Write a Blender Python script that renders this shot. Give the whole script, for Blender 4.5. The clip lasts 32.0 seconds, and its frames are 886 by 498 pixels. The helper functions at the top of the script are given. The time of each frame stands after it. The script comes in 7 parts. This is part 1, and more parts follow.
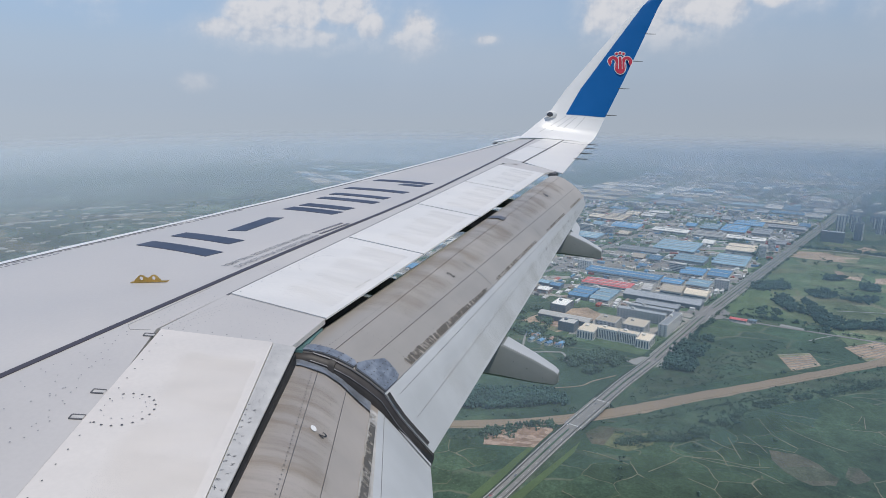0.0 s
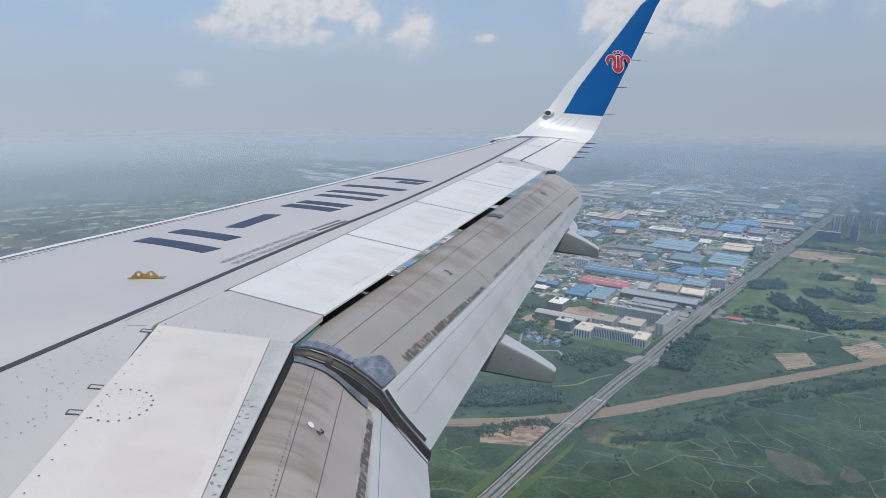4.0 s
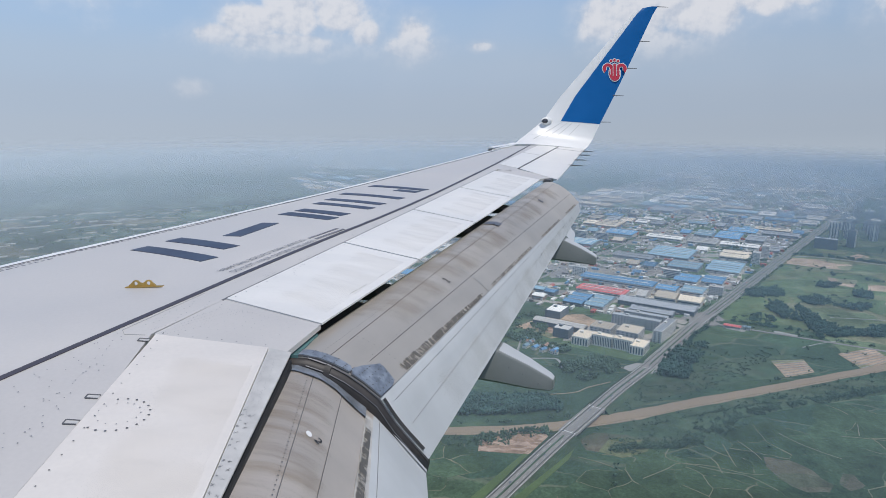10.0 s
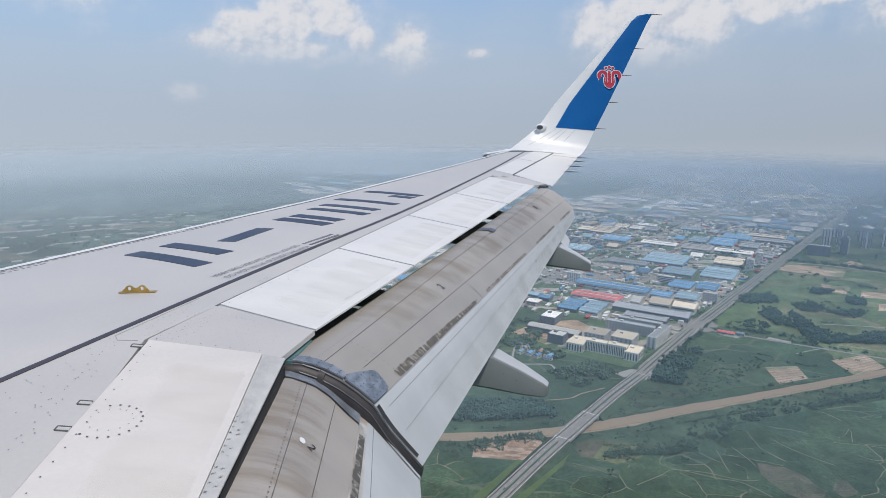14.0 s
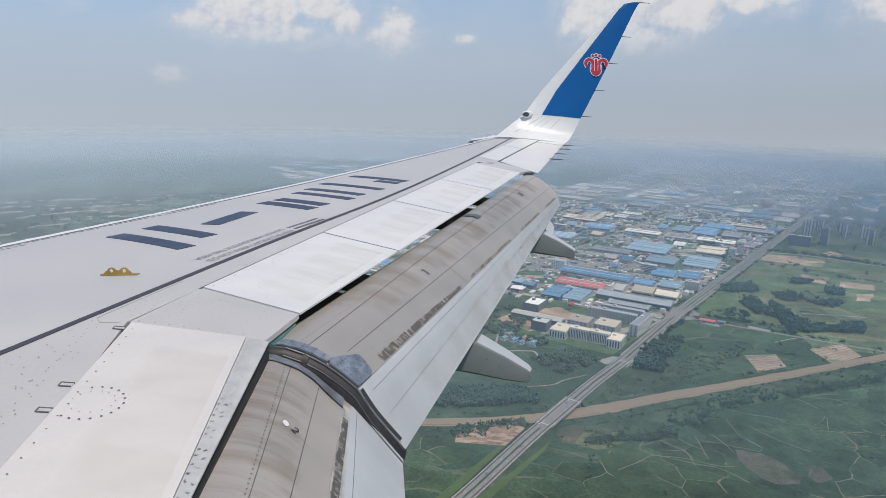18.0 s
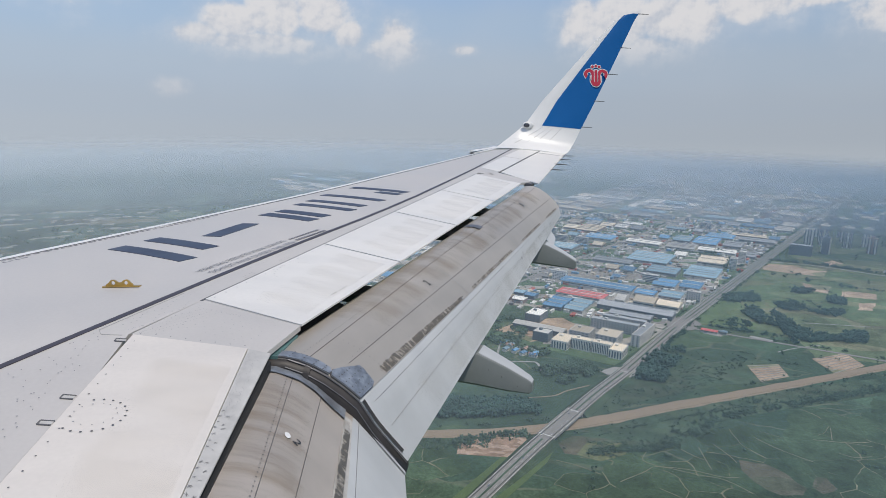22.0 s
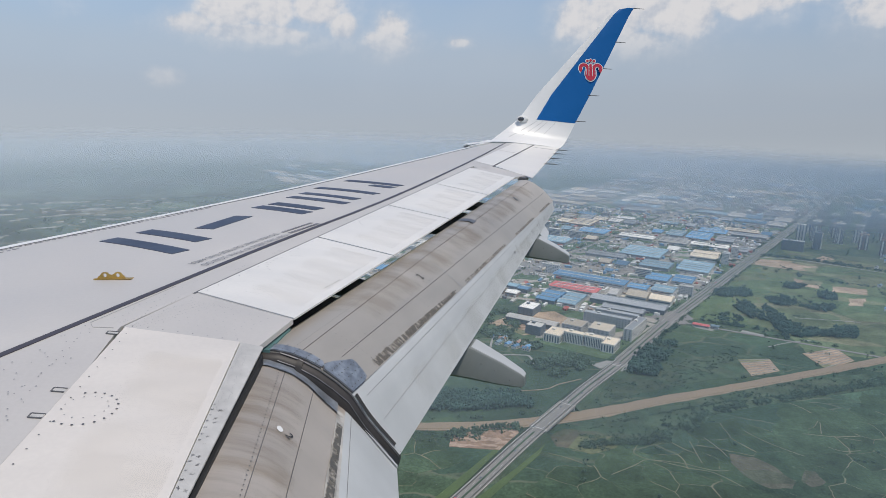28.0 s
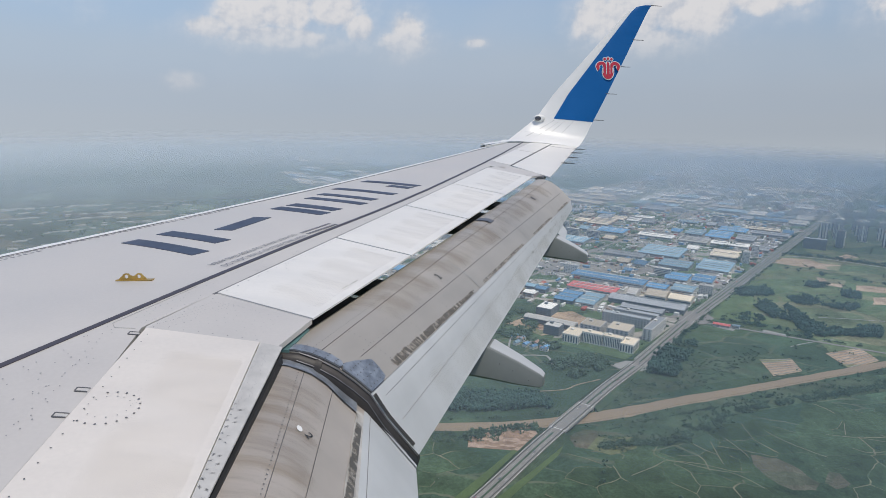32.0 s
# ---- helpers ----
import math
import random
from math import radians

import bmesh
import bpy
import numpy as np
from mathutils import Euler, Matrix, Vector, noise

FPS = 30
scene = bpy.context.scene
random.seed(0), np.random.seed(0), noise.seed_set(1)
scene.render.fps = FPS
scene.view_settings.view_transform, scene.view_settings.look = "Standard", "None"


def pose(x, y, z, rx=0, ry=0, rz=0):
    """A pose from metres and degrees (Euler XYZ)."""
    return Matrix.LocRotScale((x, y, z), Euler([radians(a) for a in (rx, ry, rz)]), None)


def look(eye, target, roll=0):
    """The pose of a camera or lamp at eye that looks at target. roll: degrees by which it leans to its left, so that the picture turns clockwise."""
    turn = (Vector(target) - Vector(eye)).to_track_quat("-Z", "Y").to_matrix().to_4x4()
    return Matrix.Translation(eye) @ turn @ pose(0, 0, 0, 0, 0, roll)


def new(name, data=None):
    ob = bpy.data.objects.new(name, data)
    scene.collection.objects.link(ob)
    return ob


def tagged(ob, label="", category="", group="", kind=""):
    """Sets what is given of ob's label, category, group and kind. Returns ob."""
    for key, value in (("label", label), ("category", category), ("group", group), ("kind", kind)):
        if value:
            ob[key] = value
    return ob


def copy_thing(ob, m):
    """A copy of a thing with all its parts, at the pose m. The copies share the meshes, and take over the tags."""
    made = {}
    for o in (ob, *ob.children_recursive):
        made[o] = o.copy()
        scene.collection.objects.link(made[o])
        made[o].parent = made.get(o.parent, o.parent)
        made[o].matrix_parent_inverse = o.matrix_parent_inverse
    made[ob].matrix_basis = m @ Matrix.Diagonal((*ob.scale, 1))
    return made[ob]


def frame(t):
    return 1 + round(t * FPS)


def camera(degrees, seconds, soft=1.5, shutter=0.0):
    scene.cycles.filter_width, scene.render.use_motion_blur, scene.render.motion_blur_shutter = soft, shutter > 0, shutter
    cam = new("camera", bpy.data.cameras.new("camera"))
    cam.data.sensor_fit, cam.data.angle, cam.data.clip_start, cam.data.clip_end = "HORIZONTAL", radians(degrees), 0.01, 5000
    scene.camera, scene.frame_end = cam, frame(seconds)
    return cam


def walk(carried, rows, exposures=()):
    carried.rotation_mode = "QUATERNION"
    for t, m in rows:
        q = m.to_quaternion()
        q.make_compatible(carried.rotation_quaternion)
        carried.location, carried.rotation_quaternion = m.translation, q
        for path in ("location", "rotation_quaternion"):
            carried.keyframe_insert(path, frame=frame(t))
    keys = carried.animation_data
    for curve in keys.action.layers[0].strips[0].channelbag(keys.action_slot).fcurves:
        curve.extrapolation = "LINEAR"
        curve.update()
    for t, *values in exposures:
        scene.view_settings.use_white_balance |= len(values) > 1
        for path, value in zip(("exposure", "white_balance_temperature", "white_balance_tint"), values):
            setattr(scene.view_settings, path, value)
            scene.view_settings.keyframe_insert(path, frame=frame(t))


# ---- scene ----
# ---- camera ----
cam = camera(66.0, 32.0, soft=0.4)
# the aircraft's attitude over level ground: the path and the wing are given in the cabin's own axes
ATTITUDE = pose(0, 0, 0, -0.04, 6.52, 10.55)
PATH = [
    (0, pose(0.010, -0.008, 0.010, 82.895, 0, -95.544) @ pose(0, 0, 0, 0, 0, -0.382)),
    (0.5, pose(0.008, -0.000, 0.007, 82.708, 0, -95.500) @ pose(0, 0, 0, 0, 0, -0.280)),
    (1, pose(0.009, -0.005, 0.005, 83.251, 0, -95.285) @ pose(0, 0, 0, 0, 0, -0.472)),
    (1.5, pose(0.007, -0.003, 0.003, 83.589, 0, -95.311) @ pose(0, 0, 0, 0, 0, -0.417)),
    (2, pose(0.005, -0.004, 0.002, 83.167, 0, -95.425) @ pose(0, 0, 0, 0, 0, -0.230)),
    (2.5, pose(0.007, -0.002, -0.000, 82.521, 0, -95.646) @ pose(0, 0, 0, 0, 0, -0.062)),
    (3, pose(0.007, -0.005, 0.002, 82.566, 0, -95.703) @ pose(0, 0, 0, 0, 0, -0.039)),
    (3.5, pose(0.010, -0.004, 0.005, 82.768, 0, -95.779) @ pose(0, 0, 0, 0, 0, -0.121)),
    (5.5, pose(0.009, -0.003, 0.001, 82.676, 0, -95.858) @ pose(0, 0, 0, 0, 0, -0.107)),
    (6, pose(0.009, -0.001, 0.005, 82.820, 0, -95.816) @ pose(0, 0, 0, 0, 0, -0.028)),
    (6.5, pose(0.008, -0.004, 0.010, 83.143, 0, -95.784) @ pose(0, 0, 0, 0, 0, -0.182)),
    (7, pose(0.011, -0.006, 0.009, 83.309, 0, -95.763) @ pose(0, 0, 0, 0, 0, -0.254)),
    (7.5, pose(0.008, -0.003, 0.006, 82.999, 0, -95.758) @ pose(0, 0, 0, 0, 0, -0.349)),
    (8, pose(0.009, -0.004, 0.008, 82.600, 0, -95.784) @ pose(0, 0, 0, 0, 0, -0.388)),
    (8.5, pose(0.009, -0.004, 0.006, 82.912, 0, -95.795) @ pose(0, 0, 0, 0, 0, -0.368)),
    (9, pose(0.012, -0.006, 0.011, 83.285, 0, -95.790) @ pose(0, 0, 0, 0, 0, -0.305)),
    (9.5, pose(0.014, -0.009, 0.015, 83.518, 0, -95.795) @ pose(0, 0, 0, 0, 0, -0.320)),
    (10, pose(0.008, -0.003, 0.006, 83.415, 0, -95.983) @ pose(0, 0, 0, 0, 0, -0.242)),
    (10.5, pose(0.010, -0.002, 0.008, 83.165, 0, -95.970) @ pose(0, 0, 0, 0, 0, -0.276)),
    (11, pose(0.005, -0.003, 0.007, 83.637, 0, -95.903) @ pose(0, 0, 0, 0, 0, -0.232)),
    (11.5, pose(0.007, -0.004, 0.010, 84.051, 0, -95.869) @ pose(0, 0, 0, 0, 0, -0.324)),
    (12, pose(0.005, -0.004, 0.002, 83.977, 0, -95.922) @ pose(0, 0, 0, 0, 0, -0.286)),
    (12.5, pose(0.001, -0.002, 0.001, 83.437, 0, -96.134) @ pose(0, 0, 0, 0, 0, -0.061)),
    (13, pose(-0.002, -0.000, 0.001, 83.588, 0, -96.388) @ pose(0, 0, 0, 0, 0, 0.098)),
    (13.5, pose(0.007, -0.004, 0.010, 83.864, 0, -96.351) @ pose(0, 0, 0, 0, 0, 0.038)),
    (15.5, pose(0.001, -0.002, 0.008, 83.661, 0, -96.768) @ pose(0, 0, 0, 0, 0, 0.021)),
    (16, pose(-0.003, 0.000, -0.003, 83.429, 0, -96.685) @ pose(0, 0, 0, 0, 0, 0.122)),
    (16.5, pose(0.003, 0.001, 0.006, 83.579, 0, -96.682) @ pose(0, 0, 0, 0, 0, 0.010)),
    (17, pose(-0.000, -0.000, -0.000, 84.042, 0, -97.000) @ pose(0, 0, 0, 0, 0, -0.000)),
    (17.5, pose(0.002, -0.003, 0.009, 83.416, 0, -97.381) @ pose(0, 0, 0, 0, 0, 0.411)),
    (18, pose(0.001, -0.003, 0.004, 82.747, 0, -97.706) @ pose(0, 0, 0, 0, 0, 0.739)),
    (18.5, pose(-0.002, -0.000, 0.001, 82.779, 0, -97.780) @ pose(0, 0, 0, 0, 0, 0.688)),
    (19, pose(0.003, -0.003, 0.011, 83.637, 0, -97.840) @ pose(0, 0, 0, 0, 0, 0.530)),
    (19.5, pose(0.005, -0.005, 0.013, 83.714, 0, -97.834) @ pose(0, 0, 0, 0, 0, 0.422)),
    (20, pose(-0.001, -0.002, 0.009, 83.658, 0, -97.819) @ pose(0, 0, 0, 0, 0, 0.468)),
    (20.5, pose(-0.001, -0.002, 0.009, 83.511, 0, -97.778) @ pose(0, 0, 0, 0, 0, 0.498)),
    (21, pose(-0.003, -0.000, 0.005, 83.467, 0, -97.764) @ pose(0, 0, 0, 0, 0, 0.460)),
    (21.5, pose(0.001, 0.000, 0.006, 83.496, 0, -97.698) @ pose(0, 0, 0, 0, 0, 0.463)),
    (22, pose(-0.002, -0.001, 0.005, 83.653, 0, -97.605) @ pose(0, 0, 0, 0, 0, 0.499)),
    (22.5, pose(-0.002, -0.002, 0.002, 83.971, 0, -97.566) @ pose(0, 0, 0, 0, 0, 0.568)),
    (23, pose(-0.001, -0.002, 0.003, 84.192, 0, -97.557) @ pose(0, 0, 0, 0, 0, 0.636)),
    (23.5, pose(-0.003, -0.001, 0.002, 83.802, 0, -97.681) @ pose(0, 0, 0, 0, 0, 0.945)),
    (24, pose(0.001, 0.000, 0.002, 83.480, 0, -97.763) @ pose(0, 0, 0, 0, 0, 0.996)),
    (24.5, pose(0.005, -0.001, 0.007, 83.546, 0, -97.878) @ pose(0, 0, 0, 0, 0, 0.979)),
    (25, pose(0.003, -0.002, 0.009, 83.738, 0, -97.971) @ pose(0, 0, 0, 0, 0, 0.886)),
    (25.5, pose(-0.000, -0.006, 0.011, 83.346, 0, -98.039) @ pose(0, 0, 0, 0, 0, 0.903)),
    (27.5, pose(0.003, -0.003, 0.012, 82.475, 0, -98.148) @ pose(0, 0, 0, 0, 0, 0.854)),
    (28, pose(-0.001, -0.002, 0.011, 83.082, 0, -98.157) @ pose(0, 0, 0, 0, 0, 0.926)),
    (28.5, pose(-0.001, 0.000, 0.005, 83.344, 0, -98.208) @ pose(0, 0, 0, 0, 0, 0.869)),
    (29, pose(-0.004, -0.001, 0.006, 82.951, 0, -98.363) @ pose(0, 0, 0, 0, 0, 0.853)),
    (29.5, pose(-0.005, 0.001, -0.001, 82.644, 0, -98.378) @ pose(0, 0, 0, 0, 0, 0.900)),
    (30, pose(-0.001, 0.002, 0.002, 82.916, 0, -98.244) @ pose(0, 0, 0, 0, 0, 0.780)),
    (30.5, pose(0.002, -0.004, 0.012, 82.973, 0, -98.047) @ pose(0, 0, 0, 0, 0, 0.680)),
    (31, pose(0.001, -0.002, 0.010, 82.724, 0, -97.766) @ pose(0, 0, 0, 0, 0, 0.680)),
    (31.5, pose(0.006, -0.001, 0.005, 82.753, 0, -97.218) @ pose(0, 0, 0, 0, 0, 0.483)),
    (32, pose(0.005, -0.000, 0.006, 83.101, 0, -96.686) @ pose(0, 0, 0, 0, 0, 0.423)),
]
walk(cam, [(t, ATTITUDE @ m) for t, m in PATH], exposures=[(0.0, -0.08, 6330, 10), (6.0, -0.06, 6250, 10), (9.0, -0.03, 6200, 10), (13.0, 0.02, 6330, 10), (17.0, 0.0, 6500, 10), (21.0, -0.03, 6560, 10), (25.0, -0.08, 6570, 10), (28.0, -0.06, 6580, 10), (32.0, -0.05, 6560, 10)])

# ---- world and sun ----
SUN_ELEVATION, SUN_AZIMUTH = 70.4, -115.3      # degrees; azimuth from +x towards +y
world = bpy.data.worlds.new("summer_sky")
scene.world = world
world.use_nodes = True


def sky_nodes():
    nt = world.node_tree
    nt.nodes.clear()
    N, L = nt.nodes.new, nt.links.new

    def math_node(op, a, b=None, clamp=False):
        n = N("ShaderNodeMath")
        n.operation, n.use_clamp = op, clamp
        for i, x in enumerate((a, b)):
            if x is None:
                continue
            if isinstance(x, (int, float)):
                n.inputs[i].default_value = x
            else:
                L(x, n.inputs[i])
        return n.outputs[0]

    def mix(fac, a, b):
        n = N("ShaderNodeMix")
        n.data_type = "RGBA"
        for sock, x in ((n.inputs[0], fac), (n.inputs[6], a), (n.inputs[7], b)):
            if isinstance(x, (int, float)):
                sock.default_value = x
            elif isinstance(x, tuple):
                sock.default_value = (*x, 1)
            else:
                L(x, sock)
        return n.outputs[2]

    def smooth(x, lo, hi):
        n = N("ShaderNodeMapRange")
        n.interpolation_type = "SMOOTHSTEP"
        L(x, n.inputs[0])
        n.inputs[1].default_value, n.inputs[2].default_value = lo, hi
        return n.outputs[0]

    # the air is layered a little off the level, as haze banks lie
    turn = N("ShaderNodeMapping")
    turn.inputs["Rotation"].default_value = [radians(a) for a in SKY_TURN]
    L(N("ShaderNodeTexCoord").outputs["Generated"], turn.inputs[0])
    coord = turn.outputs[0]
    sep = N("ShaderNodeSeparateXYZ")
    L(coord, sep.inputs[0])
    el = math_node("MULTIPLY", math_node("ARCSINE", sep.outputs[2]), 57.2958)
    az = math_node("MULTIPLY", math_node("ARCTAN2", math_node("MULTIPLY", sep.outputs[1], -1.0), sep.outputs[0]), 57.2958)
    sky = N("ShaderNodeTexSky")
    sky.sky_type, sky.sun_disc = "NISHITA", False
    sky.sun_elevation, sky.sun_rotation = radians(SUN_ELEVATION), radians(90 - SUN_AZIMUTH)
    sky.air_density, sky.dust_density, sky.altitude = 1.0, 1.5, 240
    scaled = N("ShaderNodeVectorMath")
    scaled.operation = "SCALE"
    L(sky.outputs[0], scaled.inputs[0])
    scaled.inputs[3].default_value = SKY_STRENGTH
    # hazy air: pale and a little grey, thickest towards the horizon, bluish right at it
    veil = N("ShaderNodeValToRGB")
    L(smooth(el, -6.0, 40.0), veil.inputs[0])
    ramp = veil.color_ramp
    ramp.interpolation = "EASE"
    for i, (p, c) in enumerate(VEIL):
        e = ramp.elements[i] if i < 2 else ramp.elements.new(p)
        e.position, e.color = p, (*c, 1)
    soft_noise = N("ShaderNodeTexNoise")
    soft_noise.inputs["Scale"].default_value, soft_noise.inputs["Detail"].default_value = 3.0, 4
    L(coord, soft_noise.inputs["Vector"])
    thick = math_node("MULTIPLY", math_node("SUBTRACT", 1.0, math_node("MULTIPLY", smooth(el, 8.0, 60.0), 0.75)), 0.92)
    base = mix(thick, scaled.outputs[0], veil.outputs[0])
    base = mix(math_node("MULTIPLY", math_node("MULTIPLY", smooth(soft_noise.outputs[0], 0.42, 0.75), smooth(el, 2.0, 9.0)), 0.24), base, (0.53, 0.58, 0.66))
    # the haze is a little brighter towards the flight direction
    side = N("ShaderNodeVectorMath")
    side.operation = "SCALE"
    L(base, side.inputs[0])
    L(math_node("ADD", math_node("MULTIPLY", math_node("ADD", math_node("MULTIPLY", sep.outputs[1], 0.13), 0.0), smooth(el, -0.5, 3.0)), 1.0), side.inputs[3])
    base = side.outputs[0]
    # cumulus clouds: azimuth, elevation and half sizes in degrees
    comb = N("ShaderNodeCombineXYZ")
    L(az, comb.inputs[0])
    L(el, comb.inputs[1])
    def billow(shift, scale, rough):
        moved = N("ShaderNodeVectorMath")
        moved.operation = "ADD"
        L(comb.outputs[0], moved.inputs[0])
        moved.inputs[1].default_value = (*shift, 0)
        n = N("ShaderNodeTexNoise")
        n.inputs["Scale"].default_value, n.inputs["Detail"].default_value, n.inputs["Roughness"].default_value = scale, 10, rough
        L(moved.outputs[0], n.inputs["Vector"])
        return math_node("SUBTRACT", n.outputs[0], 0.5)

    def heap(de):
        # how deep a place lies inside the nearest cloud
        best = None
        for a, e, ra, re in CLOUDS:
            n = N("ShaderNodeVectorMath")
            n.operation = "MULTIPLY_ADD"
            L(comb.outputs[0], n.inputs[0])
            n.inputs[1].default_value = (1 / ra, 1 / re, 0)
            n.inputs[2].default_value = (-a / ra, -(e - CLOUD_DROP - de) / re, 0)
            ln = N("ShaderNodeVectorMath")
            ln.operation = "LENGTH"
            L(n.outputs[0], ln.inputs[0])
            v = math_node("SUBTRACT", 1.0, ln.outputs["Value"])
            best = v if best is None else math_node("MAXIMUM", best, v)
        return best

    inside = heap(0.0)
    wide_n, fine_n = billow((0, 0), 0.42, 0.54), billow((3, 7), 1.1, 0.50)
    ragged = math_node("ADD", math_node("MULTIPLY", wide_n, 1.9), math_node("MULTIPLY", fine_n, 0.55))
    dens = math_node("ADD", math_node("MULTIPLY", inside, 1.7), ragged)
    # tops are crisp, undersides melt into the haze
    core = math_node("MULTIPLY", smooth(dens, -0.05, 0.85), smooth(el, 6.8, 11.6))
    veil_c = math_node("MULTIPLY", smooth(math_node("ADD", inside, math_node("MULTIPLY", wide_n, 1.3)), -0.65, 0.85), 0.45)
    mask = math_node("MAXIMUM", core, veil_c)
    # light from above and behind: billows shade their own undersides
    relief = math_node("ADD", math_node("MULTIPLY", math_node("SUBTRACT", wide_n, billow((-0.45, 0.6), 0.42, 0.54)), 3.2),
                       math_node("MULTIPLY", math_node("SUBTRACT", fine_n, billow((3 - 0.16, 7 + 0.22), 1.1, 0.50)), 1.5))
    bright = smooth(math_node("ADD", math_node("ADD", relief, math_node("MULTIPLY", dens, 0.22)), math_node("MULTIPLY", smooth(el, 9.0, 14.0), 0.25)), -0.55, 0.75)
    cloud = mix(bright, (0.545, 0.57, 0.63), (0.775, 0.75, 0.745))
    out_col = mix(math_node("MULTIPLY", mask, 0.82), base, cloud)
    bg = N("ShaderNodeBackground")
    L(out_col, bg.inputs[0])
    bg.inputs[1].default_value = 1.0
    L(bg.outputs[0], N("ShaderNodeOutputWorld").inputs[0])


SKY_STRENGTH, CLOUD_DROP = 0.10, 0.8
SKY_TURN = (1.24, -6.40, -10.62)
VEIL = [(0.0, (0.36, 0.437, 0.517)), (1.0, (0.17, 0.32, 0.64)), (0.0466, (0.425, 0.489, 0.557)), (0.059, (0.448, 0.508, 0.574)), (0.074, (0.457, 0.514, 0.584)),
        (0.10, (0.445, 0.506, 0.585)), (0.144, (0.428, 0.50, 0.596)), (0.22, (0.408, 0.50, 0.624)), (0.34, (0.37, 0.503, 0.686)), (0.42, (0.335, 0.488, 0.73))]
CLOUDS = [(-11.8, 11.2, 2.2, 1.1), (-9.2, 12.3, 3.0, 2.0), (-6.0, 13.2, 3.4, 2.7), (-2.4, 13.4, 3.4, 2.6), (-0.2, 11.7, 1.5, 1.5), (-7.0, 10.8, 6.0, 1.1), (3.6, 11.6, 1.7, 1.7), (3.4, 10.6, 2.8, 1.2),
          (-13.8, 7.2, 1.3, 0.7), (9.3, 10.7, 1.0, 0.45), (18.6, 12.5, 2.2, 2.6), (21.5, 12.6, 3.5, 3.0), (26.0, 12.8, 4.6, 2.6), (31.0, 13.4, 4.4, 1.8), (23.0, 10.6, 4.2, 1.2), (36.0, 13.6, 3.0, 1.0),
          (41.0, 12.5, 4.0, 2.4), (-22.0, 15.5, 5.0, 3.0), (60.0, 12.0, 8.0, 4.0), (-50.0, 15.0, 9.0, 4.0), (100.0, 18.0, 12.0, 5.0), (150.0, 16.0, 10.0, 5.0), (-110.0, 20.0, 14.0, 6.0)]
sky_nodes()
sun_lamp = new("sun", bpy.data.lights.new("sun", "SUN"))
sun_lamp.data.energy, sun_lamp.data.angle, sun_lamp.data.color = 2.5, radians(0.6), (1.0, 0.93, 0.82)
sun_lamp.matrix_world = look((0, 0, 0), (-math.cos(radians(SUN_ELEVATION)) * math.cos(radians(SUN_AZIMUTH)),
                                          -math.cos(radians(SUN_ELEVATION)) * math.sin(radians(SUN_AZIMUTH)), -math.sin(radians(SUN_ELEVATION))))

# ---- materials ----


def surface(name, base, rough=0.5, metal=0.0, vary=0.08, grain=30.0, blotch=2.0, bump=0.0, streak=None, dark=None, spec=0.5, coat=0.0):
    """A painted or bare surface: base colour varied at two scales, optional streaks along an axis, and fine relief."""
    m = bpy.data.materials.new(name)
    m.use_nodes = True
    nt = m.node_tree
    N, L = nt.nodes.new, nt.links.new
    b = nt.nodes["Principled BSDF"]
    b.inputs["Metallic"].default_value = metal
    b.inputs["Specular IOR Level"].default_value = spec
    b.inputs["Coat Weight"].default_value = coat
    co = N("ShaderNodeTexCoord").outputs["Object"]
    if streak:
        mp = N("ShaderNodeMapping")
        mp.vector_type = "TEXTURE"
        L(co, mp.inputs[0])
        mp.inputs["Rotation"].default_value = (0, 0, radians(streak[0]))
        mp.inputs["Scale"].default_value = streak[1]
        co2 = mp.outputs[0]
    else:
        co2 = co
    fine, wide = N("ShaderNodeTexNoise"), N("ShaderNodeTexNoise")
    fine.inputs["Scale"].default_value, fine.inputs["Detail"].default_value = grain, 5
    wide.inputs["Scale"].default_value, wide.inputs["Detail"].default_value = blotch, 6
    wide.inputs["Roughness"].default_value = 0.6
    L(co, fine.inputs["Vector"])
    L(co2, wide.inputs["Vector"])
    add = N("ShaderNodeMath")
    add.operation = "MULTIPLY_ADD"
    L(fine.outputs[0], add.inputs[0])
    add.inputs[1].default_value = 0.35
    L(wide.outputs[0], add.inputs[2])
    rng = N("ShaderNodeMapRange")
    L(add.outputs[0], rng.inputs[0])
    rng.inputs[1].default_value, rng.inputs[2].default_value = 0.35, 1.0
    mx = N("ShaderNodeMix")
    mx.data_type = "RGBA"
    L(rng.outputs[0], mx.inputs[0])
    lo = dark if dark else tuple(max(0.0, c * (1 - vary)) for c in base)
    hi = tuple(min(1.0, c * (1 + vary)) for c in base)
    mx.inputs[6].default_value, mx.inputs[7].default_value = (*lo, 1), (*hi, 1)
    L(mx.outputs[2], b.inputs["Base Color"])
    rr = N("ShaderNodeMapRange")
    L(wide.outputs[0], rr.inputs[0])
    rr.inputs[1].default_value, rr.inputs[2].default_value = 0.3, 0.7
    rr.inputs[3].default_value, rr.inputs[4].default_value = max(0.02, rough - 0.08), min(1.0, rough + 0.08)
    L(rr.outputs[0], b.inputs["Roughness"])
    if bump:
        bp = N("ShaderNodeBump")
        bp.inputs["Strength"].default_value, bp.inputs["Distance"].default_value = bump, 0.01
        L(fine.outputs[0], bp.inputs["Height"])
        L(bp.outputs[0], b.inputs["Normal"])
    return m


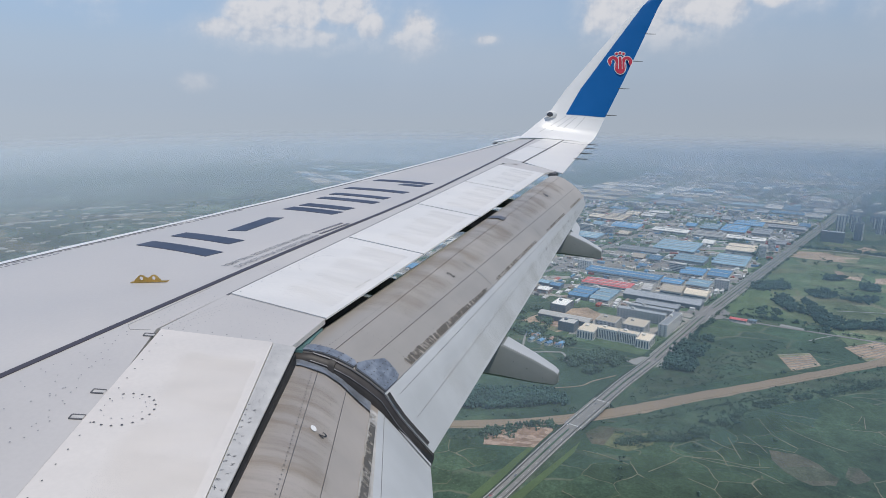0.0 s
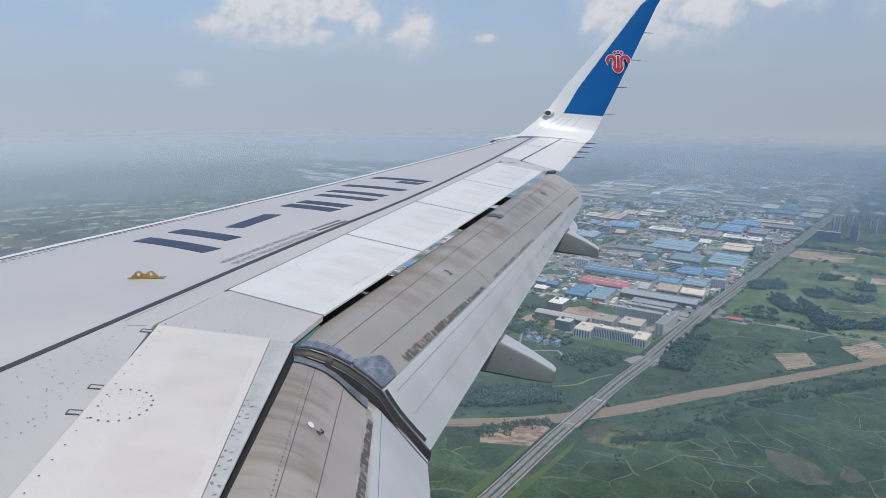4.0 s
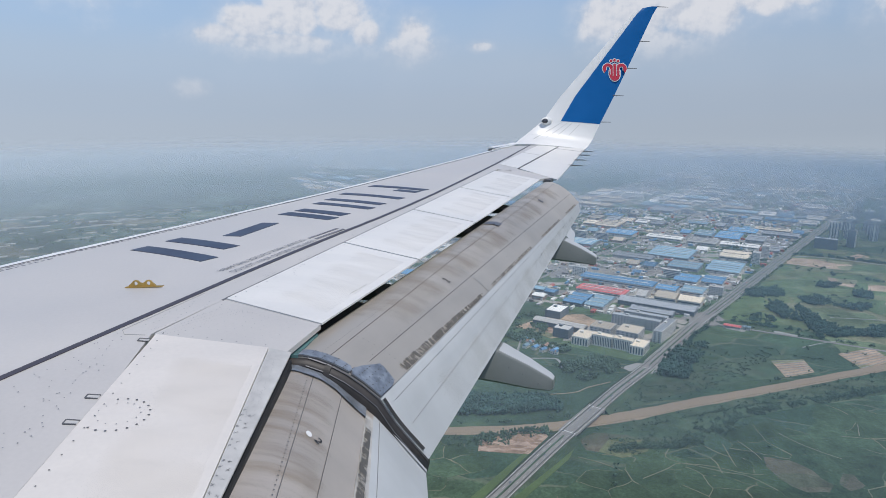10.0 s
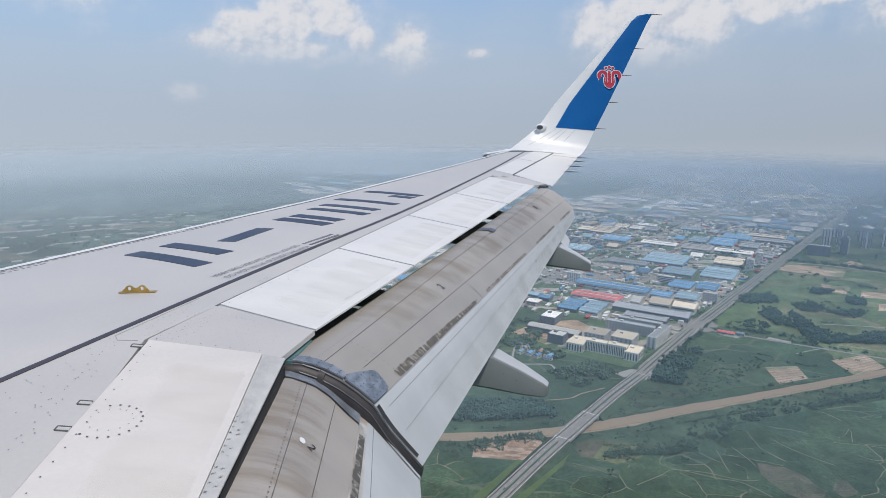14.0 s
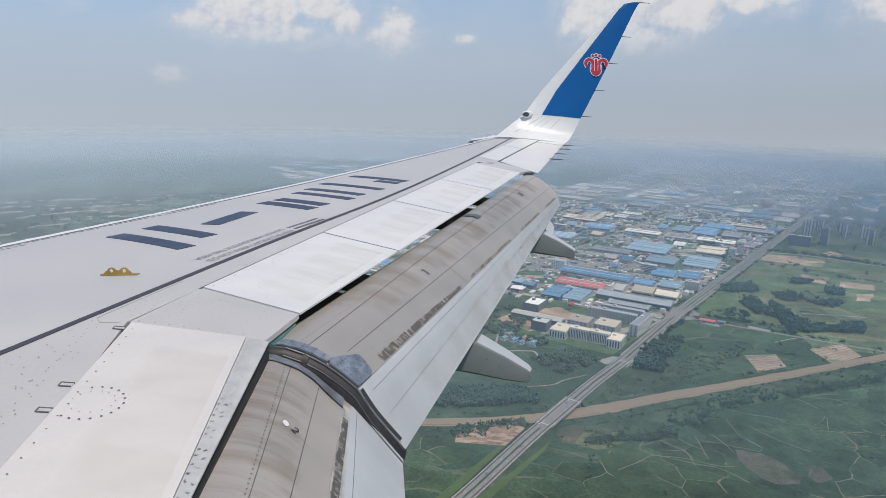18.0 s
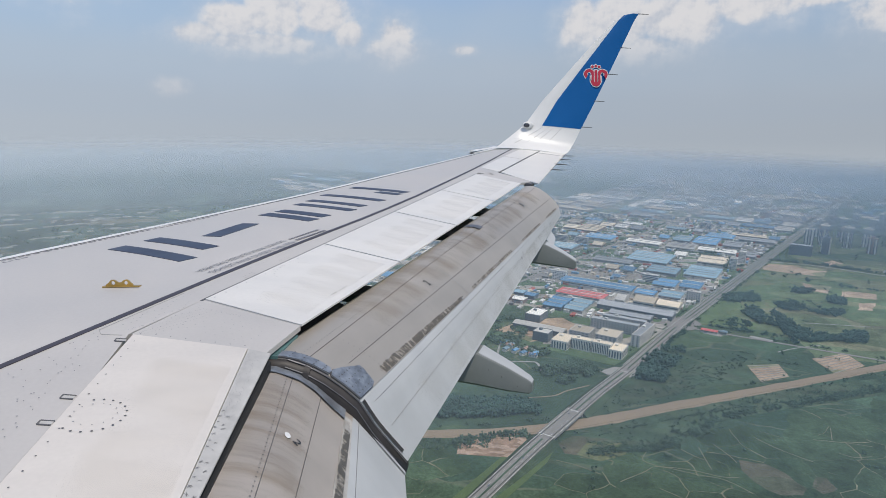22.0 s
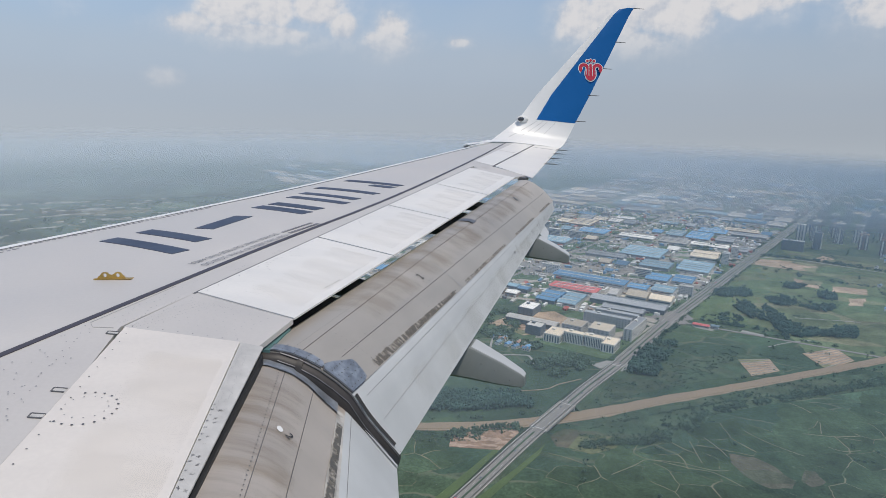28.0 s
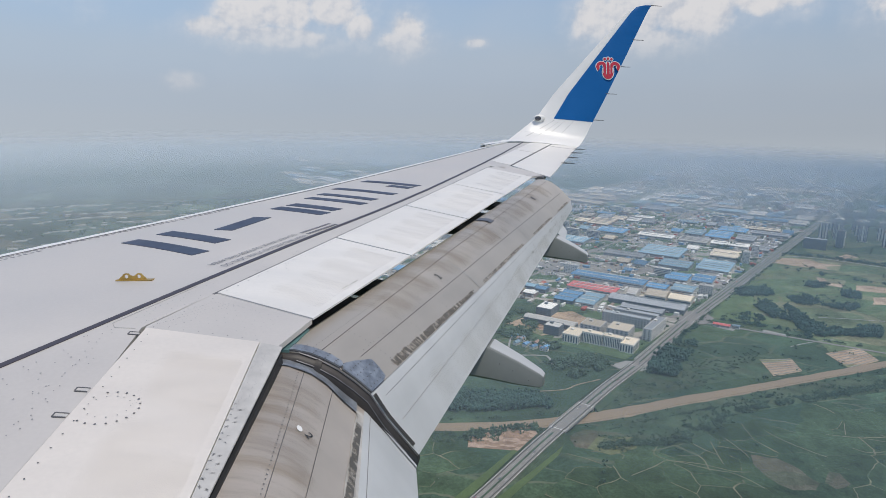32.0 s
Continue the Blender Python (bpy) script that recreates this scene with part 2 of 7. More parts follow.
M_SKIN = surface("grey_wing_paint", (0.56, 0.53, 0.50), 0.42, vary=0.09, grain=60, blotch=1.2)
M_PANEL = surface("white_panel_paint", (0.755, 0.73, 0.69), 0.4, vary=0.09, grain=50, blotch=2.2, streak=(0, (0.5, 3.5, 1)))
M_STRIP = surface("worn_grey_strip", (0.515, 0.50, 0.475), 0.5, vary=0.22, grain=25, blotch=9.0)
M_FLAP = surface("bare_flap_metal", (0.43, 0.395, 0.352), 0.42, metal=0.25, vary=0.28, grain=3.0, blotch=0.9, streak=(-23.9, (3.6, 0.8, 0.8)))
# warmer inboard copies: the near view's warm tint is put into their colour
M_FLAP_IN = surface("warm_tinted_stained_flap_metal", (0.455, 0.405, 0.355), 0.42, metal=0.25, vary=0.20, grain=5.0, blotch=1.3, streak=(66.1, (1.6, 0.5, 0.5)))
M_PANEL_IN = surface("warm_tinted_panel_paint", (0.71, 0.66, 0.605), 0.42, vary=0.10, grain=50, blotch=1.6, streak=(22, (0.6, 3.0, 1)))
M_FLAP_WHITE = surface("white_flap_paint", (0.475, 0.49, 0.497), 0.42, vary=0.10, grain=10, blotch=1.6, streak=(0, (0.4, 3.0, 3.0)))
M_PLATE = surface("blue_grey_wear_plate", (0.30, 0.325, 0.36), 0.36, metal=0.5, vary=0.6, grain=40, blotch=14)
# black for rubber, and for shade put into the wing's gaps as colour
M_DARK = surface("black_rubber_and_gap_shade", (0.018, 0.019, 0.021), 0.6, vary=0.3)
M_SEAM = surface("seam_sealant", (0.12, 0.12, 0.125), 0.6, vary=0.2)
M_LINE = surface("walkway_line_paint", (0.062, 0.056, 0.068), 0.5, vary=0.12, grain=80)
M_NAVY = surface("navy_marking_paint", (0.042, 0.054, 0.090), 0.45, vary=0.1, grain=80)
M_SMALL = surface("grey_stencil_paint", (0.20, 0.20, 0.215), 0.5, vary=0.15, grain=80)
# darkened so the fairing sides look shaded; a lighter sheet covers the top
M_FAIR = surface("shaded_fairing_grey", (0.20, 0.215, 0.21), 0.45, vary=0.08, blotch=3)
M_WHITE = surface("winglet_white_paint", (0.80, 0.79, 0.77), 0.35, vary=0.04, blotch=2)
M_BLUE = surface("winglet_blue_paint", (0.003, 0.115, 0.36), 0.4, vary=0.07, blotch=2, spec=0.25)
M_RED = surface("emblem_red_paint", (0.55, 0.03, 0.06), 0.4, vary=0.06)
M_GOLD = surface("gold_chromate_metal", (0.56, 0.37, 0.11), 0.38, metal=0.7, vary=0.25, blotch=14)
M_COVE = surface("teal_cove_primer", (0.10, 0.20, 0.20), 0.5, vary=0.3, blotch=6)
M_GLASS_LAMP = surface("lamp_lens", (0.05, 0.05, 0.06), 0.1, coat=1.0)
M_FINE = surface("fine_seam_grey", (0.27, 0.27, 0.28), 0.6, vary=0.15)
M_SEAL = surface("worn_rubber_seal", (0.040, 0.035, 0.033), 0.55, vary=0.5, blotch=7)
M_PLATE_DARK = surface("dark_end_metal", (0.16, 0.16, 0.17), 0.4, metal=0.4, vary=0.3, blotch=10)
M_PALE = surface("scraped_pale_metal", (0.47, 0.45, 0.42), 0.5, vary=0.3, grain=40, blotch=10)
M_FAINT = surface("faint_sealant_line", (0.40, 0.395, 0.39), 0.6, vary=0.15)

# ---- mesh helpers ----


def part(name, bm, material, parent=None, label="", smooth=40):
    """Link a bmesh as one mesh object, under a thing or a part if one is given."""
    me = bpy.data.meshes.new(name)
    bmesh.ops.recalc_face_normals(bm, faces=bm.faces)
    bm.to_mesh(me)
    bm.free()
    me.materials.append(material)
    if smooth:
        for p in me.polygons:
            p.use_smooth = True
        me.set_sharp_from_angle(angle=radians(smooth))
    ob = new(name, me)
    ob.parent = parent
    return tagged(ob, label)


def thing(name, label, category, group="", kind="", place=(0, 0, 0)):
    ob = new(name)
    ob.location = place
    return tagged(ob, label, category, group, kind)


def loft(loops, caps=True, bm=None):
    """A skin over closed loops of equally many points."""
    bm = bm or bmesh.new()
    rows = [[bm.verts.new(p) for p in lp] for lp in loops]
    for a, b in zip(rows, rows[1:]):
        for i in range(len(a)):
            j = (i + 1) % len(a)
            bm.faces.new((a[i], a[j], b[j], b[i]))
    if caps:
        bm.faces.new(rows[0][::-1])
        bm.faces.new(rows[-1])
    return bm


def box(bm, m, sx, sy, sz):
    """A box of that size, its base centred on the origin of m."""
    vs = [bm.verts.new(m @ Vector((x * sx / 2, y * sy / 2, z * sz))) for z in (0, 1) for x, y in ((-1, -1), (1, -1), (1, 1), (-1, 1))]
    for f in ((3, 2, 1, 0), (4, 5, 6, 7), (0, 1, 5, 4), (1, 2, 6, 5), (2, 3, 7, 6), (3, 0, 4, 7)):
        bm.faces.new([vs[i] for i in f])


# ---- the wing ----
# u runs outboard along the rear spar line, v aft across it, w up; in wing units of 0.85 m
UNIT = 0.85
SWEEP = radians(23.9)
RISE = 0.12
AXIS_U = Vector((math.cos(SWEEP), -math.sin(SWEEP), RISE * math.cos(SWEEP)))
AXIS_V = Vector((-math.sin(SWEEP), -math.cos(SWEEP), -RISE * math.sin(SWEEP)))
ORIGIN = Vector((0.0, 3.09, -1.30))
STREAM = 0.443      # how far outboard a streamwise cut runs for each unit aft


def camber(u, v):
    if v > 0:
        return -0.10 * v
    return -0.03 * v * v


def wp(u, v, w=None, lift=0.0):
    """A point of the wing: on its upper skin, or at the height w."""
    h = camber(u, v) if w is None else w
    return (ORIGIN + AXIS_U * u + AXIS_V * v + Vector((0, 0, h + lift))) * UNIT


def lerp(a, b, t):
    return a + (b - a) * t


LEAD = ((0.0, -3.2), (4.5, -2.45), (5.6, -2.24), (6.4, -1.995), (7.0, -1.825), (7.74, -1.665), (8.6, -1.475), (9.77, -1.275), (11.4, -1.085), (13.8, -0.835), (15.5, -0.690), (20.0, -0.30))


def v_lead(u):
    """The leading edge, slightly bowed in plan."""
    k = next(i for i in range(len(LEAD) - 1) if u <= LEAD[i + 1][0])
    (u0, v0), (u1, v1) = LEAD[k], LEAD[k + 1]
    return lerp(v0, v1, (u - u0) / (u1 - u0))


def panel(quad, nu=8, nv=3, lift=0.0, thick=0.02, thin=None, bm=None):
    """A plate that follows the upper skin between four (u, v) corners: front inner, front outer, aft outer, aft inner."""
    bm = bm or bmesh.new()
    a, b, c, d = quad
    thin = thick if thin is None else thin
    top, low = [], []
    for i in range(nu + 1):
        s = i / nu
        rt, rl = [], []
        for j in range(nv + 1):
            t = j / nv
            u = lerp(lerp(a[0], b[0], s), lerp(d[0], c[0], s), t)
            v = lerp(lerp(a[1], b[1], s), lerp(d[1], c[1], s), t)
            rt.append(bm.verts.new(wp(u, v, None, lift)))
            rl.append(bm.verts.new(wp(u, v, None, lift - lerp(thick, thin, t))))
        top.append(rt)
        low.append(rl)
    for i in range(nu):
        for j in range(nv):
            bm.faces.new((top[i][j], top[i + 1][j], top[i + 1][j + 1], top[i][j + 1]))
            bm.faces.new((low[i][j], low[i][j + 1], low[i + 1][j + 1], low[i + 1][j]))
    for i in range(nu):
        bm.faces.new((top[i][0], low[i][0], low[i + 1][0], top[i + 1][0]))
        bm.faces.new((top[i][nv], top[i + 1][nv], low[i + 1][nv], low[i][nv]))
    for j in range(nv):
        bm.faces.new((top[0][j], top[0][j + 1], low[0][j + 1], low[0][j]))
        bm.faces.new((top[nu][j], low[nu][j], low[nu][j + 1], top[nu][j + 1]))
    return bm


def strip(p, q, width, lift=0.004, thick=0.004, n=10, bm=None):
    """A flat band on the skin from p to q."""
    du, dv = q[0] - p[0], q[1] - p[1]
    ln = math.hypot(du, dv)
    nx, ny = -dv / ln * width / 2, du / ln * width / 2
    return panel(((p[0] - nx, p[1] - ny), (q[0] - nx, q[1] - ny), (q[0] + nx, q[1] + ny), (p[0] + nx, p[1] + ny)), n, 1, lift, thick, bm=bm)


wing = thing("aircraft_wing", "grey airliner wing with lowered flaps and blue upturned winglet", "aircraft wing")

# skin: from behind the leading edge to the spoiler line, closed below


def v_aft(u):
    return 0.205 if u >= 4.22 else 0.23 + 0.40 * (4.22 - u)


def skin_loop(u, v0, v1, tip=0.0):
    pts = []
    for j in range(15):
        v = lerp(v0, v1, j / 14)
        pts.append(wp(u + tip * 0.55 * v, v))
    chord = v1 - v0
    for v, w in ((v1 - 0.02, -0.30), (lerp(v0, v1, 0.5), -0.42), (v0 + 0.1, -0.32)):
        k = min(1.0, chord / 2.0)
        pts.append(wp(u + tip * 0.55 * v, v, w * k - 0.02))
    return pts


us = [0.9, 2.0, 3.0, 3.8, 4.22, 4.6, 5.5, 6.5, 7.5, 8.5, 9.5, 10.5, 11.5, 12.3]
part("skin", loft([skin_loop(u, v_lead(u) + 0.105, v_aft(u)) for u in us]), M_SKIN, wing)
us = [12.302, 13.2, 14.2, 15.2, 16.2, 17.0]
part("outer_skin", loft([skin_loop(u, v_lead(u) + 0.105, 0.45, max(0, (u - 14.2) / 2.8)) for u in us]), M_SKIN, wing)


# slat along the leading edge, rounded, with a dark seam behind it
def slat_loop(u, k=1.0):
    v0 = v_lead(u)
    base = camber(u, v0 + 0.08)
    prof = ((0.092, 0.003), (0.05, 0.006), (0.0, 0.0), (-0.03, -0.035), (-0.04, -0.08), (-0.01, -0.14), (0.05, -0.16))
    return [wp(u, v0 + a * k, base + b * k) for a, b in prof]


part("slat", loft([slat_loop(lerp(0.9, 15.5, i / 24)) for i in range(25)]), M_WHITE, wing, "pale leading edge slat")
def ribbon_on(points, width):
    """A thin painted or sealed line along bent points on the skin, in one piece."""
    rows = []
    for p, q in zip(points, points[1:]):
        rows += [(lerp(p[0], q[0], k / 4), lerp(p[1], q[1], k / 4)) for k in range(4)]
    return loft([[wp(u, v + s * width / 2, None, z) for s, z in ((-1, 0.0), (-1, 0.004), (1, 0.004), (1, 0.0))] for u, v in rows + [points[-1]]])


seam = ribbon_on([(u, v_lead(u) + lerp(0.10, 0.085, u / 15.5)) for u in (lerp(0.9, 15.5, i / 16) for i in range(17))], 0.016)
part("slat_seam", seam, M_SEAM, wing)
LIP = ((14.95, -2.60, 0.495), (15.2, -2.76, 0.525), (15.5, -3.02, 0.565), (15.85, -3.32, 0.625))
for drop, thick, name, mat in ((0.0, 0.035, "slat_end", M_WHITE), (-0.05, 0.05, "slat_end_gap", M_SEAM)):
    part(name, loft([[Vector((x + a, y + b, z + drop + c)) * UNIT for a, b, c in ((0, 0.05, 0), (0, 0.0, thick / 2), (0, -0.10, 0), (0, 0.0, -thick / 2))] for x, y, z in LIP]), mat, wing)
WALKWAY = ((0.9, -0.01), (5.3, 0.012), (6.06, 0.024), (6.52, 0.036), (7.04, 0.054), (7.64, 0.076), (8.4, 0.091), (9.4, 0.094), (10.76, 0.074), (12.6, 0.036), (14.2, -0.018), (15.6, -0.086), (17.4, -0.165))
part("walkway_line", ribbon_on(WALKWAY, 0.036), M_LINE, wing)

# fixed grey panels round the spoilers
part("fixed_panel", panel(((4.23, 0.215), (4.876, 0.205), (4.835, 0.90), (4.39, 0.93)), 6, 4, 0.0, 0.03), M_SKIN, wing)
part("spoiler_border", panel(((12.08, 0.205), (12.68, 0.46), (12.30, 1.10), (11.90, 0.97)), 4, 3, 0.0, 0.03), M_SKIN, wing)

# four outer spoilers
spoiler_edges = [(4.87, 4.83), (6.56, 6.49), (8.28, 8.18), (10.09, 9.95), (12.06, 11.86)]
for i in range(4):
    (f0, a0), (f1, a1) = spoiler_edges[i], spoiler_edges[i + 1]
    t0, t1 = 0.905 + 0.022 * i, 0.925 + 0.02 * i
    s = part("spoiler", panel(((f0 + 0.012, 0.215), (f1 - 0.012, 0.215), (a1 - 0.012, t1), (a0 + 0.012, t0)), 8, 4, 0.006, 0.05, 0.012), M_PANEL, wing, "white hinged spoiler panel")
part("spoiler_seam", strip((4.85, 0.207), (12.1, 0.207), 0.016, 0.002, n=20), M_SEAM, wing)

# inboard spoiler and the worn strip behind it
def inner(d, u, v):
    """A point d further inboard, parallel to the fuselage's normal."""
    return (u - 0.928 * d, v + 0.372 * d)


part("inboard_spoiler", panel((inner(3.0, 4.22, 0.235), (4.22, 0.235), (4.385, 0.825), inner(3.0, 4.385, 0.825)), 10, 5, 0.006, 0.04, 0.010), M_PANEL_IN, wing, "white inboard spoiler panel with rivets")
part("worn_strip", panel((inner(3.0, 4.387, 0.828), (4.387, 0.828), (4.40, 0.955), (1.606, 1.907)), 10, 2, 0.003, 0.05, 0.008), M_STRIP, wing, "grey edge strip with scuffed sealant")

# outboard flap: bare metal main panel and white aft panel, ends cut streamwise
NEAR_MAIN = ((0.80, -0.24), (0.83, -0.18), (0.905, -0.145), (1.00, -0.157), (1.10, -0.20), (1.19, -0.258), (1.275, -0.33), (1.35, -0.405), (1.25, -0.42), (1.08, -0.40), (0.90, -0.34))
FAR_MAIN = ((0.98, -0.24), (1.00, -0.18), (1.06, -0.135), (1.16, -0.135), (1.26, -0.175), (1.38, -0.26), (1.48, -0.36), (1.56, -0.46), (1.46, -0.46), (1.28, -0.42), (1.08, -0.34))
NEAR_AFT = ((1.335, -0.405), (1.36, -0.42), (1.43, -0.55), (1.50, -0.68), (1.575, -0.812), (1.49, -0.745), (1.38, -0.58), (1.32, -0.46))
FAR_AFT = ((1.545, -0.455), (1.555, -0.465), (1.565, -0.51), (1.575, -0.555), (1.585, -0.60), (1.572, -0.592), (1.545, -0.55), (1.525, -0.50))


def near_cut(v):
    """The outboard flap's inner end."""
    k = min(1.0, max(0.0, (v - 1.40) / 0.18))
    return 4.075 + STREAM * v + 0.07 * k * k * (3 - 2 * k)


def in_cut(v):
    """The inboard flap's outer end."""
    return 4.06 + STREAM * v + 0.055 * min(1.0, max(0.0, (1.32 - v) / 0.2))


def flap_loops(near, far, u_far, n=14, cut_far=STREAM):
    loops = []
    for i in range(n + 1):
        t = i / n
        lp = []
        for (v0, w0), (v1, w1) in zip(near, far):
            v, w = lerp(v0, v1, t), lerp(w0, w1, t)
            lp.append(wp(lerp(near_cut(v), u_far + cut_far * v, t), v, w))
        loops.append(lp)
    return loops


flap = part("outboard_flap", loft(flap_loops(NEAR_MAIN, FAR_MAIN, 11.42)), M_FLAP, wing, "streaked bare metal flap panel")
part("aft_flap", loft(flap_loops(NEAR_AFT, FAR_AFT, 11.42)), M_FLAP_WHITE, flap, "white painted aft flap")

# inboard flap
IN_MAIN = ((0.745, -0.30), (0.765, -0.22), (0.82, -0.175), (0.94, -0.193), (1.05, -0.245), (1.12, -0.305), (1.21, -0.39), (1.32, -0.48), (1.2, -0.50), (1.0, -0.46), (0.87, -0.40))
IN_AFT = ((1.305, -0.475), (1.33, -0.49), (1.41, -0.595), (1.50, -0.72), (1.585, -0.835), (1.49, -0.77), (1.37, -0.63), (1.28, -0.52))


def inner_flap_loops(prof, n=8, length=2.4):
    return [[wp(*inner(length * i / n, in_cut(v), v), w) for v, w in prof] for i in range(n + 1)]


inflap = part("inboard_flap", loft(inner_flap_loops(IN_MAIN)), M_FLAP_IN, wing, "streaked bare metal inboard flap")
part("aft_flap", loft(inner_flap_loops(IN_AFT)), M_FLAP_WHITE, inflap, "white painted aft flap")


# flap track fairings
def fairing(u0, sections):
    loops = []
    for v, top, low, half in sections:
        mid, h = lerp(low, top, 0.55), top - low
        sec = ((-0.80, top), (0.80, top), (0.93, top - 0.02 * h), (1.0, top - 0.08 * h), (0.94, low + 0.10 * h), (0.66, low), (-0.66, low), (-0.94, low + 0.10 * h), (-1.0, top - 0.08 * h), (-0.93, top - 0.02 * h))
        lp = [wp(u0 + STREAM * v + x * half, v, z) for x, z in sec]
        loops.append(lp)
    return loft(loops)


for u0, sections in ((5.975, ((0.4, -0.50, -0.75, 0.09), (0.9, -0.58, -0.95, 0.115), (1.3, -0.74, -1.02, 0.115), (1.58, -0.805, -1.085, 0.115), (1.80, -0.945, -1.15, 0.085), (1.965, -1.065, -1.185, 0.06), (1.992, -1.095, -1.17, 0.048))),
                     (9.715, ((0.4, -0.40, -0.70, 0.09), (0.9, -0.46, -0.85, 0.115), (1.3, -0.58, -0.92, 0.115), (1.595, -0.685, -0.965, 0.115), (1.80, -0.80, -1.0, 0.09), (1.96, -0.905, -1.03, 0.07), (1.985, -0.93, -1.015, 0.058)))):
    canoe = part("track_fairing", fairing(u0, sections), M_FAIR, wing, "grey canoe shaped flap track fairing", 25)
    # lighter sheet laid over the top imitates sun on the upper face
    bm = bmesh.new()
    rows = [[bm.verts.new(wp(u0 + STREAM * v + x * half, v, top + h)) for x, h in ((-0.82, -0.004), (-0.80, 0.005), (0.80, 0.005), (0.82, -0.004))] for v, top, low, half in sections[3:]]
    for r, s in zip(rows, rows[1:]):
        for k in range(3):
            bm.faces.new((r[k], r[k + 1], s[k + 1], s[k]))
    part("sunlit_top_sheet", bm, M_FLAP_WHITE, canoe, "upper face coloured lighter to imitate sunlight", 0)
    for v, k in ((1.66, 0.35), (1.76, 0.42), (1.88, 0.62)):
        bm = bmesh.new()
        a = next(i for i in range(len(sections) - 1) if sections[i][0] <= v < sections[i + 1][0])
        f = (v - sections[a][0]) / (sections[a + 1][0] - sections[a][0])
        top, low, half = (lerp(sections[a][n], sections[a + 1][n], f) for n in (1, 2, 3))
        at = wp(u0 + STREAM * v - half * 0.985, v, lerp(top, low, k))
        bmesh.ops.create_uvsphere(bm, u_segments=8, v_segments=5, radius=0.004, matrix=Matrix.Translation(at))
        part("fastener", bm, M_SEAM, canoe)
bm = bmesh.new()
tab = [(10.55, 1.58, -0.665), (11.15, 1.56, -0.655), (11.05, 1.64, -0.73), (10.50, 1.68, -0.745)]
hi, lo = [bm.verts.new(wp(u, v, w)) for u, v, w in tab], [bm.verts.new(wp(u, v, w - 0.02)) for u, v, w in tab]
bm.faces.new(hi)
bm.faces.new(lo[::-1])
for k in range(4):
    bm.faces.new((hi[k], lo[k], lo[(k + 1) % 4], hi[(k + 1) % 4]))
part("flap_tab", bm, M_FLAP_WHITE, wing, "white tab over the outer track fairing", 0)

# aileron and the panels ahead of it
ail = part("aileron", panel(((12.74, 0.475), (17.55, 0.465), (17.70, 1.02), (12.12, 1.22)), 12, 4, 0.004, 0.06, 0.012), M_PANEL, wing, "white aileron")
part("aileron_seam", strip((12.74, 0.468), (17.6, 0.458), 0.03, 0.008, n=16), M_SEAM, wing)

# winglet: white blend and band, blue blade
LE_EDGE = [(15.55, -3.12, 0.56), (15.95, -3.40, 0.64), (16.18, -3.72, 0.86), (16.30, -4.14, 1.18), (16.40, -4.58, 1.76), (16.58, -5.51, 2.77), (16.76, -6.47, 3.80), (16.78, -6.72, 3.95), (16.785, -6.95, 4.0)]
TE_EDGE = [(15.76, -5.02, 0.48), (16.02, -5.18, 0.56), (16.18, -5.36, 0.78), (16.28, -5.54, 1.10), (16.40, -5.90, 1.74), (16.58, -6.44, 2.75), (16.76, -6.98, 3.78), (16.785, -7.08, 3.94), (16.79, -7.13, 4.0)]


THICK = 0.055


def winglet_loop(a, b, lo=0.0, hi=1.0, puff=0.0):
    """An aerofoil loop from the fraction lo to hi of the chord a-b."""
    a, b = Vector(a), Vector(b)
    chord = b - a
    side = Vector((-0.97, 0, 0.25)) if a.z > 0.9 else Vector((-0.5, 0, 0.86))
    up, dn = [], []
    for k in range(9):
        x = lerp(lo, hi, k / 8)
        th = THICK * chord.length * (1.6 * math.sqrt(max(x, 0.0)) - 0.55 * x - 1.05 * x * x) + puff
        up.append((a + chord * x + side * max(th, 0.004)) * UNIT)
        dn.append((a + chord * x - side * max(th, 0.004)) * UNIT)
    return up + dn[::-1]


winglet = part("winglet", loft([winglet_loop(a, b) for a, b in zip(LE_EDGE, TE_EDGE)]), M_WHITE, wing, "upturned winglet, white at its root and leading edge")
blade = [(LE_EDGE[i], TE_EDGE[i], f) for i, f in ((3, 0.30), (4, 0.27), (5, 0.25), (6, 0.20), (7, 0.03), (8, 0.0))]
part("blue_blade", loft([winglet_loop(a, b, f, 1.0, 0.006) for a, b, f in blade]), M_BLUE, winglet, "blue painted winglet blade")

part("tip_cuff", panel(((15.75, -0.74), (16.9, -0.60), (16.95, -0.44), (15.9, -0.66)), 6, 1, 0.008, 0.03), M_WHITE, wing, "white cuff at the wing tip")
# flap seams, wear and stencils


def flap_point(near, far, u_far, t, s, lift=0.0, cut_far=STREAM):
    """A point on a flap's upper face: t along the span, s along the profile's corners."""
    i = min(int(s), len(near) - 2)
    f = s - i
    v = lerp(lerp(near[i][0], near[i + 1][0], f), lerp(far[i][0], far[i + 1][0], f), t)
    w = lerp(lerp(near[i][1], near[i + 1][1], f), lerp(far[i][1], far[i + 1][1], f), t)
    return wp(lerp(near_cut(v), u_far + cut_far * v, t), v + lift * 0.7, w + lift)


def main_pt(t, s, lift=0.0):
    return flap_point(NEAR_MAIN, FAR_MAIN, 11.42, t, s, lift)


def aft_pt(t, s, lift=0.0):
    return flap_point(NEAR_AFT, FAR_AFT, 11.42, t, s, lift)


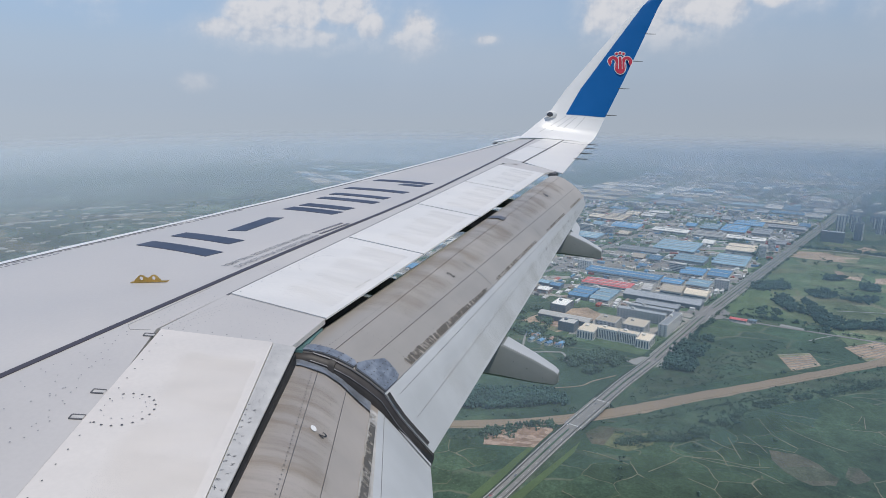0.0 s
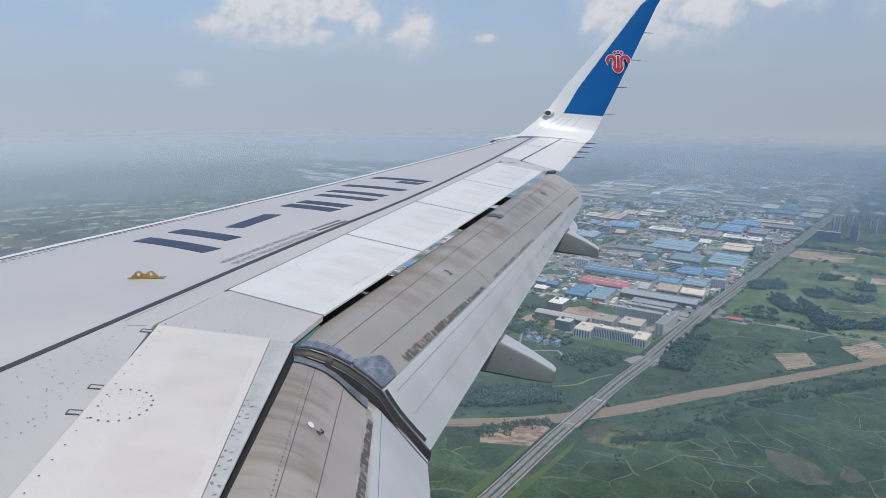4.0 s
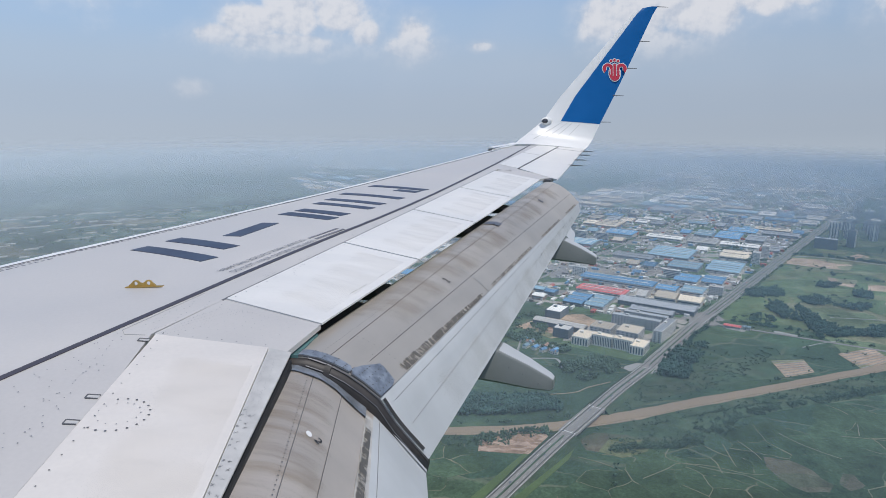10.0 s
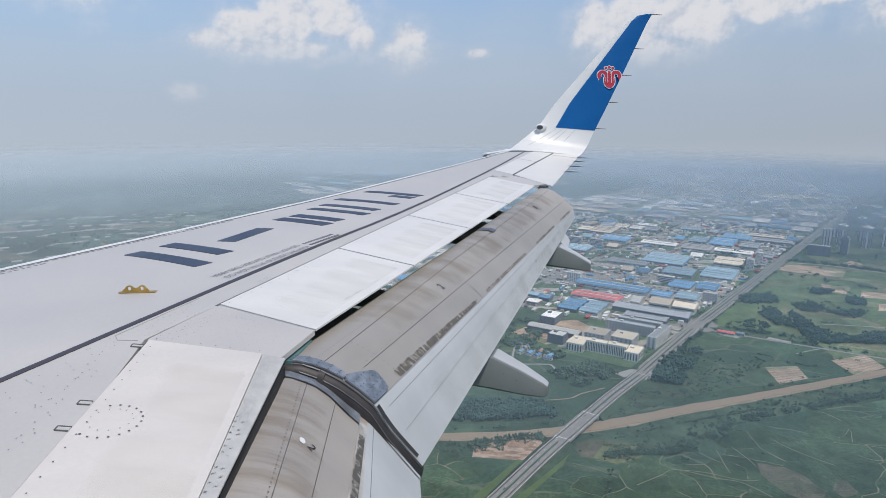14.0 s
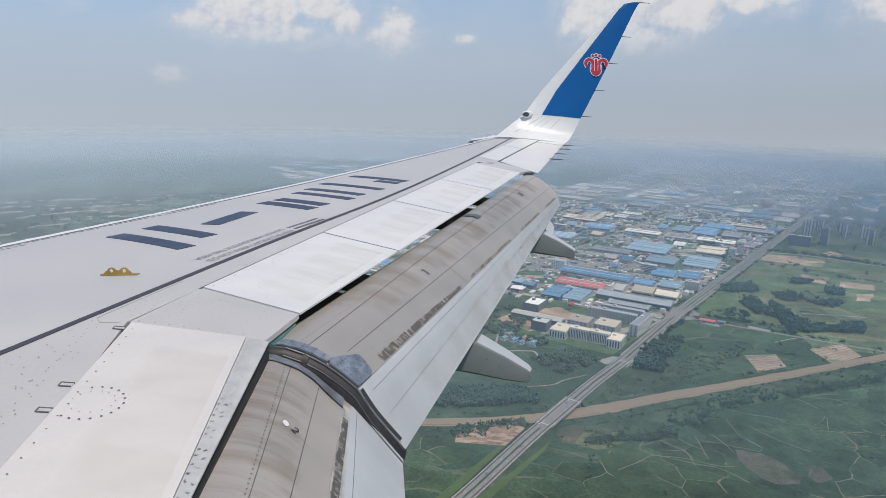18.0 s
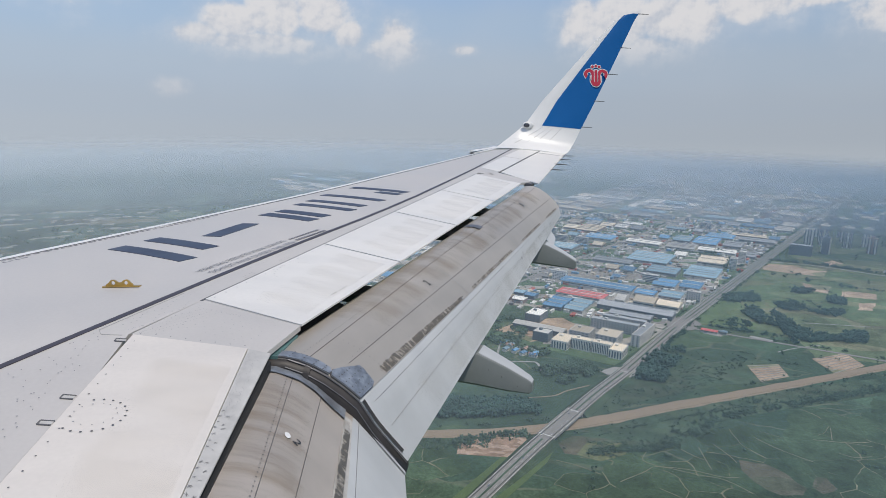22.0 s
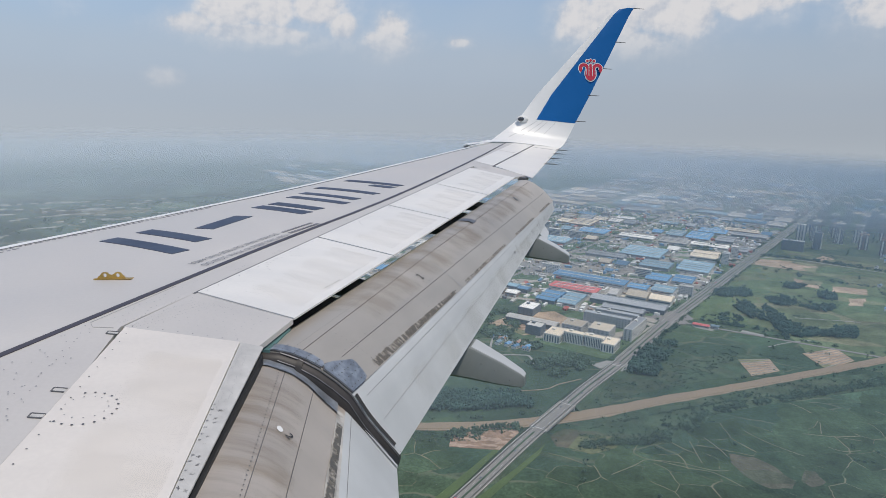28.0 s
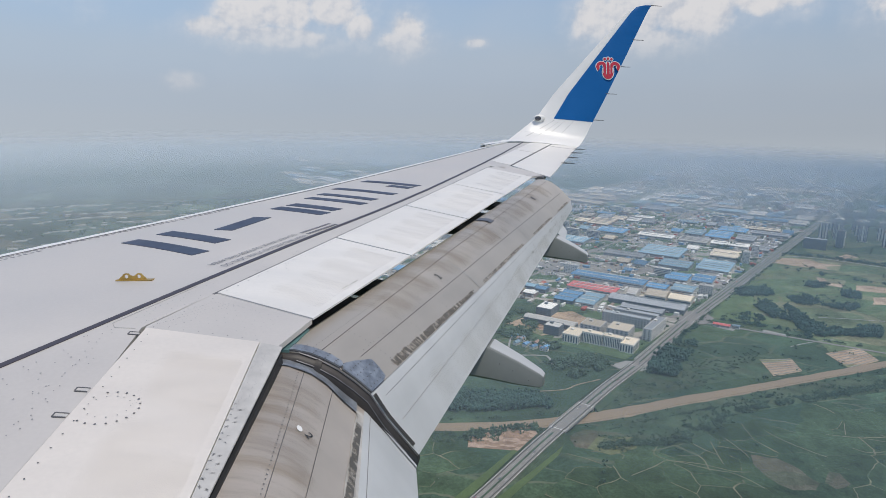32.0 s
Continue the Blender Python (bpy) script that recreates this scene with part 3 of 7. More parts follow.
def in_pt(prof, d, s, lift=0.0):
    i = min(int(s), len(prof) - 2)
    f = s - i
    v, w = lerp(prof[i][0], prof[i + 1][0], f), lerp(prof[i][1], prof[i + 1][1], f)
    u2, v2 = inner(d, in_cut(v), v)
    return wp(u2, v2 + lift * 0.7, w + lift)


def band(fn, t0, t1, s0, s1, n=12, lift=0.004, thick=0.004, rag=0.0, bm=None):
    """A thin plate on a flap between two spans and two places of the profile; rag roughens its edges."""
    bm = bm or bmesh.new()
    rows = []
    m = max(1, int(abs((s0[0] if isinstance(s0, tuple) else s0) - (s1[0] if isinstance(s1, tuple) else s1)) * 2))
    for i in range(n + 1):
        k = i / n
        t = lerp(t0, t1, k)
        a = lerp(s0[0], s0[1], k) if isinstance(s0, tuple) else s0
        b = lerp(s1[0], s1[1], k) if isinstance(s1, tuple) else s1
        a += random.uniform(-rag, rag)
        b += random.uniform(-rag, rag) * 0.3
        rows.append(([bm.verts.new(fn(t, lerp(a, b, j / m), lift)) for j in range(m + 1)], [bm.verts.new(fn(t, lerp(a, b, j / m), lift - thick)) for j in range(m + 1)]))
    for (ta, la), (tb, lb) in zip(rows, rows[1:]):
        for j in range(m):
            bm.faces.new((ta[j], ta[j + 1], tb[j + 1], tb[j]))
        bm.faces.new((ta[0], tb[0], lb[0], la[0]))
        bm.faces.new((ta[m], la[m], lb[m], tb[m]))
    return bm


def lines(name, fn, spec, material, parent, w=0.035):
    for t0, t1, s0, s1 in spec:
        part(name, band(fn, t0, t1, (s0 - w, s1 - w), (s0 + w, s1 + w), 16, 0.0035), material, parent)


lines("seam", main_pt, ((0.012, 0.35, 3.62, 3.36), (0.35, 0.985, 3.36, 3.42), (0.03, 0.40, 5.22, 5.32), (0.40, 0.99, 5.32, 5.55)), M_SEAM, flap, 0.009)
lines("seam", aft_pt, ((0.015, 0.97, 2.55, 2.3), (0.015, 0.95, 1.35, 1.3)), M_FINE, flap, 0.006)
in_main = lambda d, s, lift=0.0: in_pt(IN_MAIN, d, s, lift)
in_aft = lambda d, s, lift=0.0: in_pt(IN_AFT, d, s, lift)
lines("seam", in_main, ((0.04, 2.3, 3.66, 3.48), (0.04, 2.3, 5.38, 4.72)), M_SEAM, inflap, 0.010)
lines("seam", in_aft, ((0.02, 2.3, 1.25, 1.3),), M_FINE, inflap, 0.006)

# cross joints on the main flap
for t in (0.30, 0.575, 0.80):
    part("joint", band(lambda k, s, lift=0.0, t=t: main_pt(t + 0.0009 * k, s, lift), -1, 1, 4.2, 7.0, 1, 0.003), M_FAINT, flap)
for t in (0.585, 0.80):
    part("joint", band(lambda k, s, lift=0.0, t=t: aft_pt(t + 0.0010 * k, s, lift), -1, 1, 1.6, 3.0, 1, 0.003), M_FAINT, flap)
    part("hinge_mark", band(lambda k, s, lift=0.0, t=t: aft_pt(t - 0.02 + 0.0022 * k, s, lift), -1, 1, 2.2, 2.55, 1, 0.006), M_FINE, flap)
part("stop_fitting", band(main_pt, 0.522, 0.540, 1.9, 3.55, 3, 0.010, 0.012), M_PLATE_DARK, flap, "small grey raised fitting")
part("stop_fitting", band(main_pt, 0.785, 0.791, 3.9, 4.45, 3, 0.008, 0.010), M_PLATE_DARK, flap, "small grey raised fitting")

# soot bands: broken dark smears ahead of the white paint


def film_material(name, colour, streaks, cover, cut):
    """A broken film of dirt in streaks across the strip, fading at its edges."""
    m = bpy.data.materials.new(name)
    m.use_nodes = True
    nt = m.node_tree
    N, L = nt.nodes.new, nt.links.new
    b = nt.nodes["Principled BSDF"]
    b.inputs["Base Color"].default_value, b.inputs["Roughness"].default_value = (*colour, 1), 0.7
    uv = N("ShaderNodeTexCoord").outputs["UV"]

    def smear(sx, sy, detail):
        mp, n = N("ShaderNodeMapping"), N("ShaderNodeTexNoise")
        L(uv, mp.inputs[0])
        mp.inputs["Scale"].default_value = (sx, sy, 1)
        n.inputs["Scale"].default_value, n.inputs["Detail"].default_value = 1.0, detail
        L(mp.outputs[0], n.inputs["Vector"])
        return n.outputs[0]

    def calc(op, a, c):
        n = N("ShaderNodeMath")
        n.operation = op
        for sock, x in zip(n.inputs, (a, c)):
            if isinstance(x, (int, float)):
                sock.default_value = x
            else:
                L(x, sock)
        return n.outputs[0]

    axes = N("ShaderNodeSeparateXYZ")
    L(uv, axes.inputs[0])
    tone = calc("ADD", calc("MULTIPLY", smear(streaks[0], streaks[1], 4), 0.65), calc("MULTIPLY", smear(streaks[0] * 0.13, streaks[1] * 0.8, 3), 0.35))
    fade = None
    for axis, lo, hi in ((0, 0.0, 0.10), (0, 1.0, 0.90), (1, 0.0, 0.45), (1, 1.0, 0.93)):
        r = N("ShaderNodeMapRange")
        r.interpolation_type = "SMOOTHSTEP"
        L(axes.outputs[axis], r.inputs[0])
        r.inputs[1].default_value, r.inputs[2].default_value = min(lo, hi), max(lo, hi)
        if lo > hi:
            r.inputs[3].default_value, r.inputs[4].default_value = 1.0, 0.0
        fade = r.outputs[0] if fade is None else calc("MULTIPLY", fade, r.outputs[0])
    r = N("ShaderNodeMapRange")
    r.interpolation_type = "SMOOTHSTEP"
    L(calc("MULTIPLY", tone, fade), r.inputs[0])
    r.inputs[1].default_value, r.inputs[2].default_value, r.inputs[4].default_value = cut[0], cut[1], cover
    L(r.outputs[0], b.inputs["Alpha"])
    return m


def film(fn, t0, t1, s0, s1, material, parent, words, lift=0.0035, n=40, rows=8):
    """A film on a surface between two spans; s0 and s1 may change along it."""
    bm = bmesh.new()
    uv = bm.loops.layers.uv.new("film")
    grid = []
    for i in range(n + 1):
        t = lerp(t0, t1, i / n)
        a, c = (lerp(s[0], s[1], i / n) if isinstance(s, tuple) else s for s in (s0, s1))
        grid.append([(bm.verts.new(fn(t, lerp(a, c, j / rows), lift)), (i / n, j / rows)) for j in range(rows + 1)])
    for i in range(n):
        for j in range(rows):
            ring = (grid[i][j], grid[i + 1][j], grid[i + 1][j + 1], grid[i][j + 1])
            f = bm.faces.new([v for v, _ in ring])
            for loop, (_, at) in zip(f.loops, ring):
                loop[uv].uv = at
    ob = tagged(part("dirt_film", bm, material, parent, words), kind="stuff")
    ob.visible_shadow = False
    return ob


M_SOOT = film_material("soot_film", (0.075, 0.072, 0.07), (64, 1.2), 0.82, (0.36, 0.56))
M_SOOT_FAR = film_material("faint_soot_film", (0.09, 0.085, 0.08), (90, 1.0), 0.70, (0.40, 0.58))
M_SOOT_IN = film_material("inboard_soot_film", (0.06, 0.06, 0.06), (46, 1.0), 0.85, (0.34, 0.52))
M_SMEAR = film_material("brown_smear_film", (0.17, 0.135, 0.10), (26, 1.0), 0.42, (0.38, 0.68))
M_DUST = film_material("pale_grey_dust_film", (0.40, 0.38, 0.35), (18, 0.7), 0.20, (0.36, 0.66))
film(main_pt, 0.032, 0.30, (6.02, 6.62), 7.0, M_SOOT, flap, "dark soot smears along the flap")
film(main_pt, 0.30, 0.56, 6.55, 7.0, M_SOOT_FAR, flap, "grey soot smears along the flap")
film(main_pt, 0.60, 0.79, 6.6, 7.0, M_SOOT_FAR, flap, "grey soot smears along the flap")
film(main_pt, 0.83, 0.97, 6.6, 7.0, M_SOOT_FAR, flap, "grey soot smears along the flap")
film(main_pt, 0.02, 0.99, 6.9, 1.6, M_SMEAR, flap, "brown smears across the bare flap", 0.0030, 50, 14)
film(in_main, 0.08, 2.2, 6.9, 1.6, M_SMEAR, inflap, "brown smears across the bare flap", 0.0030, 40, 14)
film(aft_pt, 0.01, 0.97, 1.2, 4.0, M_DUST, flap, "faint grey dust on the white paint", 0.0030)
film(in_main, 0.10, 2.2, (6.52, 6.0), (6.96, 6.60), M_SOOT_IN, inflap, "dark soot smears along the flap", 0.007)
M_DUST_THIN = film_material("thin_dust_film", (0.36, 0.34, 0.31), (9, 0.6), 0.13, (0.34, 0.60))
film(lambda d, s, lift=0.0: wp(*inner(d, lerp(4.22, 4.385, s), lerp(0.235, 0.82, s)), None, lift), 2.9, 0.05, 0.0, 1.0, M_DUST_THIN, wing, "faint dirt streaks on the white panel", 0.0085)
for (f0, a0), (f1, a1) in zip(spoiler_edges, spoiler_edges[1:]):
    film(lambda t, s, lift=0.0: wp(lerp(lerp(f0, f1, t), lerp(a0, a1, t), s), lerp(0.23, 0.89, s), None, lift), 0.03, 0.97, 0.0, 1.0, M_DUST_THIN, wing, "faint dirt streaks on the white panel", 0.0085, 20, 6)
part("pale_band", band(in_main, 0.10, 2.2, (6.62, 6.2), 6.99, 16, 0.003, 0.003, 0.03), M_PALE, inflap, "scraped pale band")

# end plates, black gap floor and dark end seal between the two flaps
def plate_on(fn, rows, lift, thick=0.006, steps=3):
    """A plate on a flap from rows of (place on the profile, near span, far span)."""
    bm = bmesh.new()
    hi = [[bm.verts.new(fn(lerp(t0, t1, k / steps), s, lift)) for k in range(steps + 1)] for s, t0, t1 in rows]
    lo = [[bm.verts.new(fn(lerp(t0, t1, k / steps), s, lift - thick)) for k in range(steps + 1)] for s, t0, t1 in rows]
    for i in range(len(rows) - 1):
        for k in range(steps):
            bm.faces.new((hi[i][k], hi[i][k + 1], hi[i + 1][k + 1], hi[i + 1][k]))
        bm.faces.new((hi[i][0], hi[i + 1][0], lo[i + 1][0], lo[i][0]))
        bm.faces.new((hi[i][steps], lo[i][steps], lo[i + 1][steps], hi[i + 1][steps]))
    for r, s in ((hi[0], lo[0]), (hi[-1], lo[-1])):
        bm.faces.new((*r, *s[::-1]))
    return bm


for rows, words in ((((1.9, 0.0005, 0.0105), (2.6, 0.0005, 0.0105), (3.4, 0.0005, 0.010), (4.2, 0.0005, 0.0095), (4.75, 0.0005, 0.0085), (4.98, 0.0005, 0.005)), "blue-grey worn end plate"),
                    (((4.98, 0.0045, 0.008), (5.15, 0.0005, 0.016), (5.35, 0.0005, 0.0225), (5.68, 0.0005, 0.0335), (5.95, 0.0005, 0.0330), (6.5, 0.0005, 0.0305), (6.85, 0.0005, 0.0285), (6.97, 0.0005, 0.022)), "blue-grey worn corner plate")):
    rim = [(s + (-0.04 if k == 0 else 0.02 if k == len(rows) - 1 else 0), t0 - 0.0006, t1 + 0.0007) for k, (s, t0, t1) in enumerate(rows)]
    rim_part = part("plate_rim", plate_on(main_pt, rim, 0.006), M_SEAM, flap)
    part(words.split()[-2] + "_plate", plate_on(main_pt, rows, 0.011), M_PLATE, rim_part, words)
part("end_plate", band(aft_pt, 0.0, 0.004, 1.0, 3.6, 3, 0.006, 0.01), M_SEAL, flap)
part("end_plate", band(in_main, 0.0, 0.15, 1.8, 6.6, 3, 0.008, 0.01), M_PLATE, inflap, "blue-grey worn end plate")
# floor of the gap between the flaps, black to give the gap its shade
gap_loops = []
GAP_OUT = ((0.86, -0.165), (0.92, -0.147), (1.00, -0.16), (1.10, -0.205), (1.19, -0.265), (1.275, -0.335), (1.345, -0.41), (1.43, -0.58), (1.51, -0.71), (1.572, -0.806))
GAP_IN = ((0.84, -0.23), (0.905, -0.20), (0.98, -0.21), (1.05, -0.245), (1.12, -0.305), (1.21, -0.39), (1.32, -0.48), (1.41, -0.595), (1.50, -0.72), (1.583, -0.83))
for k, ((vo, wo), (vi, wi)) in enumerate(zip(GAP_OUT, GAP_IN)):
    lp = []
    for q, dip in ((0, 0.008), (0.25, 0.022), (0.55, 0.028), (0.8, 0.014), (1, -0.002), (1, 0.09), (0.5, 0.11), (0, 0.09)):
        v, w = lerp(vi, vo, q), lerp(wi, wo, q ** 0.5)
        lp.append(wp(lerp(min(in_cut(v), near_cut(v) + 0.01) - 0.012, near_cut(v) + 0.025, q), v, w - dip * (1.0 if k < 8 else 0.5)))
    gap_loops.append(lp)
part("flap_gap_floor", loft(gap_loops), M_DARK, wing, "black floor standing for shade in the gap between the flaps")
loops = []
EDGE = [NEAR_MAIN[1], *NEAR_MAIN[2:8], *NEAR_AFT[2:5]]
for k, (v, w) in enumerate(EDGE):
    r = 0.4 if k == 0 else (1.0 if k < 8 else 1.0 - 0.3 * (k - 7))
    loops.append([wp(near_cut(v) + x * r, v, w + z * r) for x, z in ((0.012, -0.012), (-0.010, -0.006), (-0.028, -0.010), (-0.046, -0.026), (-0.055, -0.055), (-0.05, -0.11), (0.0, -0.12))])
part("end_seal", loft(loops), M_SEAL, flap, "bulging dark rubber end seal")
for dx, dz, r in ((-0.018, 0.001, 0.0035), (-0.050, -0.030, 0.003)):
    ridge = [[wp(near_cut(v) + dx + x, v, w + dz + z) for x, z in ((-r, 0), (0, r), (r, 0), (0, -r))] for v, w in EDGE[2:]]
    part("seal_lip", loft(ridge), M_PLATE_DARK, flap)
joint_v, joint_w = EDGE[3]
step_loops = [[wp(near_cut(joint_v + dv) + x, joint_v + dv, joint_w - 0.6 * dv + z) for x, z in ((0.012, -0.004), (-0.014, 0.004), (-0.034, -0.004), (-0.054, -0.024), (-0.062, -0.06), (0.0, -0.12))] for dv in (-0.012, 0.016)]
part("seal_clamp", loft(step_loops), M_SEAL, flap, "dark clamp across the end seal")
part("aft_flap_edge", band(in_aft, 0.0, 0.03, 1.0, 4.0, 3, 0.006, 0.01), M_FLAP_WHITE, inflap)

# cove under the spoilers: its shade built as black boxes with gaps between them
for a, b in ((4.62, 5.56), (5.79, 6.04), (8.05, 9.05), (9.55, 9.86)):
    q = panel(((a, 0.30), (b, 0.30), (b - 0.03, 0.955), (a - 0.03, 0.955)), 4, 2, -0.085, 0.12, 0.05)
    part("cove_panel", q, M_DARK, wing, "black box standing for shade in the cove under the spoilers")
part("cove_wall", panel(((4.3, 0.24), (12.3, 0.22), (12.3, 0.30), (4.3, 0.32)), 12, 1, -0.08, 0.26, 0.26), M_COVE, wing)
# black strip below the edge draws the shaded gap before the inboard flap
part("edge_gap_shade", panel((inner(2.6, 4.32, 0.86), (4.38, 0.87), (4.389, 0.961), (1.606, 1.919)), 8, 1, -0.035, 0.05, 0.05), M_DARK, wing, "black strip standing for the shaded gap along the wing edge")
part("end_bracket", panel(((12.05, 1.0), (12.36, 0.98), (12.36, 1.12), (12.07, 1.12)), 2, 1, -0.012, 0.05, 0.05), M_SEAM, wing, "dark bracket at the flap's outer end")
part("cove_edge", panel(((4.46, 0.90), (4.80, 0.88), (4.80, 0.90), (4.48, 0.945)), 3, 1, -0.045, 0.02, 0.02), M_COVE, wing, "teal primed edge")

# aileron detail
part("aileron_panel", panel(((12.95, 0.08), (15.15, 0.05), (15.1, 0.44), (12.78, 0.45)), 6, 2, 0.004, 0.004), M_PANEL, wing, "white access panel")
part("aileron_panel", panel(((15.22, 0.05), (17.35, 0.03), (17.5, 0.44), (15.17, 0.44)), 6, 2, 0.004, 0.004), M_PANEL, wing, "white access panel")
part("aileron_joint", strip((16.85, 0.48), (16.95, 1.04), 0.02, 0.007, n=3), M_FINE, ail)
for u in (14.2, 15.2, 16.2, 17.1):
    v = lerp(1.22, 1.02, (u - 12.12) / 5.58)
    a = wp(u, v - 0.03)
    bm = bmesh.new()
    d = (Vector((-0.05, -1, -0.04))).normalized()
    bmesh.ops.create_cone(bm, cap_ends=True, segments=6, radius1=0.011, radius2=0.006, depth=0.22, matrix=Matrix.Translation(a + d * 0.11) @ d.to_track_quat("Z", "Y").to_matrix().to_4x4())
    part("static_wick", bm, M_SEAM, ail, "thin dark static discharge rod")
for k in (0.02, 0.26, 0.51, 0.76, 1.0):
    p = lerp(Vector(TE_EDGE[3]), Vector(TE_EDGE[6]), k) * UNIT if k < 1 else Vector(TE_EDGE[8]) * UNIT
    d = Vector((0.02, -1, -0.02)).normalized()
    bm = bmesh.new()
    bmesh.ops.create_cone(bm, cap_ends=True, segments=6, radius1=0.009, radius2=0.005, depth=0.24, matrix=Matrix.Translation(p + d * 0.10) @ d.to_track_quat("Z", "Y").to_matrix().to_4x4())
    part("static_wick", bm, M_SEAM, winglet, "thin dark static discharge rod")


# winglet face: emblem, lamp and seams
def blade_point(h, x, lift=0.0):
    """A point of the winglet's inner face at the height h (0 root of the blue, 1 near the tip) and chord fraction x."""
    k = lerp(3, 6, h)
    i = min(int(k), 5)
    f = k - i
    a = lerp(Vector(LE_EDGE[i]), Vector(LE_EDGE[i + 1]), f)
    b = lerp(Vector(TE_EDGE[i]), Vector(TE_EDGE[i + 1]), f)
    ch = (b - a).length
    th = THICK * ch * (1.6 * math.sqrt(x) - 0.55 * x - 1.05 * x * x) + 0.006
    return (a + (b - a) * x + Vector((-0.97, 0, 0.25)) * (th + lift)) * UNIT


EMBLEM = blade_point(0.525, 0.655, 0.004) + Vector((0.01, -0.10, 0.075))
EMBLEM_UP = (blade_point(0.6, 0.62) - blade_point(0.4, 0.62)).normalized()
EMBLEM_UP = (Vector((0.17, -0.02, 0.985))).normalized()
EMBLEM_AFT = Vector((0.0, -1.0, 0.0))


def flat_shape(outline, lift):
    """A thin plate on the winglet from an outline in (aft, up)."""
    side = Vector((-0.97, 0, 0.25))
    bm = bmesh.new()
    top = [bm.verts.new(EMBLEM + EMBLEM_AFT * x * 0.70 + EMBLEM_UP * y * 0.70 + side * lift) for x, y in outline]
    low = [bm.verts.new(v.co - side * 0.006) for v in top]
    bm.faces.new(top)
    bm.faces.new(low[::-1])
    for i in range(len(top)):
        j = (i + 1) % len(top)
        bm.faces.new((top[i], low[i], low[j], top[j]))
    return bm


def arc(cx, cy, rx, ry, a0, a1, n=10):
    return [(cx + rx * math.cos(radians(lerp(a0, a1, i / n))), cy + ry * math.sin(radians(lerp(a0, a1, i / n)))) for i in range(n + 1)]


def hook_outline(side, g):
    """A rolled petal beside the bell: a bent band ending in a round."""
    a0, a1 = (185, -35) if side > 0 else (-5, 215)
    out = arc(side * 0.205, 0.03, 0.16 + g, 0.15 + g, a0, a1, 14)
    back = arc(side * 0.205, 0.03, 0.062 - g, 0.062 - g, a1, a0, 14)
    return out + [(side * (0.30 + g), -0.10 - g)] + back + [(side * 0.14, -0.14), (side * 0.045, -0.14)]


def bell_outline(g):
    return [(-0.035 - g, 0.16 + g), (-0.05 - g, 0.0), (-0.16 - g, -0.04 + g)] + arc(0, -0.13, 0.165 + g, 0.21 + g, 180, 360, 14) + [(0.16 + g, -0.04 + g), (0.05 + g, 0.0), (0.035 + g, 0.16 + g)]


emblem = part("emblem", flat_shape(bell_outline(0.025), 0.0), M_WHITE, winglet, "white edged red emblem", 0)
part("emblem_red", flat_shape(bell_outline(0.0), 0.006), M_RED, emblem, "", 0)
for side in (-1, 1):
    part("emblem_edge", flat_shape(hook_outline(side, 0.022), 0.002), M_WHITE, emblem, "", 0)
    part("emblem_red", flat_shape(hook_outline(side, 0.0), 0.007), M_RED, emblem, "", 0)
for x, y in ((-0.105, 0.255), (0, 0.275), (0.105, 0.255)):
    part("emblem_edge", flat_shape(arc(x, y, 0.062, 0.062, 0, 330, 11), 0.003), M_WHITE, emblem, "", 0)
    part("emblem_red", flat_shape(arc(x, y, 0.04, 0.04, 0, 330, 11), 0.008), M_RED, emblem, "", 0)
for x, y0, y1, w in ((-0.055, -0.20, 0.10, 0.016), (0.055, -0.20, 0.10, 0.016), (-0.135, -0.16, 0.0, 0.012), (0.135, -0.16, 0.0, 0.012)):
    part("emblem_stripe", flat_shape([(x - w / 2, y0), (x + w / 2, y0), (x + w / 2, y1), (x - w / 2, y1)], 0.011), M_WHITE, emblem, "", 0)
lamp_at = Vector((16.21, -4.20, 1.17)) * UNIT
bm = bmesh.new()
bmesh.ops.create_uvsphere(bm, u_segments=12, v_segments=8, radius=0.5, matrix=Matrix.Translation(lamp_at) @ Matrix.Diagonal((0.07, 0.24, 0.15, 1)))
lamp_body = part("position_lamp", bm, M_WHITE, winglet, "small lamp fairing with dark lens")
bm = bmesh.new()
bmesh.ops.create_uvsphere(bm, u_segments=12, v_segments=8, radius=0.5, matrix=Matrix.Translation(lamp_at + Vector((-0.025, 0.035, -0.005))) @ Matrix.Diagonal((0.06, 0.13, 0.095, 1)))
part("lens", bm, M_GLASS_LAMP, lamp_body)


def root_point(k, x, lift=0.0):
    """A point of the winglet's inner face near its root: k counts the sections."""
    i = min(int(k), 6)
    a, b = (lerp(Vector(e[i]), Vector(e[i + 1]), k - i) for e in (LE_EDGE, TE_EDGE))
    side = lerp(Vector((-0.5, 0, 0.86)), Vector((-0.97, 0, 0.25)), min(1.0, max(0.0, (k - 2.0))))
    th = THICK * (b - a).length * (1.6 * math.sqrt(x) - 0.55 * x - 1.05 * x * x)
    return (a + (b - a) * x + side * (th + lift)) * UNIT


for k0, k1, x0, x1 in ((1.3, 2.9, 0.20, 0.34), (1.5, 2.9, 0.34, 0.44), (1.7, 2.9, 0.46, 0.52), (1.9, 2.9, 0.62, 0.66)):
    part("root_seam", band(lambda t, s, lift=0.0, x0=x0, x1=x1: root_point(t, lerp(x0, x1, (t - 1.3) / 1.6) + 0.004 * s if t < 3 else x0 + 0.004 * s, lift), k0, k1, -0.6, 0.6, 10, 0.005), M_FAINT, winglet)

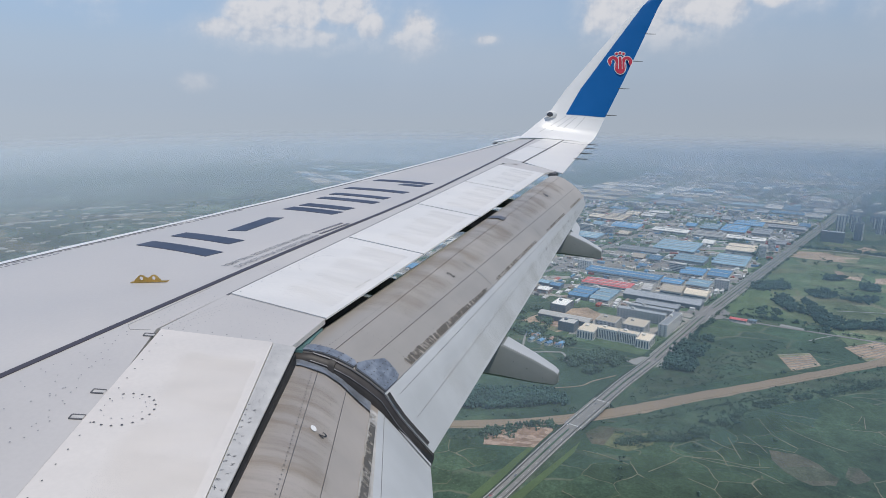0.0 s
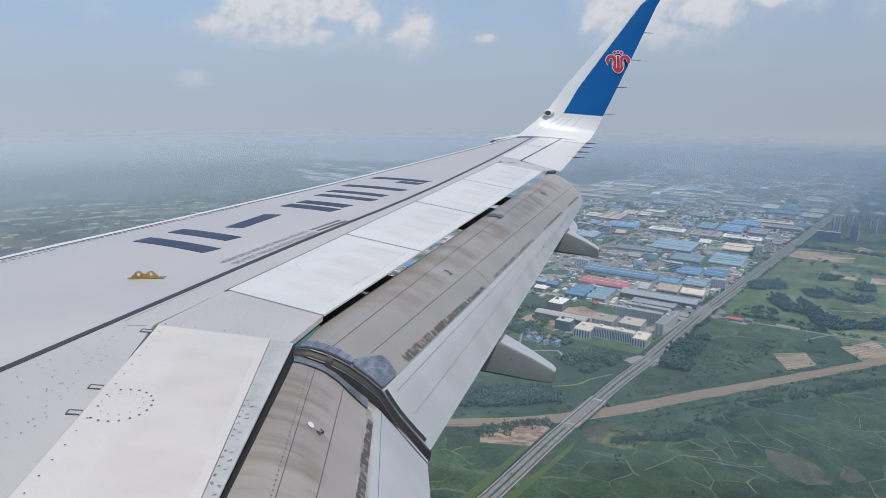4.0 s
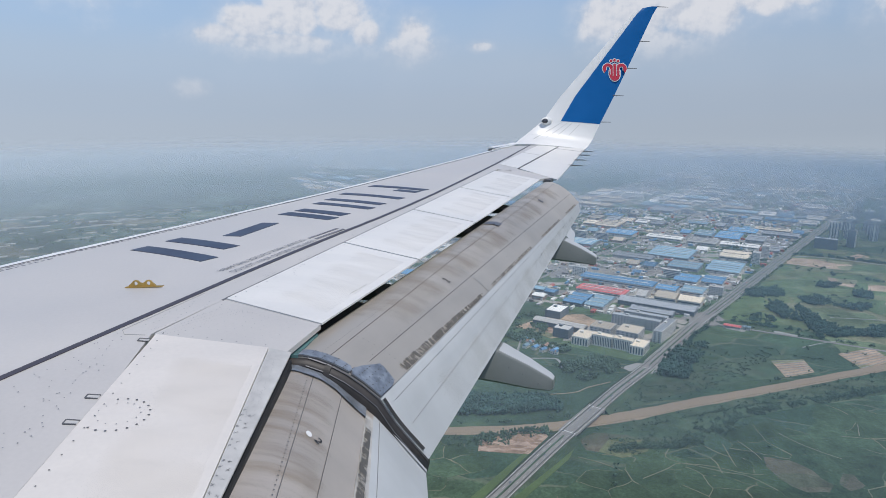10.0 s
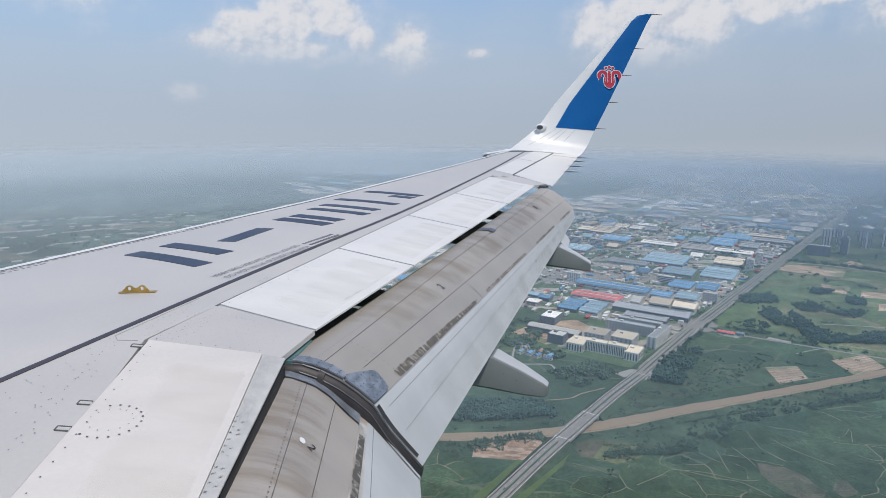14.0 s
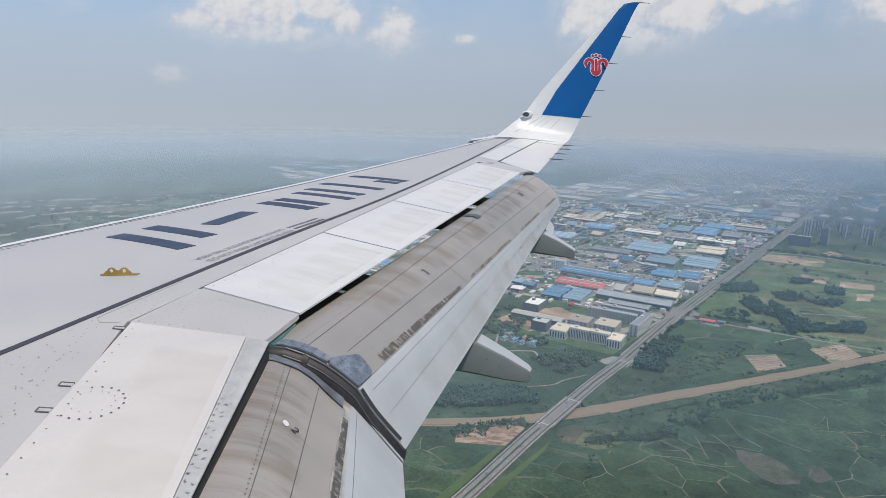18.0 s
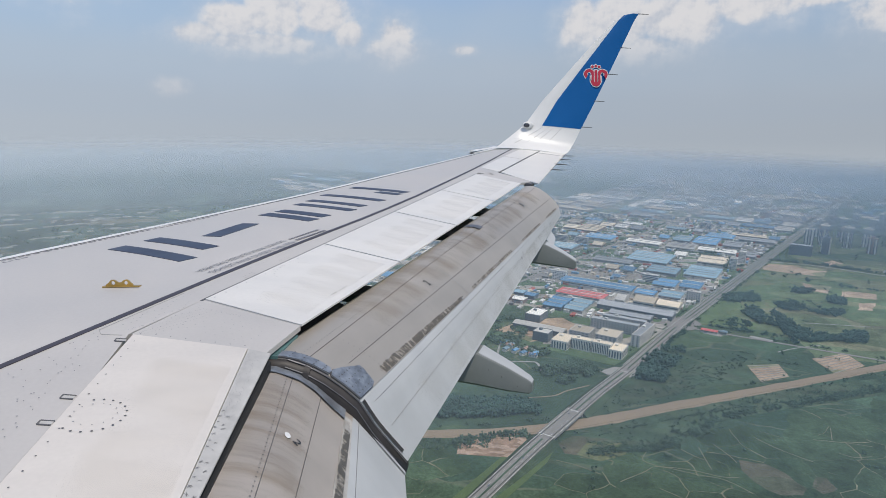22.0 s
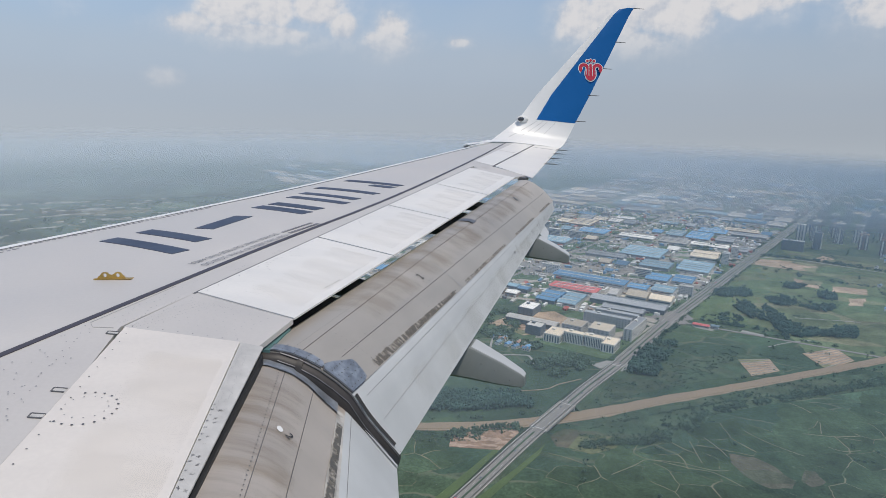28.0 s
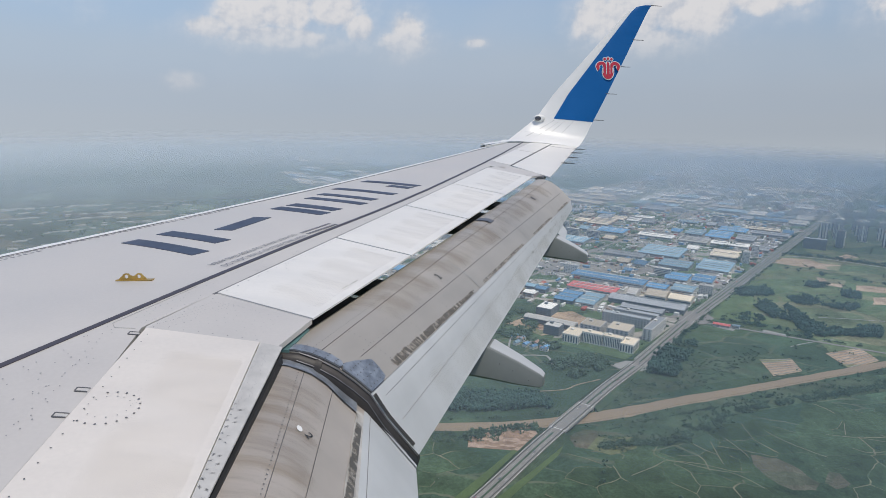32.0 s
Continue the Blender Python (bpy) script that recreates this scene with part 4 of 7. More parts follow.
# markings: registration shown as plain bars, warning text, small unreadable rows
for u, v, tall, wide in ((5.64, -0.47, 0.92, 0.16), (6.04, -0.55, 0.78, 0.16), (7.42, -0.32, 0.70, 0.16), (7.66, -0.30, 0.66, 0.15), (8.08, -0.19, 0.82, 0.13), (8.38, -0.19, 0.82, 0.13),
                         (8.82, -0.13, 0.92, 0.13), (9.36, -0.12, 0.34, 0.13), (9.56, -0.09, 0.88, 0.14)):
    part("marking_bar", strip((u, v), (u + 0.32 * tall, v - tall), wide, lift=0.004, n=6), M_NAVY, wing, "dark blue painted bar")
part("marking_bar", strip((6.46, -0.84), (7.10, -0.84), 0.19, lift=0.004, n=4), M_NAVY, wing, "dark blue painted bar")


def wing_text(words, u, v, size, turned, material, name="stencil", point=None):
    cu = bpy.data.curves.new(name, "FONT")
    cu.body, cu.size, cu.align_x, cu.align_y = words, size, "LEFT", "CENTER"
    tmp = bpy.data.objects.new(name, cu)
    scene.collection.objects.link(tmp)
    me = bpy.data.meshes.new_from_object(tmp.evaluated_get(bpy.context.evaluated_depsgraph_get()))
    bpy.data.objects.remove(tmp)
    bm = bmesh.new()
    bm.from_mesh(me)
    bpy.data.meshes.remove(me)
    sgn = -1 if turned else 1
    for q in bm.verts:
        q.co = point(q.co.x * sgn, q.co.y * sgn) if point else wp(u + sgn * q.co.x, v - sgn * q.co.y, None, 0.004)
    return bm


part("warning_text", wing_text("DO NOT WALK OUTSIDE THIS AREA", 0, 0, 0.105, False, M_SMALL, point=lambda a, b: wp(5.36 + 0.635 * a, -0.078 + 0.034 * a - 0.72 * b, None, 0.004)), M_SMALL, wing, "grey stencilled warning text", 0)
part("warning_text", wing_text("DO NOT WALK OUTSIDE THIS AREA", 0, 0, 0.105, True, M_SMALL, point=lambda a, b: wp(6.46 + 0.635 * a, -0.122 + 0.034 * a - 0.72 * b, None, 0.004)), M_SMALL, wing, "grey stencilled warning text", 0)
for row, v in enumerate((-0.038, -0.106)):
    bm = bmesh.new()
    for k in range(11):
        strip((6.53 + 0.044 * k, v + 0.004 * k), (6.53 + 0.044 * k + 0.026, v + 0.004 * k + 0.002), 0.030, 0.004, n=1, bm=bm)
    tagged(part("stencil_bar", bm, M_SMALL, wing, "row of small grey marks"), kind="stuff")
for u_a, u_b, off in ((4.9, 7.6, 0.16), (4.9, 5.6, 0.26)):
    bm = bmesh.new()
    u = u_a
    while u < u_b:
        ln = random.uniform(0.03, 0.10)
        strip((u, v_lead(u) + off), (u + ln * 0.6, v_lead(u + ln * 0.6) + off), 0.028, 0.003, n=1, bm=bm)
        u += ln * 0.6 + 0.03
    tagged(part("stencil_bar", bm, M_FINE, wing, "row of small grey marks"), kind="stuff")
part("flap_number", wing_text("2", 0, 0, 0.08, False, M_DARK, point=lambda a, b: main_pt(0.245 + a / 6.16, 4.45 - b / 0.10, 0.004)), M_DARK, flap, "black stencilled numeral", 0)
ix = (in_main(0.7, 4.7) - in_main(0.8, 4.7)).normalized()
iy = (in_main(0.8, 4.6) - in_main(0.8, 4.8)).normalized()
part("flap_number", wing_text("2", 0, 0, 0.062, False, M_DARK, point=lambda a, b: in_main(0.72 - (0.88 * b - 0.47 * a) / 0.85, 4.42 + (0.88 * a + 0.47 * b) / 0.079, 0.004)), M_DARK, inflap, "black stencilled numeral", 0)
d_at = in_main(0.72, 4.05, 0.003)
bm = bmesh.new()
bm.faces.new([bm.verts.new(d_at + ix * 0.019 * math.cos(a * math.pi / 6) + iy * 0.014 * math.sin(a * math.pi / 6)) for a in range(12)])
part("flap_dot", bm, M_WHITE, inflap, "white round mark", 0)

# gold bracket: a low ridge with two round holes
bracket_at = wp(4.88, -0.43)
bx = (wp(4.95, -0.22) - wp(4.82, -0.58)).normalized()
bz = Vector((0, 0, 1))
by = bx.cross(bz).normalized()
OUTER = [(-0.17, 0.0), (-0.15, 0.03)] + arc(-0.075, 0.035, 0.05, 0.045, 160, 30, 6) + [(0.0, 0.045)] + arc(0.075, 0.035, 0.05, 0.045, 150, 20, 6) + [(0.15, 0.03), (0.17, 0.0)]


def bracket_mesh():
    bm = bmesh.new()
    holes = [arc(s * 0.075, 0.042, 0.024, 0.022, 0, 330, 11) for s in (-1, 1)]
    for y in (-0.006, 0.006):
        edges = []
        for loop in (OUTER, *holes):
            vs = [bm.verts.new(bracket_at + bx * a * 0.46 + bz * b * 0.5 + by * y) for a, b in loop]
            edges += [bm.edges.new((vs[i], vs[(i + 1) % len(vs)])) for i in range(len(vs))]
        bmesh.ops.triangle_fill(bm, edges=edges, use_beauty=True)
    n = len(bm.verts) // 2
    vs = list(bm.verts)
    start = 0
    for loop in (OUTER, *holes):
        k = len(loop)
        for i in range(k):
            j = (i + 1) % k
            try:
                bm.faces.new((vs[start + i], vs[start + j], vs[n + start + j], vs[n + start + i]))
            except (ValueError, IndexError):
                pass
        start += k
    return bm


bracket = part("tie_down_bracket", bracket_mesh(), M_GOLD, wing, "gold metal bracket with two holes", 0)
bm = bmesh.new()
box(bm, Matrix.Translation(bracket_at + bx * 0.012) @ Matrix((tuple((*bx, 0)), tuple((*by, 0)), (0, 0, 1, 0), (0, 0, 0, 1))).transposed(), 0.20, 0.045, 0.005)
part("foot", bm, M_GOLD, bracket)


# rivets and fasteners
def dots(points, r, material, parent, name="rivets", lift=0.0035):
    bm = bmesh.new()
    for u, v in points:
        vs = [bm.verts.new(wp(u + r * math.cos(a * math.pi / 3), v + r * math.sin(a * math.pi / 3), None, lift)) for a in range(6)]
        bm.faces.new(vs)
    return tagged(part(name, bm, material, parent, "", 0), kind="stuff")


pts = [(lerp(4.24, 1.9, k / 26), lerp(0.265, 1.21, k / 26)) for k in range(27)]
pts += [(lerp(4.25, 4.40, k / 7), lerp(0.26, 0.80, k / 7)) for k in range(8)]
dots(pts, 0.0038, M_SEAM, wing, lift=0.009)
dots(arc(3.48, 0.66, 0.135, 0.125, -43, 190, 13), 0.0055, M_SEAM, wing, lift=0.009)
dots(arc(3.49, 0.66, 0.09, 0.085, 0, 340, 12), 0.003, M_FINE, wing, lift=0.009)
pts = [(4.15 - 1.0 * k / 20 + random.gauss(0, 0.012), 0.07 + 0.45 * k / 20 + random.gauss(0, 0.018)) for k in range(21)]
pts += [(u, 0.06 + random.random() * 0.8 * (0.15 + 0.40 * (4.22 - u))) for u in [random.uniform(2.7, 4.1) for _ in range(45)]]
dots(pts, 0.0036, M_FINE, wing)
dots([(u, v) for k in range(46) for u, v in [(lerp(4.3, 4.78, (k % 12) / 11), lerp(0.10, 0.34, (k // 12) / 3) + 0.02 * math.sin(k))]], 0.0032, M_FINE, wing)
pts = []
for (f0, a0), (f1, a1) in zip(spoiler_edges, spoiler_edges[1:]):
    for k in range(14):
        pts.append((lerp(f0, f1, (k + 0.5) / 14), 0.25))
    mid = lerp(f0, f1, 0.52)
    pts += [(mid + x, 0.36 + y) for x, y in arc(0, 0, 0.22, 0.10, -170, 10, 12)]
dots(pts, 0.0045, M_FINE, wing, lift=0.0095)
for u, v in ((4.14, 0.20), (3.56, 0.43), (3.36, 0.515)):
    bm = bmesh.new()
    for (p, q) in (((u, v), (u + 0.02, v + 0.05)), ((u - 0.03, v + 0.012), (u - 0.01, v + 0.06)), ((u, v), (u - 0.03, v + 0.012))):
        strip(p, q, 0.006, 0.005, n=1, bm=bm)
    part("hinge_slot", bm, M_SEAM, wing, "dark outlined hinge slot")
    part("hinge_cover", panel(((u - 0.028, v + 0.012), (u, v + 0.002), (u + 0.018, v + 0.05), (u - 0.012, v + 0.06)), 1, 1, 0.003, 0.003), M_STRIP, wing)
for u in (5.4, 5.9, 6.75, 7.3, 8.45, 9.0, 10.3, 11.0):
    dots([(u + 0.028 * (k % 5), 0.155 + 0.022 * (k // 5)) for k in range(10) if k not in (2, 7)], 0.0036, M_FINE, wing)


# rivet rows on the flaps
def flap_dots(fn, t0, t1, s, n, r, parent):
    bm = bmesh.new()
    for k in range(n):
        t = lerp(t0, t1, k / (n - 1))
        c, e1, e2 = fn(t, s, 0.003), (fn(t + 0.01, s) - fn(t, s)).normalized(), (fn(t, s + 0.1) - fn(t, s)).normalized()
        bm.faces.new([bm.verts.new(c + e1 * r * math.cos(a * math.pi / 3) + e2 * r * math.sin(a * math.pi / 3)) for a in range(6)])
    tagged(part("rivets", bm, M_SEAM, parent, "", 0), kind="stuff")


flap_dots(in_main, 0.05, 2.0, 3.42, 60, 0.0032, inflap)
flap_dots(main_pt, 0.012, 0.7, 3.20, 150, 0.0026, flap)
flap_dots(main_pt, 0.04, 0.9, 5.05, 90, 0.0022, flap)
for t in (0.055, 0.125, 0.20, 0.30, 0.43, 0.575):
    flap_dots(lambda k, s, lift=0.0, t=t: main_pt(t + 0.0015 * (s - 4), k, lift), 3.7, 6.3, 4.0, 9, 0.0026, flap)
raised = lambda t, s, lift=0.0: main_pt(t, s, lift + 0.0095)
for s, t0, t1, n in ((5.45, 0.004, 0.021, 5), (5.85, 0.004, 0.030, 6), (6.25, 0.004, 0.029, 5), (6.75, 0.004, 0.026, 5), (2.2, 0.002, 0.009, 3), (2.9, 0.0015, 0.0095, 3), (3.5, 0.0015, 0.009, 3), (4.1, 0.0015, 0.0085, 3), (4.6, 0.0015, 0.007, 3)):
    flap_dots(raised, t0, t1, s, n, 0.0042, flap)

# worn strip: dark scuffs near the camera, squiggles of sealant further out
scuff = bmesh.new()
for k in range(26):
    d = 0.66 + 0.05 * k
    for side in (0, 1):
        if random.random() < 0.25:
            continue
        cu, cv = inner(d + random.uniform(-0.01, 0.01), 4.39, 0.838 + 0.030 * side + random.uniform(-0.004, 0.004))
        a0 = random.uniform(0, 1)
        for q in range(random.choice((3, 4))):
            a, ln = a0 + q * 0.8, random.uniform(0.006, 0.014)
            strip((cu - ln * math.cos(a), cv - ln * 0.8 * math.sin(a)), (cu + ln * math.cos(a), cv + ln * 0.8 * math.sin(a)), random.uniform(0.002, 0.0042), 0.003, n=1, bm=scuff)
tagged(part("scuffed_wear", scuff, M_FINE, wing, "dark scuffs on the edge strip", 0), kind="stuff")
squig = bmesh.new()
for off, amp in ((0.85, 0.012), (0.885, 0.016)):
    prev = None
    for k in range(70):
        d = 0.03 + k * 0.010
        q = inner(d, 4.39, off + amp * (math.sin(k * 0.55 + off * 40) + math.sin(k * 1.31 + off * 90)) * random.uniform(0.1, 0.8))
        if prev and random.random() < 0.8:
            strip(prev, q, 0.0018, 0.003, n=1, bm=squig)
        prev = q
tagged(part("wavy_sealant", squig, M_FAINT, wing, "wavy lines of grey sealant", 0), kind="stuff")

# doubler outlines and dashes of sealant on the fixed skin and spoilers
def outline(points, width, material, name, lift=0.003):
    bm = bmesh.new()
    for p, q in zip(points, points[1:]):
        strip(p, q, width, lift, n=1, bm=bm)
    return part(name, bm, material, wing, "", 0)


outline([(4.19, 0.19), (4.14, 0.10), (4.18, 0.05), (4.9, 0.045)], 0.0014, M_FAINT, "doubler_line")
for off in (0.0, 0.035, 0.07, 0.105):
    row = [(lerp(4.26, 4.74, k / 22), lerp(0.17, 0.30, k / 22) + off) for k in range(23)] + [(4.74 + 0.03 * math.sin(k * 0.5), 0.32 + off + 0.028 * k) for k in range(6)]
    dots(row, 0.0026, M_FAINT, wing)
for u0, u1, v in ((5.41, 5.50, 0.822), (5.53, 5.65, 0.828), (5.87, 5.95, 0.838)):
    outline([(u0, v), (u1, v + 0.004)], 0.0018, M_FAINT, "scratch", 0.009)
# fine rivet rows along the rear spar line
dots([(4.4 + 0.055 * k, 0.085 + 0.01 * (k % 2)) for k in range(140)], 0.0028, M_FAINT, wing)
dots([(4.45 + 0.06 * (k % 6), 0.40 + 0.06 * (k // 6) + 0.01 * (k % 3)) for k in range(42)], 0.003, M_FAINT, wing)
wing.matrix_basis = ATTITUDE

# ---- the land ----
# a runs along the main road, b to its left; metres on the ground
GROUND = -440.0
JUNCTION = Vector((1327.5, -413.6))
ROAD_DIR, ROAD_LEFT = Vector((0.8297, -0.5582)), Vector((0.5582, 0.8297))
ROAD_TURN = math.atan2(-0.5582, 0.8297)


def gp(a, b, z=0.0):
    q = JUNCTION + ROAD_DIR * a + ROAD_LEFT * b
    return Vector((q.x, q.y, GROUND + z))


def place(a, b, turn=0.0, z=0.0):
    return Matrix.Translation(gp(a, b, z)) @ Matrix.Rotation(ROAD_TURN + radians(turn), 4, "Z")


def land_material(name, colours, cell, grain, edge=None, turn=20.0):
    """Patchwork: cells of several colours with crop grain inside, optional pale edges."""
    m = bpy.data.materials.new(name)
    m.use_nodes = True
    nt = m.node_tree
    N, L = nt.nodes.new, nt.links.new
    b = nt.nodes["Principled BSDF"]
    b.inputs["Roughness"].default_value = 0.95
    b.inputs["Specular IOR Level"].default_value = 0.1
    co = N("ShaderNodeTexCoord").outputs["Object"]
    wob = N("ShaderNodeTexNoise")
    wob.inputs["Scale"].default_value, wob.inputs["Detail"].default_value = 1 / (cell * 1.2), 3
    L(co, wob.inputs["Vector"])
    shift = N("ShaderNodeVectorMath")
    shift.operation = "MULTIPLY_ADD"
    L(wob.outputs["Color"], shift.inputs[0])
    shift.inputs[1].default_value = (cell * 0.9, cell * 0.9, 0)
    L(co, shift.inputs[2])
    mp = N("ShaderNodeMapping")
    L(shift.outputs[0], mp.inputs[0])
    mp.inputs["Rotation"].default_value = (0, 0, radians(turn))
    mp.inputs["Scale"].default_value = (1 / cell, 0.45 / cell, 0)
    vo = N("ShaderNodeTexVoronoi")
    vo.inputs["Scale"].default_value = 1.0
    L(mp.outputs[0], vo.inputs["Vector"])
    sep = N("ShaderNodeSeparateColor")
    L(vo.outputs["Color"], sep.inputs[0])
    ramp = N("ShaderNodeValToRGB")
    ramp.color_ramp.interpolation = "CONSTANT"
    for i, (p, c) in enumerate(colours):
        e = ramp.color_ramp.elements[i] if i < 2 else ramp.color_ramp.elements.new(p)
        e.position, e.color = p, (*c, 1)
    L(sep.outputs[0], ramp.inputs[0])
    out = ramp.outputs[0]
    for scale, amount in ((1 / grain, 0.32), (1 / (grain * 9), 0.30), (1 / (grain * 60), 0.30)):
        n = N("ShaderNodeTexNoise")
        n.inputs["Scale"].default_value, n.inputs["Detail"].default_value, n.inputs["Roughness"].default_value = scale, 6, 0.65
        L(co, n.inputs["Vector"])
        r = N("ShaderNodeMapRange")
        L(n.outputs[0], r.inputs[0])
        r.inputs[1].default_value, r.inputs[2].default_value = 0.3, 0.7
        r.inputs[3].default_value, r.inputs[4].default_value = 1 - amount, 1 + amount
        v = N("ShaderNodeVectorMath")
        v.operation = "SCALE"
        L(out, v.inputs[0])
        L(r.outputs[0], v.inputs[3])
        out = v.outputs[0]
    if edge:
        ve = N("ShaderNodeTexVoronoi")
        ve.feature = "DISTANCE_TO_EDGE"
        ve.inputs["Scale"].default_value = 1.0
        L(mp.outputs[0], ve.inputs["Vector"])
        r = N("ShaderNodeMapRange")
        L(ve.outputs["Distance"], r.inputs[0])
        r.inputs[1].default_value, r.inputs[2].default_value = 0.010, 0.028
        r.inputs[3].default_value, r.inputs[4].default_value = 0.75, 0.0
        g = N("ShaderNodeMath")
        g.operation = "MULTIPLY"
        L(r.outputs[0], g.inputs[0])
        patch = N("ShaderNodeTexNoise")
        patch.inputs["Scale"].default_value = 1 / (cell * 3)
        L(co, patch.inputs["Vector"])
        pr = N("ShaderNodeMapRange")
        L(patch.outputs[0], pr.inputs[0])
        pr.inputs[1].default_value, pr.inputs[2].default_value = 0.40, 0.56
        L(pr.outputs[0], g.inputs[1])
        mx = N("ShaderNodeMix")
        mx.data_type = "RGBA"
        L(g.outputs[0], mx.inputs[0])
        L(out, mx.inputs[6])
        mx.inputs[7].default_value = (*edge, 1)
        out = mx.outputs[2]
    L(out, b.inputs["Base Color"])
    return m


def varied(m, source, low, high):
    """Each clump of leaves, or each field, a little lighter or darker than the next."""
    nt = m.node_tree
    b = nt.nodes["Principled BSDF"]
    was = b.inputs["Base Color"].links[0].from_socket
    tone = nt.nodes.new("ShaderNodeMapRange")
    if source == "clump":
        nt.links.new(nt.nodes.new("ShaderNodeNewGeometry").outputs["Random Per Island"], tone.inputs[0])
    else:
        nt.links.new(nt.nodes.new("ShaderNodeObjectInfo").outputs["Random"], tone.inputs[0])
    tone.inputs[3].default_value, tone.inputs[4].default_value = low, high
    scale = nt.nodes.new("ShaderNodeVectorMath")
    scale.operation = "SCALE"
    nt.links.new(was, scale.inputs[0])
    nt.links.new(tone.outputs[0], scale.inputs[3])
    nt.links.new(scale.outputs[0], b.inputs["Base Color"])


M_FIELDS = land_material("farmland", [(0.0, (0.056, 0.094, 0.063)), (1.0, (0.118, 0.119, 0.083)), (0.30, (0.064, 0.107, 0.067)), (0.52, (0.052, 0.091, 0.060)),
                                      (0.70, (0.075, 0.118, 0.069)), (0.86, (0.061, 0.097, 0.066)), (0.95, (0.099, 0.125, 0.080))], 62.0, 5.0, (0.162, 0.171, 0.117))
M_ROUGH = land_material("rough_bank_grass", [(0.0, (0.075, 0.111, 0.071)), (1.0, (0.106, 0.113, 0.080)), (0.35, (0.067, 0.107, 0.069)), (0.7, (0.087, 0.118, 0.078))], 20.0, 2.2)
M_CROP = land_material("crop_rows", [(0.0, (0.052, 0.087, 0.052)), (1.0, (0.086, 0.102, 0.062)), (0.35, (0.060, 0.096, 0.055)), (0.7, (0.064, 0.102, 0.058))], 34.0, 3.0)
varied(M_CROP, "field", 0.84, 1.16)
M_GRASS = land_material("mown_grass", [(0.0, (0.120, 0.155, 0.086)), (1.0, (0.215, 0.205, 0.128)), (0.35, (0.140, 0.175, 0.094)), (0.6, (0.112, 0.150, 0.084)), (0.8, (0.180, 0.187, 0.114))], 45.0, 4.0)
varied(M_GRASS, "field", 0.82, 1.25)
M_BAULK = land_material("trodden_field_edges", [(0.0, (0.19, 0.18, 0.115)), (1.0, (0.15, 0.155, 0.095)), (0.45, (0.075, 0.105, 0.060)), (0.75, (0.16, 0.16, 0.10))], 24.0, 2.0)
M_FAR = land_material("far_crops", [(0.0, (0.075, 0.110, 0.085)), (1.0, (0.200, 0.180, 0.130)), (0.35, (0.095, 0.125, 0.090)), (0.55, (0.070, 0.100, 0.080)), (0.8, (0.150, 0.150, 0.110))], 160.0, 14.0)
varied(M_FAR, "field", 0.65, 1.45)
M_FALLOW = land_material("fallow_earth", [(0.0, (0.112, 0.112, 0.080)), (1.0, (0.150, 0.128, 0.092)), (0.4, (0.092, 0.104, 0.070)), (0.7, (0.128, 0.118, 0.084))], 26.0, 2.5)
M_YARD = land_material("works_yard", [(0.0, (0.297, 0.29, 0.27)), (1.0, (0.405, 0.378, 0.324)), (0.26, (0.088, 0.142, 0.081)), (0.52, (0.351, 0.331, 0.29)), (0.78, (0.108, 0.162, 0.092))], 46.0, 5.0)
M_TAN = land_material("bare_earth", [(0.0, (0.392, 0.297, 0.209)), (1.0, (0.338, 0.297, 0.196)), (0.4, (0.432, 0.331, 0.236)), (0.7, (0.23, 0.236, 0.142))], 40.0, 4.0)
M_RUBBLE = land_material("rubble", [(0.0, (0.27, 0.189, 0.135)), (1.0, (0.135, 0.149, 0.081)), (0.5, (0.378, 0.284, 0.216))], 7.0, 1.5)
M_PASTURE = land_material("dry_pasture", [(0.0, (0.115, 0.169, 0.084)), (1.0, (0.23, 0.23, 0.128)), (0.35, (0.142, 0.189, 0.095)), (0.6, (0.105, 0.159, 0.081)), (0.8, (0.182, 0.203, 0.111))], 55.0, 4.0, (0.203, 0.189, 0.115))
M_WATER = surface("silty_water", (0.30, 0.235, 0.16), 0.5, vary=0.10, grain=0.15, blotch=0.015, spec=0.2)
M_POND = surface("grey_green_pond_water", (0.13, 0.135, 0.11), 0.25, vary=0.12, grain=0.2, blotch=0.02, spec=0.4)
M_SAND = surface("river_sand", (0.30, 0.235, 0.165), 0.9, vary=0.30, grain=0.3, blotch=0.05)
M_ASPHALT = surface("asphalt", (0.25, 0.24, 0.22), 0.85, vary=0.15, grain=0.4, blotch=0.03)
M_CONC = surface("concrete", (0.33, 0.325, 0.30), 0.85, vary=0.15, grain=0.3, blotch=0.05)
M_RAIL = surface("railing_paint", (0.09, 0.10, 0.095), 0.6, vary=0.4, grain=0.5, blotch=0.2)
M_MARK = surface("road_marking", (0.70, 0.70, 0.66), 0.7, vary=0.1)
M_LEAF = surface("tree_leaves", (0.088, 0.138, 0.098), 0.9, vary=0.55, grain=0.30, blotch=0.03, spec=0.1)
varied(M_LEAF, "clump", 0.78, 1.3)
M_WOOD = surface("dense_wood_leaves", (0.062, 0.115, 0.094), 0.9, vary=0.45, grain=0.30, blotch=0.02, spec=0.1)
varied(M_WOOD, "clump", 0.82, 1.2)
M_VERGE = surface("bright_grass", (0.085, 0.130, 0.050), 0.95, vary=0.3, grain=0.2, blotch=0.03)
M_NET = surface("pale_crop_cover", (0.42, 0.42, 0.38), 0.7, vary=0.2, grain=0.3, blotch=0.05)


